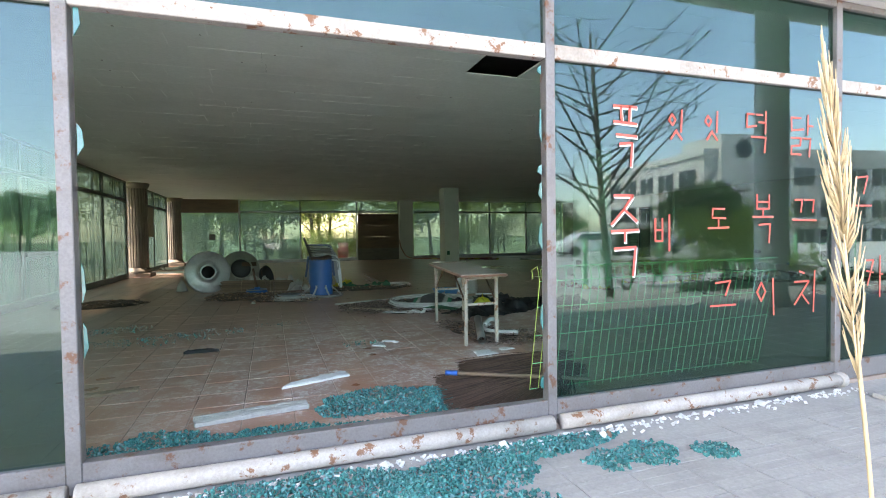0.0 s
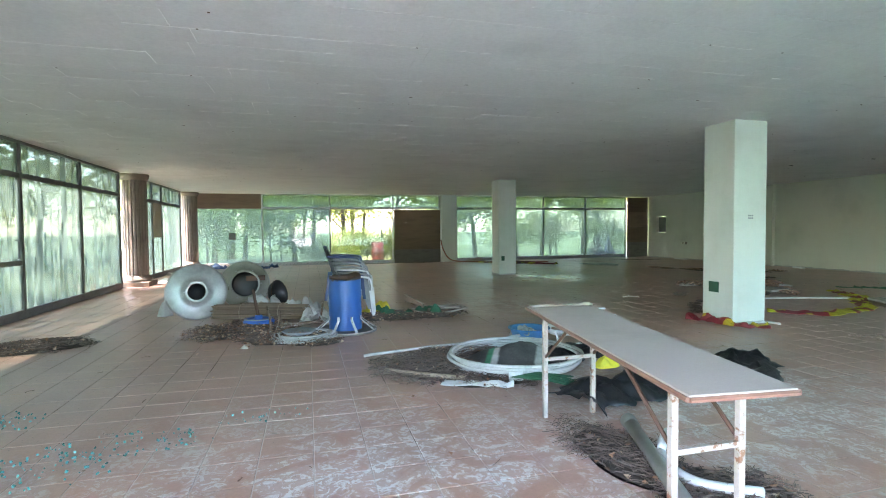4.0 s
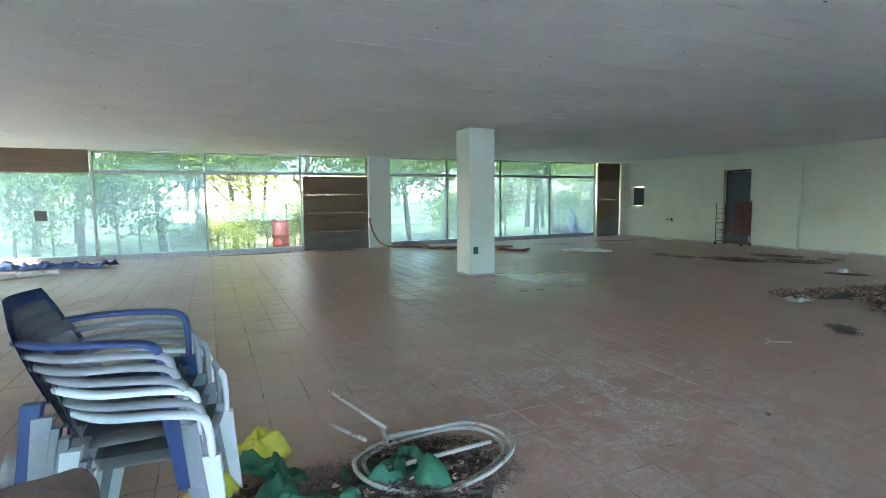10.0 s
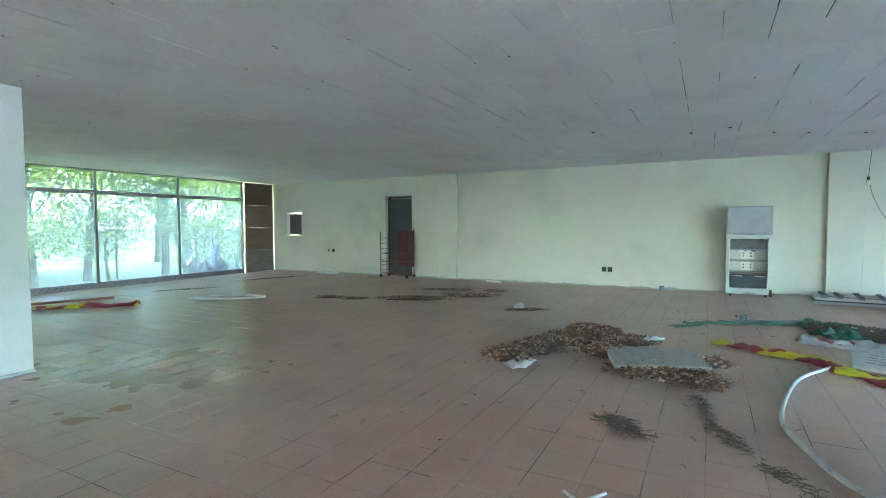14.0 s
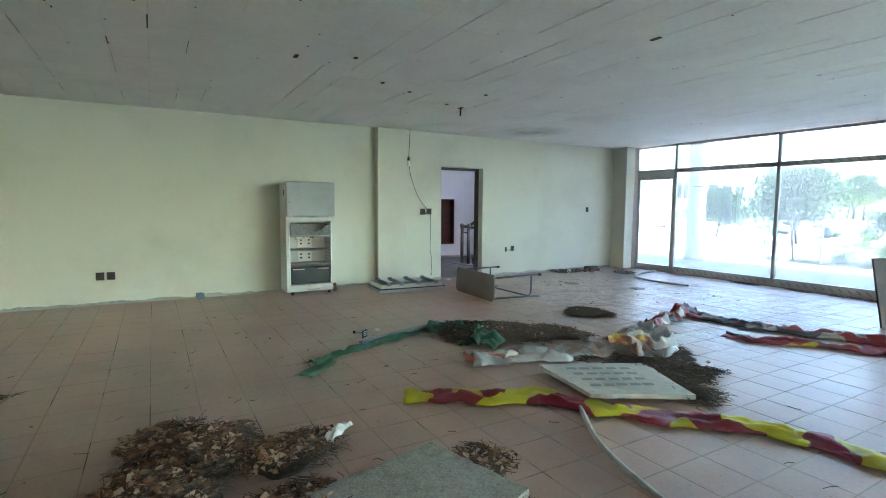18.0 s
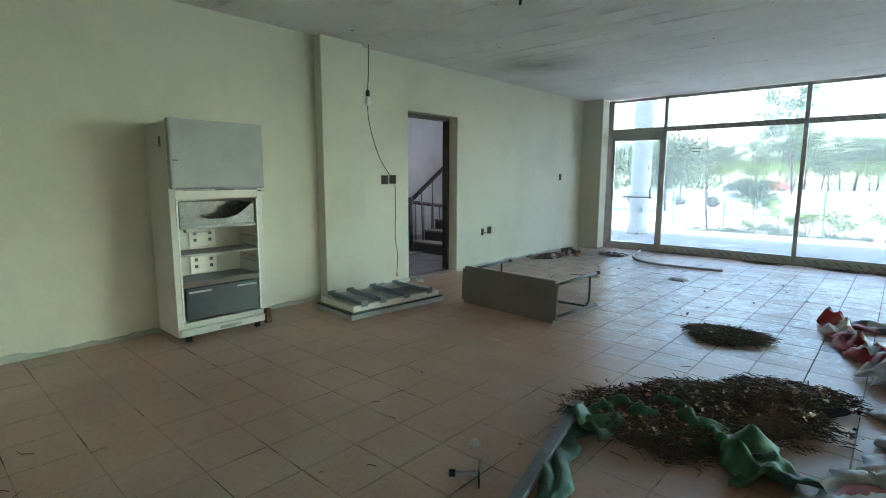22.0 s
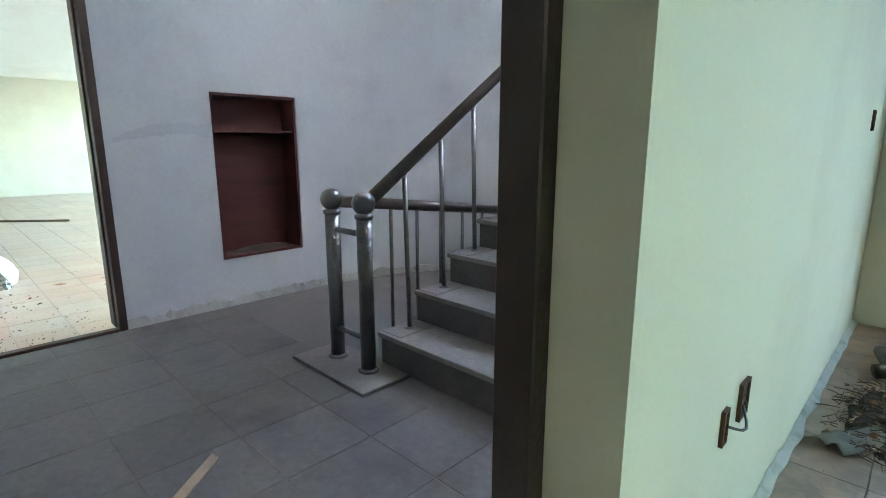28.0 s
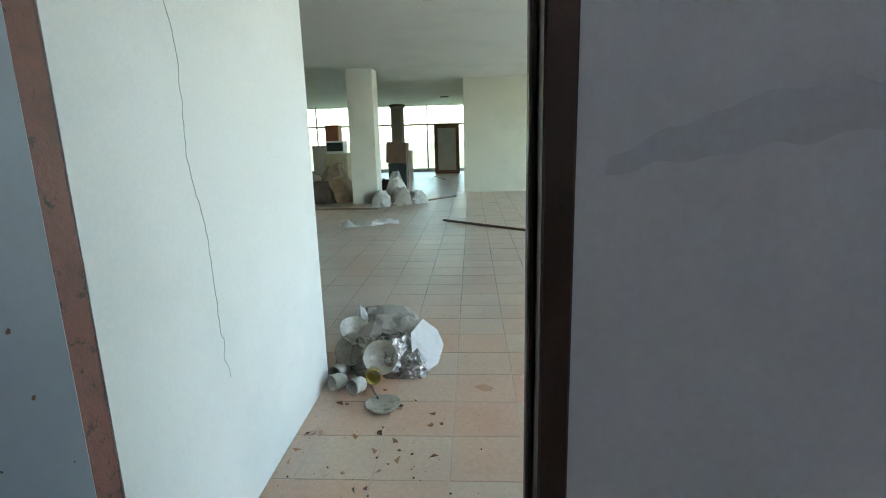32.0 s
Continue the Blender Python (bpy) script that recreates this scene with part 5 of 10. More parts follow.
# ---- plastic chairs ----
def chair_parts(e, mat, shift=0.0):
    """A moulded armchair: seat at 0.42 m, slatted back, arms, four flared legs; the front is +x."""
    b = bmesh.new()
    n = 10
    g = [[b.verts.new((-0.21 + 0.44 * i / n, (-0.22 + 0.44 * j / n) * (0.92 + 0.08 * i / n), 0.41 + 0.02 * i / n - 0.018 * math.sin(math.pi * i / n) * math.sin(math.pi * j / n))) for j in range(n + 1)] for i in range(n + 1)]
    for i in range(n):
        for j in range(n):
            b.faces.new((g[i][j], g[i + 1][j], g[i + 1][j + 1], g[i][j + 1]))
    bmesh.ops.solidify(b, geom=list(b.faces), thickness=0.02)
    lpart("seat", b, mat, e, smooth=True)
    b = bmesh.new()
    rows = []
    for i in range(9):
        f = i / 8
        z, x = 0.42 + 0.40 * f, -0.21 - 0.13 * f
        w = 0.21 + 0.02 * math.sin(math.pi * f) - 0.05 * max(0, f - 0.7) / 0.3
        rows.append([b.verts.new((x - 0.035 * math.cos(math.pi * (j / 10 - 0.5)) + 0.03, -w + 2 * w * j / 10, z)) for j in range(11)])
    for i in range(8):
        for j in range(10):
            if 3 <= i <= 5 and j in (2, 7):
                continue
            b.faces.new((rows[i][j], rows[i + 1][j], rows[i + 1][j + 1], rows[i][j + 1]))
    bmesh.ops.solidify(b, geom=list(b.faces), thickness=0.014)
    lpart("backrest", b, mat, e, smooth=True)
    for s in (-1, 1):
        b = bmesh.new()
        tube(b, smooth_pts([(-0.28, s * 0.22, 0.66), (-0.12, s * 0.27, 0.655), (0.10, s * 0.275, 0.645), (0.21, s * 0.27, 0.62), (0.235, s * 0.262, 0.55), (0.24, s * 0.25, 0.43)], 5), 0.015, 8)
        bmesh.ops.scale(b, vec=(1, 2.3, 1), space=Matrix.Translation((0, -s * 0.26, 0)), verts=b.verts)
        lpart("armrest", b, mat, e, smooth=True)
        for x0, x1 in ((0.235, 0.275), (-0.22, -0.30)):
            b = bmesh.new()
            vs = []
            for z, x, w in ((0.43, x0, 0.034), (0.2, (x0 + x1) / 2, 0.027), (0.0, x1, 0.022)):
                y = s * (0.23 + 0.03 * (0.43 - z))
                vs.append([b.verts.new((x + a * w, y + c * w * 0.6, z)) for a, c in ((-1, -1), (1, -1), (1, 1), (-1, 1))])
            for p, q in zip(vs, vs[1:]):
                for k in range(4):
                    b.faces.new((p[k], p[(k + 1) % 4], q[(k + 1) % 4], q[k]))
            b.faces.new(vs[0][::-1])
            b.faces.new(vs[-1])
            lpart("leg", b, mat, e)


CH = (1.52, 11.72)
# Grey chairs: dusty plastic darkened for the shade of the backlit stack.
cols = ["white_plastic", "grey_plastic", "white_plastic", "grey_plastic", "grey_plastic", "grey_plastic", "navy_plastic"]
for k, c in enumerate(cols):
    w = {"white_plastic": "white", "grey_plastic": "dusty grey", "navy_plastic": "navy blue"}[c]
    e = thing("plastic_chair", pose(CH[0] + 0.03 - 0.024 * k, CH[1] + 0.004 * k, 0.05 * k + 0.001, 0, -1.2 * (k > 3), -8 + 1.5 * (k % 3)),
              f"{w} moulded plastic armchair in a stack on the floor, backlight shade drawn as grey", "chair", "stacked plastic chairs")
    chair_parts(e, M[c])
_f, _u = Vector((-0.33, -0.944, 0.0)), Vector((-0.944, 0.33, 0.0))
_o = Vector((3.75, 8.75, 0.0)) - 0.22 * _f - 0.37 * _u
LYING = Matrix.Translation((0, 0, 0)) @ Matrix(((_f.x, 0, _u.x, _o.x), (_f.y, 0, _u.y, _o.y), (0, 0.78, 0, 0.221), (0, 0, 0, 1))) @ Matrix.Scale(0.88, 4)
lying = thing("plastic_chair", LYING, "white plastic armchair tipped on its side beside the hose coil", "chair")
chair_parts(lying, M["white_plastic"])

# ---- blue drum on a flanged stand ----
DR = pose(1.30, 10.64, 0)
drum = thing("steel_drum", DR, "blue steel drum with a rusted torn rim on a round flange", "drum")
b = bmesh.new()
ns, nz = 48, 22
outer, inner_r = [], []
for side, R in ((0, 0.215), (1, 0.207)):
    rows = []
    for j in range(nz + 1):
        z = 0.03 + 0.71 * j / nz
        ring = []
        for i in range(ns):
            a = 2 * math.pi * i / ns
            rr = R * (1 - 0.035 * (z - 0.1)) + (0.006 if abs(z - 0.5) < 0.02 or abs(z - 0.3) < 0.015 else 0)
            zz = z
            if j == nz:
                zz += 0.02 * noise.noise(Vector((math.cos(a) * 2, math.sin(a) * 2, 1))) - 0.05 * max(0, math.cos(a + 1.9)) ** 4 + 0.03 * max(0, math.cos(a - 0.6)) ** 6
            ring.append(b.verts.new((rr * math.cos(a), rr * math.sin(a), zz)))
        rows.append(ring)
    for ra, rb in zip(rows, rows[1:]):
        for i in range(ns):
            b.faces.new((ra[i], ra[(i + 1) % ns], rb[(i + 1) % ns], rb[i]))
    (outer if side == 0 else inner_r).extend(rows)
for i in range(ns):
    b.faces.new((outer[-1][i], outer[-1][(i + 1) % ns], inner_r[-1][(i + 1) % ns], inner_r[-1][i]))
m, t, p, link = nodes_of("blue_drum_paint")
g = t.nodes.new("ShaderNodeNewGeometry")
sx = t.nodes.new("ShaderNodeSeparateXYZ")
link(g.outputs["Position"], sx.inputs[0])
hgt = mix(t, link, 0.5, ramp(t, link, sx.outputs["Z"], 0.62, 0.76), noise_at(t, link, 9, 5, 0.7))
f = ramp(t, link, hgt, 0.50, 0.56)
c = mix(t, link, f, mix(t, link, noise_at(t, link, 5, 4), (0.009, 0.07, 0.25), (0.02, 0.115, 0.34)), mix(t, link, noise_at(t, link, 25), (0.035, 0.02, 0.015), (0.10, 0.055, 0.04)))
link(c, p.inputs["Base Color"])
link(ramp(t, link, f, 0, 1, 0.38, 0.85), p.inputs["Roughness"])
drum_paint = m
lpart("drum_body", b, drum_paint, drum, smooth=True)
b = bmesh.new()
lathe(b, [(0.203, 0.05), (0.2, 0.4), (0.199, 0.715)], 48, cap=False)
lpart("rusted_lining", b, M["rust"], drum, smooth=True)
b = bmesh.new()
lathe(b, [(0.0, 0.05), (0.2, 0.05), (0.2, 0.065), (0.0, 0.065)], 32, cap=False)
lpart("drum_floor", b, M["rust"], drum)
b = bmesh.new()
lathe(b, [(0.2, 0.012), (0.40, 0.0), (0.418, 0.004), (0.42, 0.03), (0.412, 0.032), (0.405, 0.014), (0.2, 0.026)], 56, cap=False)
lpart("flange", b, plain("dusty_grey_pan", (0.20, 0.185, 0.17), 0.7, fine=30), drum, "dusty grey round pan", smooth=True)
b = bmesh.new()
tube(b, [(0.416 * math.cos(2 * math.pi * k / 56), 0.416 * math.sin(2 * math.pi * k / 56), 0.032) for k in range(56)], 0.006, 6, closed=True)
lpart("pan_rim", b, M["table_leg"], drum, "chipped pale rim", smooth=True)
for k in range(8):
    a = k * math.pi / 4 + 0.3
    c, s = math.cos(a), math.sin(a)
    b = bmesh.new()
    box(b, -0.017, 0.017, -0.0025, 0.0025, 0.0, 0.235, Matrix.Translation((0.40 * c, 0.40 * s, 0.028)) @ Matrix.Rotation(a, 4, "Z") @ Matrix.Rotation(radians(-52), 4, "Y") @ Matrix.Rotation(radians(90), 4, "Z"))
    box(b, -0.017, 0.017, -0.0025, 0.0025, 0.0, 0.05, Matrix.Translation((0.2215 * c, 0.2215 * s, 0.165)) @ Matrix.Rotation(a, 4, "Z") @ Matrix.Rotation(radians(90), 4, "Z"))
    lpart("brace", b, M["peeling_white"], drum, "white painted flat steel brace")

# ---- sheet-metal fan housings ----
def fan_disc(name, m, R, depth, hole, mat, label):
    e = thing(name, m, label, "ventilator")
    b = bmesh.new()
    prof = [(hole, 0.03), (hole + 0.03, 0.045), (hole + 0.035, 0.01), (R * 0.6, -0.01), (R - 0.02, -0.035), (R, -0.045), (R, -depth), (R - 0.012, -depth), (R - 0.014, -0.06), (hole + 0.03, -0.02), (hole, -0.02), (hole, 0.03)]
    lathe(b, prof, 56, cap=False)
    lpart("front_disc", b, mat, e, smooth=True)
    b = bmesh.new()
    lathe(b, [(hole - 0.004, 0.0), (hole - 0.004, -0.3), (0.0, -0.3)], 40, cap=False)
    lpart("throat", b, M["black"], e, smooth=True)
    b = bmesh.new()
    lathe(b, [(R + 0.004, -0.05), (R + 0.012, -0.055), (R + 0.012, -0.075), (R + 0.004, -0.08)], 56, cap=False)
    lpart("rim_band", b, M["galv"], e, smooth=True)
    for k in range(6):
        b = bmesh.new()
        a = k * math.pi / 3
        bmesh.ops.create_uvsphere(b, u_segments=8, v_segments=5, radius=0.012, matrix=Matrix.Translation(((hole + 0.05) * math.cos(a), (hole + 0.05) * math.sin(a), 0.008)))
        lpart("rivet", b, M["galv"], e)
    return e


fan_disc("fan_housing", look((-0.84, 12.22, 0.43), (-0.84 - 1.1, 12.22 + 5, -0.35)), 0.43, 0.26, 0.13, M["galv"], "round galvanised fan housing with a central throat standing on edge")
f2 = fan_disc("fan_housing", look((-0.26, 13.27, 0.42), (-0.26 - 0.9, 13.27 + 5, -0.8)), 0.415, 0.18, 0.22, M["galv_old"], "weathered round fan housing with a torn opening and motor hub")
b = bmesh.new()
lathe(b, [(0.02, 0.02), (0.18, 0.02), (0.22, -0.02), (0.22, -0.16)], 32)
lpart("hub", b, M["dark_tube"], f2, smooth=True)
b = bmesh.new()
box(b, 0.02, 0.34, 0.05, 0.14, 0.012, 0.022)
lpart("bracket", b, M["rust"], f2)
pot = thing("metal_bowl", pose(0.3, 13.22, 0.24, 75, 0, 60), "black steel bowl leaning on the fan housing", "bowl")
b = bmesh.new()
lathe(b, [(0.03, -0.14), (0.13, -0.12), (0.2, -0.05), (0.225, 0.03), (0.235, 0.03), (0.21, -0.06), (0.13, -0.135), (0.03, -0.155)], 32, cap=False)
lpart("shell", b, M["dark_tube"], pot, smooth=True)
b = bmesh.new()
lathe(b, [(0.225, 0.028), (0.24, 0.032), (0.24, 0.02)], 32, cap=False)
lpart("rim", b, M["rust"], pot, smooth=True)

# ---- rolled reed blinds ----
def reed_roll(name, p0, p1, r, seed, label):
    rnd = random.Random(seed)
    P, Q = Vector(p0), Vector(p1)
    e = thing(name, (p0[0], p0[1], 0), label, "reed roll")
    b = bmesh.new()
    d = (Q - P).normalized()
    s = d.cross(Vector((0, 0, 1))).normalized()
    u = s.cross(d)
    for k in range(90):
        a, rr = rnd.uniform(0, 2 * math.pi), r * math.sqrt(rnd.random())
        o = s * rr * math.cos(a) + u * rr * math.sin(a)
        tube(b, [P + o + d * rnd.uniform(-0.04, 0.03), (P + Q) / 2 + o + u * rnd.uniform(-0.004, 0.004), Q + o + d * rnd.uniform(-0.04, 0.05)], 0.008, 5)
    part("reeds", b, M["reed"], e)
    for f in (0.3, 0.72):
        c = P.lerp(Q, f)
        b = bmesh.new()
        tube(b, [c + (s * math.cos(a) + u * math.sin(a)) * (r + 0.008) for a in [2 * math.pi * k / 24 for k in range(24)]], 0.006, 5, closed=True)
        part("tie", b, M["stick"], e)


reed_roll("reed_blind", (-0.55, 12.02, 0.13), (0.78, 11.62, 0.13), 0.115, 4, "rolled reed blind tied with cord on the floor")
reed_roll("reed_blind", (-0.2, 12.3, 0.12), (0.75, 11.98, 0.12), 0.105, 6, "rolled reed blind tied with cord behind another roll")

base = thing("pole_base", (0.13, 11.38, 0), "blue plastic pole base with a rusty stub pole", "stand base")
b = bmesh.new()
lathe(b, [(0.0, 0.0), (0.19, 0.0), (0.215, 0.03), (0.215, 0.07), (0.19, 0.1), (0.16, 0.105), (0.15, 0.09), (0.06, 0.095), (0.05, 0.15), (0.0, 0.15)], 36, cap=False)
lpart("base_shell", b, M["blue_plastic"], base, smooth=True)
b = bmesh.new()
lathe(b, [(0.195, 0.098), (0.205, 0.106), (0.185, 0.116), (0.165, 0.11)], 36, cap=False)
lpart("grey_ring", b, M["grey_plastic"], base, smooth=True)
lpart("stub_pole", line_tube([(0, 0, 0.12), (-0.04, 0.02, 0.30), (-0.07, 0.02, 0.52)], 0.022), M["rust"], base, "flaking rusty stub pole")

solo("white_sheet", ribbon([(0.55, 12.35), (0.85, 12.1), (1.0, 11.75), (0.9, 11.35)], 0.5, 0.26, 21, 12, 50), M["white_cloth"], "crumpled grimy white cloth over the rolls", "cloth", smooth=True)
solo("white_sheet", ribbon([(-0.2, 12.75), (0.25, 12.65), (0.55, 12.45)], 0.36, 0.34, 22, 10, 36), M["white_cloth"], "crumpled off-white cloth by the fan housings", "cloth", smooth=True)
solo("white_sheet", ribbon([(0.62, 12.15), (0.78, 11.85), (0.93, 11.5), (0.86, 11.2)], 0.5, 0.32, 23, 16, 50), M["white_cloth"], "crumpled off-white cloth draped over the rolls by the drum", "cloth", smooth=True)
solo("foam_block", heap(-1.42, 12.75, 0.12, 0.1, 0.3, 5, 0, 0.2), M["white_cloth"], "pale block leaning at the fan housing", "block", smooth=True)

litter("needle_drift", [(-0.05, 10.95, 0.75, 0.75, 20, 0.035), (0.5, 10.35, 0.6, 0.5, 0, 0.03), (0.9, 9.95, 0.35, 0.2, 0, 0.015)], 2600, 1300, 31, "brown pine needles and dead leaves round the hose coil")
for k, (r, tn) in enumerate(((0.42, 1.4), (0.385, 1.3), (0.34, 1.2), (0.30, 1.05))):
    solo("hose_coil", coil(0.75, 10.32, r, tn, 40 + k, 0.014, 0.018 + 0.012 * k, 0.96), M["hose_white"], "coil of dirty white plastic hose on the floor", "hose", "hose coils", smooth=True)
dish = bmesh.new()
lathe(dish, [(0.0, 0.03), (0.15, 0.03), (0.2, 0.06), (0.21, 0.055), (0.16, 0.02), (0.0, 0.015)], 32, Matrix.Translation((0.70, 10.38, 0.03)), cap=False)
solo("dish", dish, M["grey_plastic"], "grey plastic dish inside the hose coil", "dish", smooth=True)
for k, (a, c) in enumerate((((0.2, 10.75, 0.02), (0.95, 11.15, 0.06)), ((0.35, 10.45, 0.03), (0.28, 10.9, 0.33)), ((0.4, 10.4, 0.03), (0.45, 10.85, 0.27)), ((0.05, 11.05, 0.03), (1.0, 11.0, 0.08)), ((0.95, 11.2, 0.03), (1.02, 11.35, 0.32)))):
    solo("stick", line_tube(smooth_pts([a, ((a[0] + c[0]) / 2 + 0.02, (a[1] + c[1]) / 2, (a[2] + c[2]) / 2 + 0.01), c], 4), 0.015, 7), M["flaky_stick"], "flaking rusty rod among the needles", "rod", "sticks in the heap", smooth=True)
for k, (x, y, s) in enumerate(((0.1, 9.92, 0.05), (1.05, 10.12, 0.04), (0.55, 10.6, 0.035), (-0.35, 11.4, 0.04))):
    solo("rubble", heap(x, y, s, s * 0.8, s * 0.9, 60 + k, 0, 0.4, 12, 5), M["foam"], "small pale lump of rubble", "rubble", "rubble lumps")

# litter by the chairs
litter("needle_drift", [(2.15, 11.5, 0.75, 0.42, 10, 0.04), (2.75, 11.55, 0.5, 0.5, 0, 0.035), (1.75, 11.6, 0.4, 0.3, 0, 0.03)], 2300, 700, 33, "pine needles and curled dry leaves by the stacked chairs")
solo("green_rag", ribbon([(1.95, 12.15), (2.1, 11.85), (2.0, 11.6), (2.35, 11.42)], 0.26, 0.16, 25, 10, 44), M["green_cloth"], "crumpled dark green cloth in the litter", "cloth", smooth=True)
solo("green_rag", ribbon([(2.35, 11.72), (2.6, 11.6), (2.75, 11.8), (2.72, 11.4)], 0.26, 0.17, 26, 10, 36), M["green_cloth"], "crumpled dark green cloth in the litter", "cloth", smooth=True)
solo("yellow_bag", heap(1.98, 12.2, 0.2, 0.13, 0.2, 27, 20, 0.8, 36, 12, 8), M["yellow_bag"], "crumpled yellow plastic bag", "bag", smooth=True)
solo("yellow_bag", heap(1.72, 11.85, 0.18, 0.12, 0.16, 28, 20, 0.8, 36, 12, 8), M["yellow_bag"], "crumpled yellow plastic bag under the chairs", "bag", smooth=True)
stool = thing("folding_stool_frame", (2.8, 11.7, 0), "flattened white round stool frame with flaking paint", "stool")
for r, z in ((0.46, 0.06), (0.41, 0.05)):
    b = bmesh.new()
    tube(b, [(0.08 + r * math.cos(2 * math.pi * k / 40), r * 0.72 * math.sin(2 * math.pi * k / 40), z + 0.02 * math.sin(k * 0.4)) for k in range(40)], 0.013, 7, closed=True)
    lpart("hoop", b, M["table_leg"], stool, smooth=True)
for a, c in (((-0.35, 0.75, 0.24), (-0.1, 0.35, 0.1)), ((-0.42, 0.42, 0.16), (-0.25, 0.25, 0.1)), ((-0.1, 0.3, 0.07), (0.45, 0.28, 0.07)), ((-0.25, -0.05, 0.07), (0.42, -0.02, 0.07)), ((-0.12, 0.34, 0.1), (-0.12, 0.25, 0.02))):
    lpart("bar", line_tube([a, c], 0.013), M["table_leg"], stool, smooth=True)

# ---- hose ring with a woven sack ----
litter("needle_drift", [(1.95, 8.55, 0.6, 0.55, 0, 0.035), (2.35, 9.0, 0.55, 0.28, 10, 0.03), (2.3, 7.95, 0.55, 0.25, -10, 0.02), (2.6, 6.3, 0.3, 0.6, 0, 0.02), (2.8, 5.75, 0.45, 0.4, 0, 0.015)], 2900, 160, 35, "brown pine needles round the hose ring")
for k in range(5):
    solo("hose_coil", coil(2.84, 8.5, 0.63 + 0.022 * (k % 3), 1.0 + 0.2 * (k % 2), 70 + k, 0.0165, 0.02 + 0.02 * k, 0.95, 0.05, 0.003), M["hose_white"], "thick off-white hose coiled in a ring", "hose", "ring of hose", smooth=True)
m, t, p, link = nodes_of("striped_woven_sack")
g = t.nodes.new("ShaderNodeNewGeometry")
sx = t.nodes.new("ShaderNodeSeparateXYZ")
mp = t.nodes.new("ShaderNodeMapping")
mp.inputs["Rotation"].default_value = (0, 0, radians(28))
link(g.outputs["Position"], mp.inputs["Vector"])
link(mp.outputs["Vector"], sx.inputs[0])
wv = t.nodes.new("ShaderNodeMath")
wv.operation = "PINGPONG"
wv.inputs[1].default_value = 0.24
link(sx.outputs["X"], wv.inputs[0])
band = ramp(t, link, calc(t, link, "ADD", wv.outputs[0], calc(t, link, "MULTIPLY", calc(t, link, "SUBTRACT", noise_at(t, link, 6, 4), 0.5), 0.06)), 0.168, 0.19)
w2 = t.nodes.new("ShaderNodeMath")
w2.operation = "PINGPONG"
w2.inputs[1].default_value = 0.48
link(sx.outputs["X"], w2.inputs[0])
which = ramp(t, link, w2.outputs[0], 0.23, 0.25)
stripe = mix(t, link, which, (0.03, 0.27, 0.15), (0.50, 0.50, 0.48))
c = mix(t, link, band, mix(t, link, noise_at(t, link, 60, 3), (0.03, 0.03, 0.03), (0.12, 0.115, 0.11)), stripe)
link(mix(t, link, 1.0, c, ramp(t, link, noise_at(t, link, 8, 5), 0.3, 0.7, 0.6, 1.0), "MULTIPLY"), p.inputs["Base Color"])
p.inputs["Roughness"].default_value = 0.7
sack = m
solo("woven_sack", heap(2.85, 8.5, 0.56, 0.52, 0.19, 36, 15, 0.55, 48, 16, 2.5), sack, "dark woven sack with green and white stripes inside the hose ring", "sack", smooth=True)
solo("plastic_pipe", line_tube([(1.38, 9.1, 0.02), (2.1, 9.25, 0.03), (2.95, 9.28, 0.05), (3.3, 9.2, 0.12)], 0.016), M["hose_white"], "long white plastic pipe on the floor", "pipe", smooth=True)
solo("stick", line_tube(smooth_pts([(1.52, 8.45, 0.03), (1.8, 8.2, 0.035), (2.15, 7.98, 0.03)], 5), 0.02), M["stick"], "pale broken stick in the needles", "stick", smooth=True)
solo("rag", ribbon([(1.95, 7.98), (2.3, 7.8), (2.5, 7.72)], 0.16, 0.07, 37, 8, 30), M["white_cloth"], "crumpled pale plastic rag", "cloth", smooth=True)
b = bmesh.new()
rnd = random.Random(4)
for k in range(60):
    a = rnd.uniform(-0.5, 0.5)
    tube(b, [(2.48, 7.74, 0.08), (2.75 + rnd.uniform(-.03, .03), 7.66 + a * 0.2, 0.07 + rnd.random() * 0.03), (3.05 + rnd.uniform(-.06, .06), 7.62 + a * 0.4, 0.02)], 0.003, 4)
solo("broom_head", b, M["green_tape"], "green plastic bristles of a broom head", "broom")
tin = bmesh.new()
lathe(tin, [(0.04, 0), (0.04, 0.12)], 16, pose(2.52, 7.86, 0.05, 85, 0, 60))
solo("tin", tin, M["board_white"], "small white printed tin on its side", "tin", smooth=True)

tub = thing("plastic_basin", (3.38, 9.33, 0), "blue plastic basin filled with grey jars", "basin")
b = bmesh.new()
lathe(b, [(0.0, 0.0), (0.17, 0.0), (0.225, 0.15), (0.25, 0.157), (0.25, 0.167), (0.215, 0.162), (0.165, 0.012), (0.0, 0.012)], 36, cap=False)
lpart("shell", b, M["basin"], tub, smooth=True)
rnd = random.Random(8)
for k in range(9):
    a = k * 0.7
    b = bmesh.new()
    lathe(b, [(0.034, 0), (0.036, 0.01), (0.036, 0.09), (0.03, 0.1), (0.03, 0.092), (0.0, 0.02)], 14, pose(3.38 + 0.13 * math.cos(a * 1.9) * (k % 3) / 2, 9.33 + 0.13 * math.sin(a * 1.9) * (k % 3) / 2, 0.06 + 0.05 * (k > 5), rnd.uniform(-80, 80), rnd.uniform(-60, 60), rnd.uniform(0, 360)), cap=False)
    solo("jar", b, M["cup"], "dusty pale jar lying in the basin", "jar", "jars in the basin", smooth=True)

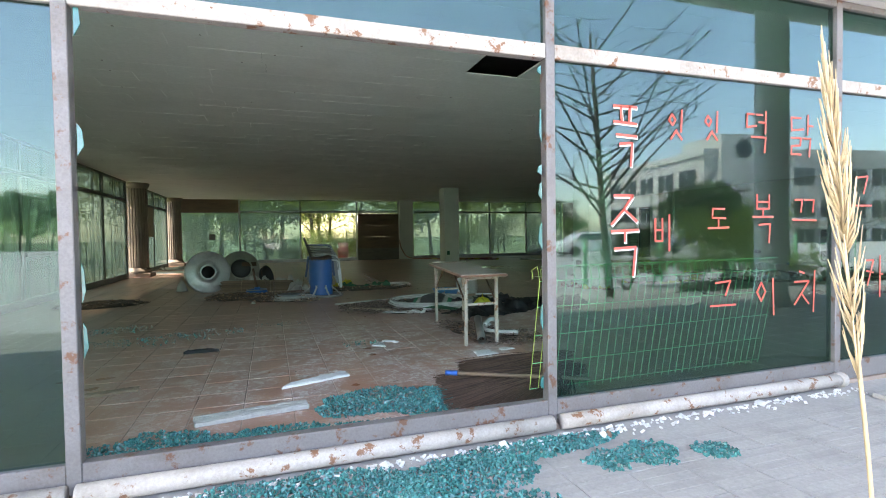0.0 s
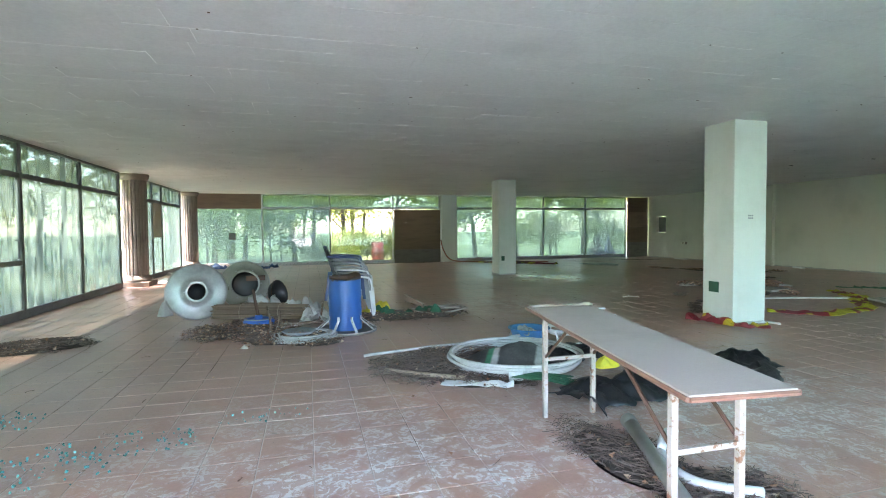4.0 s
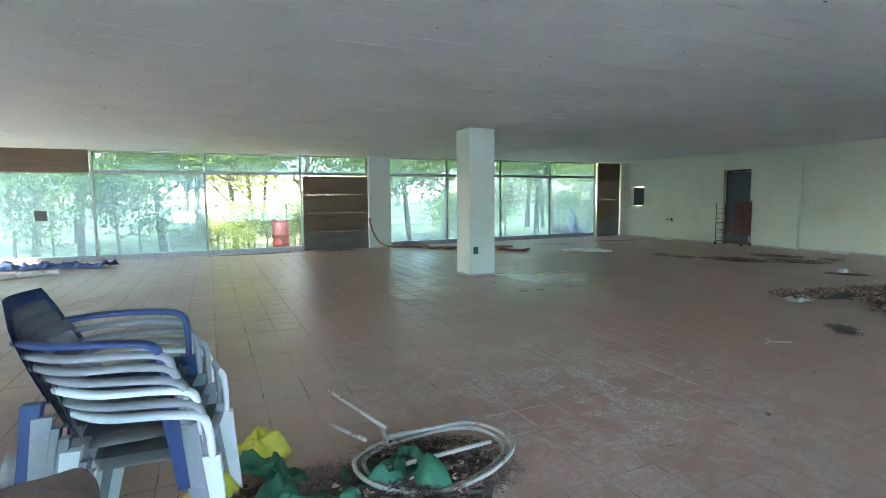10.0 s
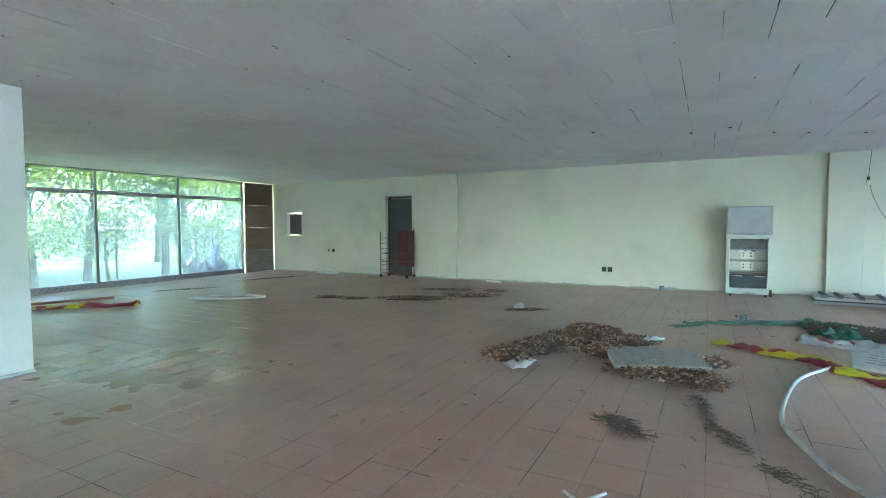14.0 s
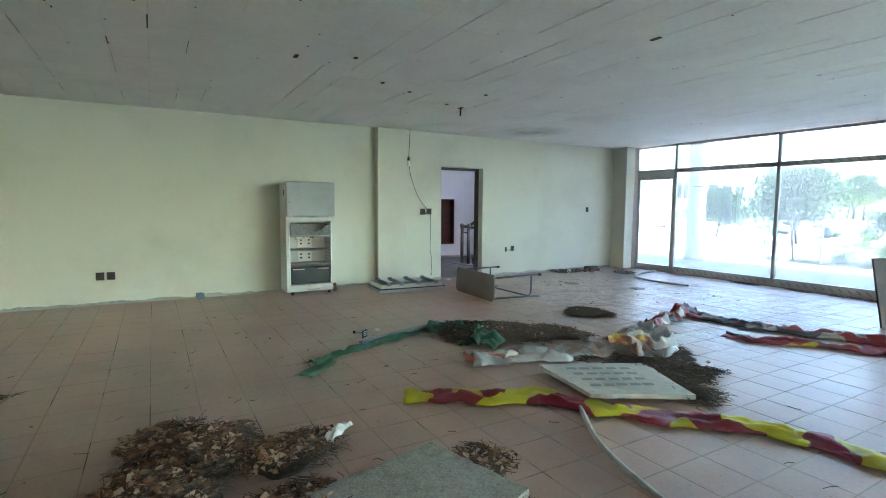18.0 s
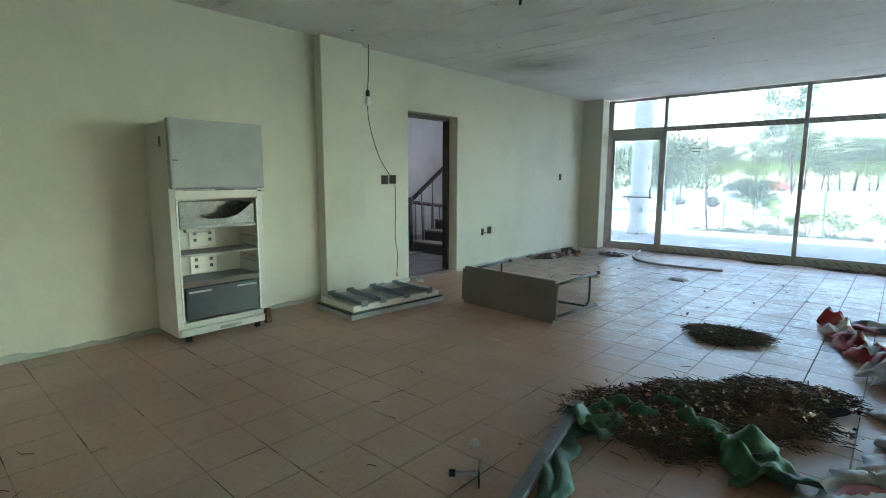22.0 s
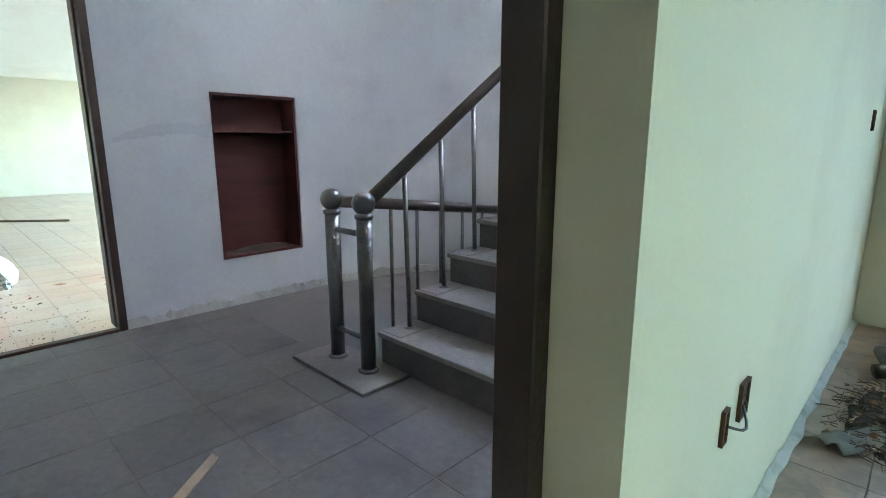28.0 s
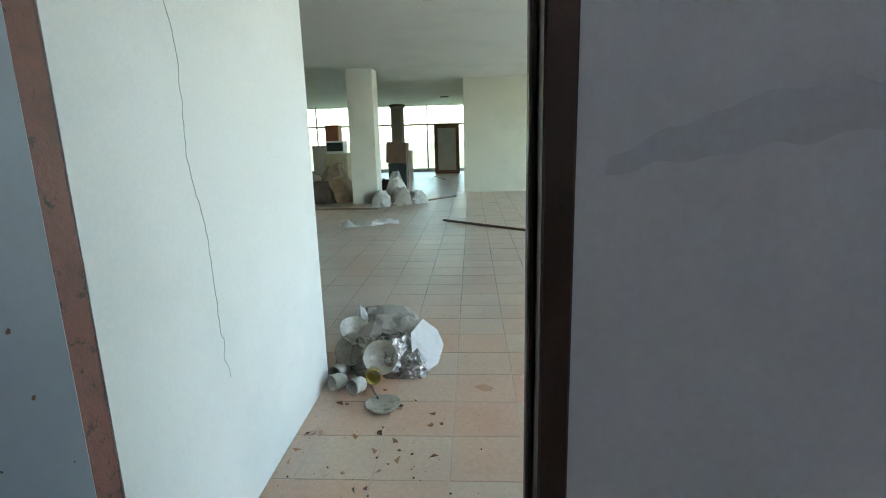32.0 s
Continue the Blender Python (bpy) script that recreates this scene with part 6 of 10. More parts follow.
# ---- folding table ----
TZ = 0.745
tbl = thing("folding_table", (2.75, 6.8, 0), "long folding table with a dusty beige top and rusty legs", "table")
TC = [(2.13, 5.24), (2.58, 5.20), (2.97, 7.30), (2.46, 7.35)]
b = bmesh.new()
vs = [b.verts.new((x, y, z)) for z in (TZ - 0.03, TZ) for x, y in TC]
for q in ((3, 2, 1, 0), (4, 5, 6, 7), (0, 1, 5, 4), (1, 2, 6, 5), (2, 3, 7, 6), (3, 0, 4, 7)):
    b.faces.new([vs[k] for k in q])
bevel(b, 0.006, 2)
part("table_top", b, M["table_top"], tbl)
b = bmesh.new()
for p, q in ((0, 1), (1, 2), (2, 3), (3, 0)):
    A, B = Vector((*TC[p], 0)), Vector((*TC[q], 0))
    n = (B - A).cross(Vector((0, 0, 1))).normalized() * 0.004
    tube(b, [A + n + Vector((0, 0, TZ - 0.016)), B + n + Vector((0, 0, TZ - 0.016))], 0.011, 6)
part("edge_band", b, M["table_edge"], tbl)
for ya, yb, xa, xb in ((5.48, 5.3, 2.26, 2.6), (7.0, 7.2, 2.44, 2.82)):
    legs = [(xa, ya), (xb, ya)]
    for x, y in legs:
        q = bmesh.new()
        box(q, x - 0.016, x + 0.016, y - 0.016, y + 0.016, 0.0, TZ - 0.03)
        bevel(q, 0.003, 1)
        part("leg", q, M["table_leg"], tbl)
    for z in (0.42, TZ - 0.06):
        q = bmesh.new()
        box(q, xa, xb, ya - 0.01, ya + 0.01, z - 0.012, z + 0.012)
        part("cross_bar", q, M["table_leg"], tbl)
    s = 1 if ya < 6.5 else -1
    for x, y in legs:
        part("stay", line_tube([(x, y, 0.43), (x + 0.02 * s, y + 0.38 * s, TZ - 0.035)], 0.010, 6), M["rust"], tbl)
solo("paper_roll", ribbon([(2.47, 7.30), (2.7, 7.29), (2.95, 7.26)], 0.09, 0.03, 39, 5, 24, TZ + 0.006), M["paper"], "torn strip of yellowed paper on the table end", "paper", smooth=True)

solo("black_sheet", ribbon([(2.75, 7.15), (3.3, 7.35), (3.9, 7.5), (4.6, 7.55), (5.1, 7.68)], 0.75, 0.2, 41, 14, 70), M["black_tarp"], "heap of black plastic sheet under the table", "plastic sheet", smooth=True)
solo("black_sheet", ribbon([(3.3, 8.3), (3.5, 8.75), (4.0, 8.4), (4.6, 8.0)], 0.5, 0.15, 42, 12, 50), M["black_tarp"], "crumpled black plastic sheet by the chair", "plastic sheet", smooth=True)
solo("yellow_bag", heap(3.42, 7.75, 0.14, 0.09, 0.15, 43, 20, 0.8, 30, 10, 9), M["yellow_bag"], "crumpled yellow packet on the black sheet", "bag", smooth=True, at=pose(0, 0, 0.1))
pv = thing("drain_pipe", (2.9, 6.6, 0), "grey plastic drain pipe with an elbow", "pipe")
b = bmesh.new()
lathe(b, [(0.043, 0), (0.043, 1.25), (0.036, 1.25), (0.036, 0)], 20, look((2.42, 5.45, 0.05), (3.05, 7.1, 0.055)) @ pose(0, 0, 0, 180, 0, 0), cap=False)
part("tube", b, M["pvc"], pv, smooth=True)
b = bmesh.new()
lathe(b, [(0.05, 1.2), (0.052, 1.3), (0.044, 1.3), (0.042, 1.2)], 20, look((2.42, 5.45, 0.05), (3.05, 7.1, 0.055)) @ pose(0, 0, 0, 180, 0, 0), cap=False)
part("socket", b, M["pvc"], pv, smooth=True)
solo("pipe_bend", line_tube(smooth_pts([(2.9, 6.35, 0.04), (2.72, 6.1, 0.05), (2.72, 5.85, 0.05), (2.95, 5.68, 0.05)], 6), 0.026, 10), M["pvc"], "bent grey plastic pipe under the table", "pipe", smooth=True)
solo("pipe_bend", line_tube(smooth_pts([(2.78, 6.2, 0.07), (2.9, 6.32, 0.1), (3.05, 6.42, 0.06)], 5), 0.024, 10), M["board_white"], "short white pipe piece", "pipe", smooth=True)

# ---- middle of the hall: banners, litter, foam boards ----
litter("leaf_drift", [(9.55, 13.72, 0.36, 0.32, 20, 0.05), (10.05, 13.55, 0.45, 0.3, 10, 0.06), (10.55, 13.3, 0.42, 0.34, -20, 0.10), (10.98, 13.05, 0.36, 0.3, -30, 0.10), (11.2, 13.3, 0.36, 0.24, -20, 0.06), (10.75, 12.65, 0.34, 0.24, -60, 0.06), (10.15, 12.75, 0.3, 0.35, 0, 0.05), (9.6, 12.3, 0.34, 0.42, 10, 0.04), (9.5, 11.85, 0.3, 0.24, 20, 0.03), (10.15, 11.75, 0.2, 0.2, 0, 0.02)], 4200, 5600, 51, "heap of dead leaves, needles and shells on the tiles", 0.04)
slab_board("foam_board", [(10.18, 12.83), (10.39, 11.94), (9.74, 11.76), (9.41, 12.6)], 0.045, 0.045, M["foam_grit"], "dirty pale insulation board lying on the leaf heap", 3)
solo("rag", ribbon([(9.12, 13.62), (9.28, 13.5), (9.45, 13.5)], 0.26, 0.08, 52, 8, 24), M["white_cloth"], "crumpled pinkish rag on the leaf heap", "cloth", smooth=True)
solo("rag", ribbon([(10.7, 12.45), (10.8, 12.35), (10.88, 12.28)], 0.09, 0.05, 53, 8, 20, 0.07), M["white_cloth"], "pale scrap of plastic on the leaf heap", "cloth", smooth=True)
STREAK = [(9.0, 11.88), (8.4, 11.77), (7.88, 11.53), (7.53, 11.26), (7.27, 11.1), (7.15, 10.88), (6.93, 10.6), (6.75, 10.35)]
litter("needle_streak", [((a[0] + b[0]) / 2, (a[1] + b[1]) / 2, 0.62 * math.dist(a, b), 0.05 + 0.014 * k, math.degrees(math.atan2(b[1] - a[1], b[0] - a[0])), 0.006) for k, (a, b) in enumerate(zip(STREAK, STREAK[1:]))], 1500, 10, 54, "thin streak of pine needles across the tiles", 0.012, mound=False)
solo("white_hose", line_tube(smooth_pts([(10.47, 10.7, 0.03), (10.0, 11.0, 0.025), (9.48, 11.17, 0.02), (8.67, 11.31, 0.02), (8.18, 11.24, 0.02), (7.68, 11.06, 0.02), (7.2, 10.6, 0.02), (6.95, 10.0, 0.02), (7.05, 9.2, 0.02)], 8), 0.017, 8), M["hose_white"], "white plastic hose curving over the tiles", "hose", smooth=True)
hang = bmesh.new()
for a, c in (((6.97, 12.48), (6.9, 12.38)), ((6.9, 12.38), (7.05, 12.27)), ((6.9, 12.38), (6.76, 12.36))):
    tube(hang, [(*a, 0.014), (*c, 0.014)], 0.008, 6)
solo("clothes_hanger", hang, M["board_white"], "small white plastic hanger on the floor", "hanger", smooth=True)
solo("banner", ribbon([(11.24, 11.70), (10.97, 11.20), (10.76, 10.82), (10.5, 10.62), (10.16, 10.38), (9.8, 10.02), (9.42, 9.8), (9.02, 9.75), (8.4, 9.6), (7.85, 10.15)], 0.33, 0.075, 55, 12, 140), M["banner"], "twisted red and yellow vinyl banner on the floor", "banner", smooth=True)
solo("banner", ribbon([(6.15, 9.95), (6.3, 9.75), (6.33, 9.4), (6.42, 9.15), (6.7, 9.05)], 0.15, 0.13, 56, 10, 60), M["banner_red"], "red banner with yellow letters crumpled at the column foot", "banner", smooth=True)
litter("needle_drift", [(12.5, 9.98, 0.85, 0.46, 42, 0.07), (12.2, 9.5, 0.5, 0.35, 50, 0.05), (12.6, 10.3, 0.45, 0.3, 20, 0.05)], 3400, 700, 58, "heap of needles and dead leaves under green cloth")
litter("needle_drift", [(10.75, 9.5, 0.42, 0.58, -50, 0.04), (10.35, 9.75, 0.32, 0.26, 0, 0.02), (11.0, 9.0, 0.3, 0.3, 0, 0.03)], 2800, 60, 59, "dark pine needles round the foam board")
slab_board("foam_board", [(11.25, 10.41), (10.84, 9.56), (10.14, 9.87), (10.53, 10.53)], 0.03, 0.04, M["foam"], "dirty white insulation board with faded print", 4)
printed = thing("printed_lettering", (10.66, 10.1, 0.07), "faded grey print bars on the foam board", "print")
for r in range(4):
    for k in range(5):
        f, g2 = 0.2 + 0.17 * r, 0.22 + 0.12 * k
        A = Vector((11.27, 10.41, 0)).lerp(Vector((10.79, 9.54, 0)), g2)
        B = Vector((10.48, 10.6, 0)).lerp(Vector((10.14, 9.87, 0)), g2)
        c = A.lerp(B, f)
        q = bmesh.new()
        box(q, -0.04, 0.04, -0.022, 0.022, 0, 0.002, pose(c.x, c.y, 0.0735, 0, 0, 62))
        part("print_bar", q, M["faded_print"], printed)
solo("green_strip", ribbon([(12.05, 12.25), (12.3, 11.98), (12.45, 11.9)], 0.2, 0.03, 60, 6, 12), M["green_tape"], "folded end of a green cloth strip", "cloth", smooth=True)
solo("green_strip", ribbon([(12.35, 12.1), (12.62, 11.6), (12.78, 11.1), (12.95, 10.7), (12.8, 10.3), (12.35, 10.4)], 0.17, 0.07, 61, 8, 80), M["green_tape"], "long green cloth strip trailing over the tiles", "cloth", smooth=True)
solo("green_cloth", ribbon([(12.95, 10.6), (12.7, 10.15), (12.3, 10.2), (12.05, 10.55)], 0.42, 0.17, 62, 16, 70), M["green_tape"], "crumpled green cloth over the litter heap", "cloth", smooth=True)
q = bmesh.new()
L = math.dist((12.81, 11.46), (13.04, 10.40))
box(q, 0, L, -0.03, 0.03, 0, 0.03, pose(12.81, 11.46, 0.003, 0, -2.5, math.degrees(math.atan2(10.40 - 11.46, 13.04 - 12.81))))
bevel(q, 0.003, 1)
solo("metal_batten", q, plain("blue_grey_metal", (0.17, 0.19, 0.215), 0.45, 0.4, dark=0.6), "scuffed blue-grey metal batten beside the green cloth", "batten")
foot = thing("chair_glide", pose(13.05, 11.33, 0.0, 0, 0, 35), "dark plastic footplate on a short metal tube", "fitting")
q = bmesh.new()
box(q, -0.012, -0.004, -0.05, 0.05, 0.0, 0.085)
bevel(q, 0.003, 1)
plate = lpart("plate", q, M["smoked"], foot)
for z in (0.02, 0.04, 0.06):
    q = bmesh.new()
    box(q, -0.014, -0.0125, -0.032, 0.032, z, z + 0.009)
    lpart("slot", q, M["grey_plastic"], plate)
lpart("tube", line_tube([(0, 0, 0.045), (0.1, 0.02, 0.05)], 0.011, 8), M["grey_plastic"], foot, smooth=True)
lpart("tip", line_tube([(0.1, 0.02, 0.05), (0.125, 0.025, 0.052)], 0.016, 8), M["black"], foot, smooth=True)
solo("white_scrap", crumple(13.26, 11.09, 0.03, 0.025, 0.03, 77, 0), M["white_cloth"], "tiny crumpled white scrap", "paper")
solo("printed_banner", ribbon([(11.85, 10.75), (11.62, 10.25), (11.55, 9.75), (11.55, 9.3), (11.3, 9.0)], 0.55, 0.13, 63, 18, 70), M["banner_white"], "crumpled white printed vinyl banner", "banner", smooth=True)
solo("red_printed_end", ribbon([(11.86, 10.80), (11.72, 10.5), (11.66, 10.28)], 0.34, 0.05, 163, 8, 24, 0.03), plain("faded_red_print", (0.42, 0.085, 0.06), 0.5), "folded end of a banner in faded red print", "banner", smooth=True)
solo("orange_printed_fold", ribbon([(11.42, 9.42), (11.33, 9.2), (11.3, 8.98)], 0.26, 0.12, 164, 8, 24, 0.10), pattern("orange_print", (0.55, 0.30, 0.05), (0.50, 0.47, 0.45), 7.0, 0.50, 0.53, third=(0.42, 0.12, 0.04)), "fold of a white banner with an orange print", "banner", smooth=True)
solo("printed_banner", ribbon([(11.2, 9.35), (11.15, 9.1), (11.45, 8.8), (11.7, 8.4)], 0.65, 0.26, 64, 18, 60), M["banner_white"], "bunched white printed banner with orange patches", "banner", smooth=True)
solo("red_banner", ribbon([(11.7, 8.45), (11.95, 7.95), (12.1, 7.4), (12.1, 6.95)], 0.3, 0.2, 65, 12, 50), M["cloth_red"], "bunched dark red banner", "banner", smooth=True)
solo("red_banner", ribbon([(12.1, 7.2), (11.6, 7.1), (11.1, 7.0), (10.5, 6.7), (9.9, 6.6), (9.2, 6.3)], 0.42, 0.12, 66, 12, 80), M["cloth_red"], "long dark banner in red, black and white", "banner", smooth=True)
solo("red_banner", ribbon([(11.2, 7.75), (10.9, 7.7), (10.4, 7.3), (9.95, 7.05), (9.3, 6.9)], 0.25, 0.09, 67, 10, 60), M["banner_red"], "red banner strip with pale letters", "banner", smooth=True)
litter("needle_nest", [(12.77, 8.25, 0.34, 0.26, 10, 0.035)], 1300, 10, 68, "small nest of pine needles on the tiles")
litter("needle_nest", [(9.6, 12.0, 0.2, 0.16, 0, 0.015), (8.1, 12.35, 0.25, 0.12, 40, 0.012)], 260, 6, 69, "thin patch of pine needles on the tiles", 0.01)
litter("leaf_drift", [(12.3, 18.0, 0.3, 0.12, -60, 0.01), (12.75, 16.9, 0.75, 0.22, -70, 0.04), (13.6, 16.1, 0.7, 0.2, -60, 0.03), (14.3, 17.0, 0.7, 0.1, -70, 0.015), (14.6, 15.9, 0.3, 0.12, -70, 0.015), (12.2, 18.6, 0.35, 0.12, -60, 0.015)], 900, 600, 71, "drift of dead leaves and needles on the tiles")
solo("blue_rag", ribbon([(13.55, 16.75), (13.7, 16.45), (13.75, 16.2)], 0.16, 0.07, 72, 8, 24), plain("pale_blue_cloth", (0.20, 0.36, 0.42), 0.7), "pale blue rag on the leaf drift", "cloth", smooth=True)
solo("white_rag", crumple(12.65, 14.7, 0.10, 0.08, 0.11, 73, 0), M["white_cloth"], "crumpled white paper ball with leaves", "paper")
litter("needle_nest", [(12.55, 14.55, 0.3, 0.14, -60, 0.012)], 220, 20, 74, "needles round a paper ball", 0.01)
for k, (x, y, w, d, h, a) in enumerate(((16.2, 16.6, 0.4, 0.12, 0.05, 80), (16.25, 22.0, 0.75, 0.12, 0.05, 88))):
    q = bmesh.new()
    box(q, -w / 2, w / 2, -d / 2, d / 2, 0, h, pose(x, y, 0.001, 0, 0, a))
    bevel(q, 0.008)
    solo("foam_piece", q, M["board_white"], "white foam offcut lying by the wall", "offcut", "foam offcuts")
q = bmesh.new()
box(q, -0.06, 0.06, -0.04, 0.04, 0, 0.09, pose(16.35, 12.7, 0.001, 0, 0, 20))
bevel(q, 0.01)
solo("plastic_carton", q, plain("blue_grey_carton", (0.10, 0.16, 0.22), 0.6), "small blue-grey carton by the skirting", "carton")
# scattered crumbs and twigs over the open floor
litter("floor_twigs", [(9.5, 13.5, 2.6, 2.0, 0, 0.0), (12.5, 12.5, 2.0, 2.0, 0, 0.0), (13.5, 7.5, 2.0, 3.0, 0, 0.0), (4.5, 11.0, 2.5, 2.5, 0, 0.0), (0.5, 8.0, 2.5, 3.0, 0, 0.0)], 110, 60, 75, "stray pine needles and crumbs over the tiles", 0.002, mound=False)

pot = thing("grey_pot", pose(6.5, 6.86, 0.12, 0, 86, 20), "dusty grey clay pot lying on its side", "pot")
q = bmesh.new()
lathe(q, [(0.0, -0.16), (0.09, -0.16), (0.115, -0.12), (0.12, 0.05), (0.105, 0.12), (0.118, 0.15), (0.108, 0.15), (0.095, 0.12), (0.105, 0.04), (0.0, -0.13)], 28, cap=False)
lpart("pot_body", q, plain("dusty_clay", (0.26, 0.24, 0.22), 0.8), pot, smooth=True)
litter("needle_streak", [(7.6, 8.0, 0.5, 0.12, 130, 0.006), (7.85, 7.5, 0.4, 0.14, 100, 0.006), (6.9, 7.2, 0.5, 0.1, 60, 0.004)], 700, 20, 57, "dark smear of needles on the tiles", 0.01, mound=False)

# ---- refrigerator ----
fr = thing("refrigerator", pose(15.97, 11.10, 0.0), "old white refrigerator with its lower door missing", "refrigerator")
def fbox(nm, mat, x0, x1, y0, y1, z0, z1, bev=0.004, lab="", parent=None):
    q = bmesh.new()
    box(q, x0, x1, y0, y1, z0, z1)
    if bev:
        bevel(q, bev, 2)
    return lpart(nm, q, mat, parent or fr, lab)
W2 = 0.385
fbox("side_panel", M["fridge_white"], 0.03, 0.45, -W2, -W2 + 0.045, 0.05, 1.77)
fbox("side_panel", M["fridge_white"], 0.03, 0.45, W2 - 0.045, W2, 0.05, 1.77)
fbox("back_panel", M["fridge_white"], 0.40, 0.45, -W2 + 0.045, W2 - 0.045, 0.05, 1.77)
fbox("top_panel", M["fridge_white"], 0.03, 0.40, -W2 + 0.045, W2 - 0.045, 1.72, 1.77)
fbox("divider", M["fridge_white"], 0.03, 0.40, -W2 + 0.045, W2 - 0.045, 1.17, 1.24)
fbox("bottom_panel", M["fridge_white"], 0.03, 0.40, -W2 + 0.045, W2 - 0.045, 0.05, 0.16)
fbox("plinth_grille", M["fridge_white"], 0.0, 0.03, -W2 + 0.01, W2 - 0.01, 0.055, 0.115)
fbox("plinth_slot", M["grey_plastic"], -0.004, 0.004, -0.13, 0.05, 0.075, 0.09, 0.0)
fbox("freezer_door", M["fridge_grey"], -0.035, 0.028, -W2, W2, 1.25, 1.795, 0.018, "silver-grey freezer door")
fbox("handle_strip", M["grey_plastic"], -0.038, -0.02, -W2 + 0.1, W2 - 0.1, 1.238, 1.249, 0.003)
fbox("grip", M["smoked"], -0.042, -0.03, -0.10, 0.05, 1.2385, 1.2485, 0.002)
fbox("hinge", M["galv"], -0.03, 0.03, -W2 - 0.008, -W2 + 0.03, 1.225, 1.237, 0.002)
fbox("hinge", M["rust"], -0.03, 0.03, -W2 - 0.012, -W2 + 0.03, 0.1, 0.16, 0.004)
for y in (-W2 + 0.052, W2 - 0.052):
    fbox("gasket", M["white_plastic"], 0.022, 0.03, y - 0.006, y + 0.006, 0.17, 1.16, 0.0)
M["chill_plastic"] = plain("dusty_smoked_plastic", (0.11, 0.125, 0.13), 0.25, dark=0.6)
drawer = fbox("upper_drawer", M["chill_plastic"], 0.30, 0.34, -0.315, 0.315, 0.95, 1.14, 0.008, "smoked plastic drawer with a broken front")
fbox("drawer_floor", M["chill_plastic"], 0.05, 0.299, -0.315, 0.315, 0.935, 0.948, 0.003, parent=drawer)
for sgn in (-1, 1):
    fbox("drawer_side", M["chill_plastic"], 0.05, 0.299, sgn * 0.31 - 0.005, sgn * 0.31 + 0.005, 0.949, 1.13, 0.002, parent=drawer)
q = bmesh.new()
front = [(-0.312, 0.95), (0.312, 0.95), (0.312, 1.12), (0.26, 1.10), (0.18, 1.03), (0.08, 1.0), (-0.06, 1.0), (-0.17, 1.03), (-0.25, 1.09), (-0.312, 1.13)]
q.faces.new([q.verts.new((0.040, y, z)) for y, z in front])
r = bmesh.ops.extrude_face_region(q, geom=list(q.faces))
for v in r["geom"]:
    if isinstance(v, bmesh.types.BMVert):
        v.co.x += 0.006
lpart("drawer_front", q, M["chill_plastic"], drawer, "cracked smoked front")
fbox("drawer_lip", M["grey_plastic"], 0.022, 0.036, -0.315, 0.315, 0.925, 0.95, 0.002)
for z, d in ((0.70, 0.05), (0.475, 0.04)):
    fbox("shelf", M["grey_plastic"], d, 0.38, -0.33, 0.33, z, z + 0.018, 0.006)
fbox("shelf_edge", plain("brown_shelf_edge", (0.10, 0.075, 0.06), 0.6), 0.02, 0.039, -0.325, 0.325, 0.452, 0.488, 0.004)
crisp = fbox("crisper", M["smoked"], 0.02, 0.36, -0.315, 0.315, 0.175, 0.445, 0.012, "dark smoked crisper drawer")
for sgn in (-1, 1):
    fbox("crisper_grip", M["board_white"], 0.008, 0.0195, 0.20 * sgn - 0.09, 0.20 * sgn + 0.09, 0.405, 0.418, 0.002, parent=crisp)
for z in (0.60, 0.65, 0.735, 0.83):
    for sgn in (-1, 1):
        fbox("shelf_runner", M["fridge_white"], 0.06, 0.36, sgn * 0.334 - 0.006, sgn * 0.334 + 0.006, z, z + 0.016, 0.003)
        # Thin grey strip draws the shadow below each runner.
        fbox("runner_shade", M["grey_plastic"], 0.09, 0.33, sgn * 0.337 - 0.0015, sgn * 0.337 + 0.0015, z - 0.012, z - 0.002, 0.0)
M["duct_white"] = plain("white_duct", (0.70, 0.69, 0.65), 0.4, dark=0.9)
for z0, z1 in ((0.50, 0.665), (0.735, 0.90)):
    duct = fbox("duct_cover", M["duct_white"], 0.382, 0.3995, -0.11, 0.12, z0, z1, 0.006)
    for y in (-0.06, 0.07):
        for z in (z0 + 0.045, z0 + 0.105):
            fbox("vent_hole", M["smoked"], 0.379, 0.3815, y - 0.014, y + 0.014, z, z + 0.028, 0.0, parent=duct)
house = fbox("lamp_housing", M["duct_white"], 0.33, 0.399, -0.06, 0.16, 0.865, 0.93, 0.012)
fbox("thermostat_dial", M["grey_plastic"], 0.322, 0.3295, 0.02, 0.06, 0.89, 0.912, 0.004, parent=house)
fbox("lamp_slot", M["smoked"], 0.326, 0.3295, -0.14, -0.065, 0.89, 0.915, 0.002)
fbox("plinth_pull", M["grey_plastic"], -0.006, -0.0005, -0.08, 0.06, 0.066, 0.084, 0.002)
fbox("hinge_foot", M["rust"], -0.035, 0.02, -W2 - 0.015, -W2 + 0.035, 0.03, 0.098, 0.006)
fbox("side_mark", M["rust"], 0.12, 0.16, W2 + 0.0005, W2 + 0.003, 1.58, 1.66, 0.0)
fbox("chip", M["rust"], -0.0365, -0.0345, W2 - 0.06, W2 - 0.02, 1.47, 1.478, 0.0)
for y in (-0.3, 0.3):
    for x in (0.05, 0.4):
        fbox("foot", M["smoked"], x - 0.02, x + 0.02, y - 0.02, y + 0.02, 0.0, 0.052, 0.004)

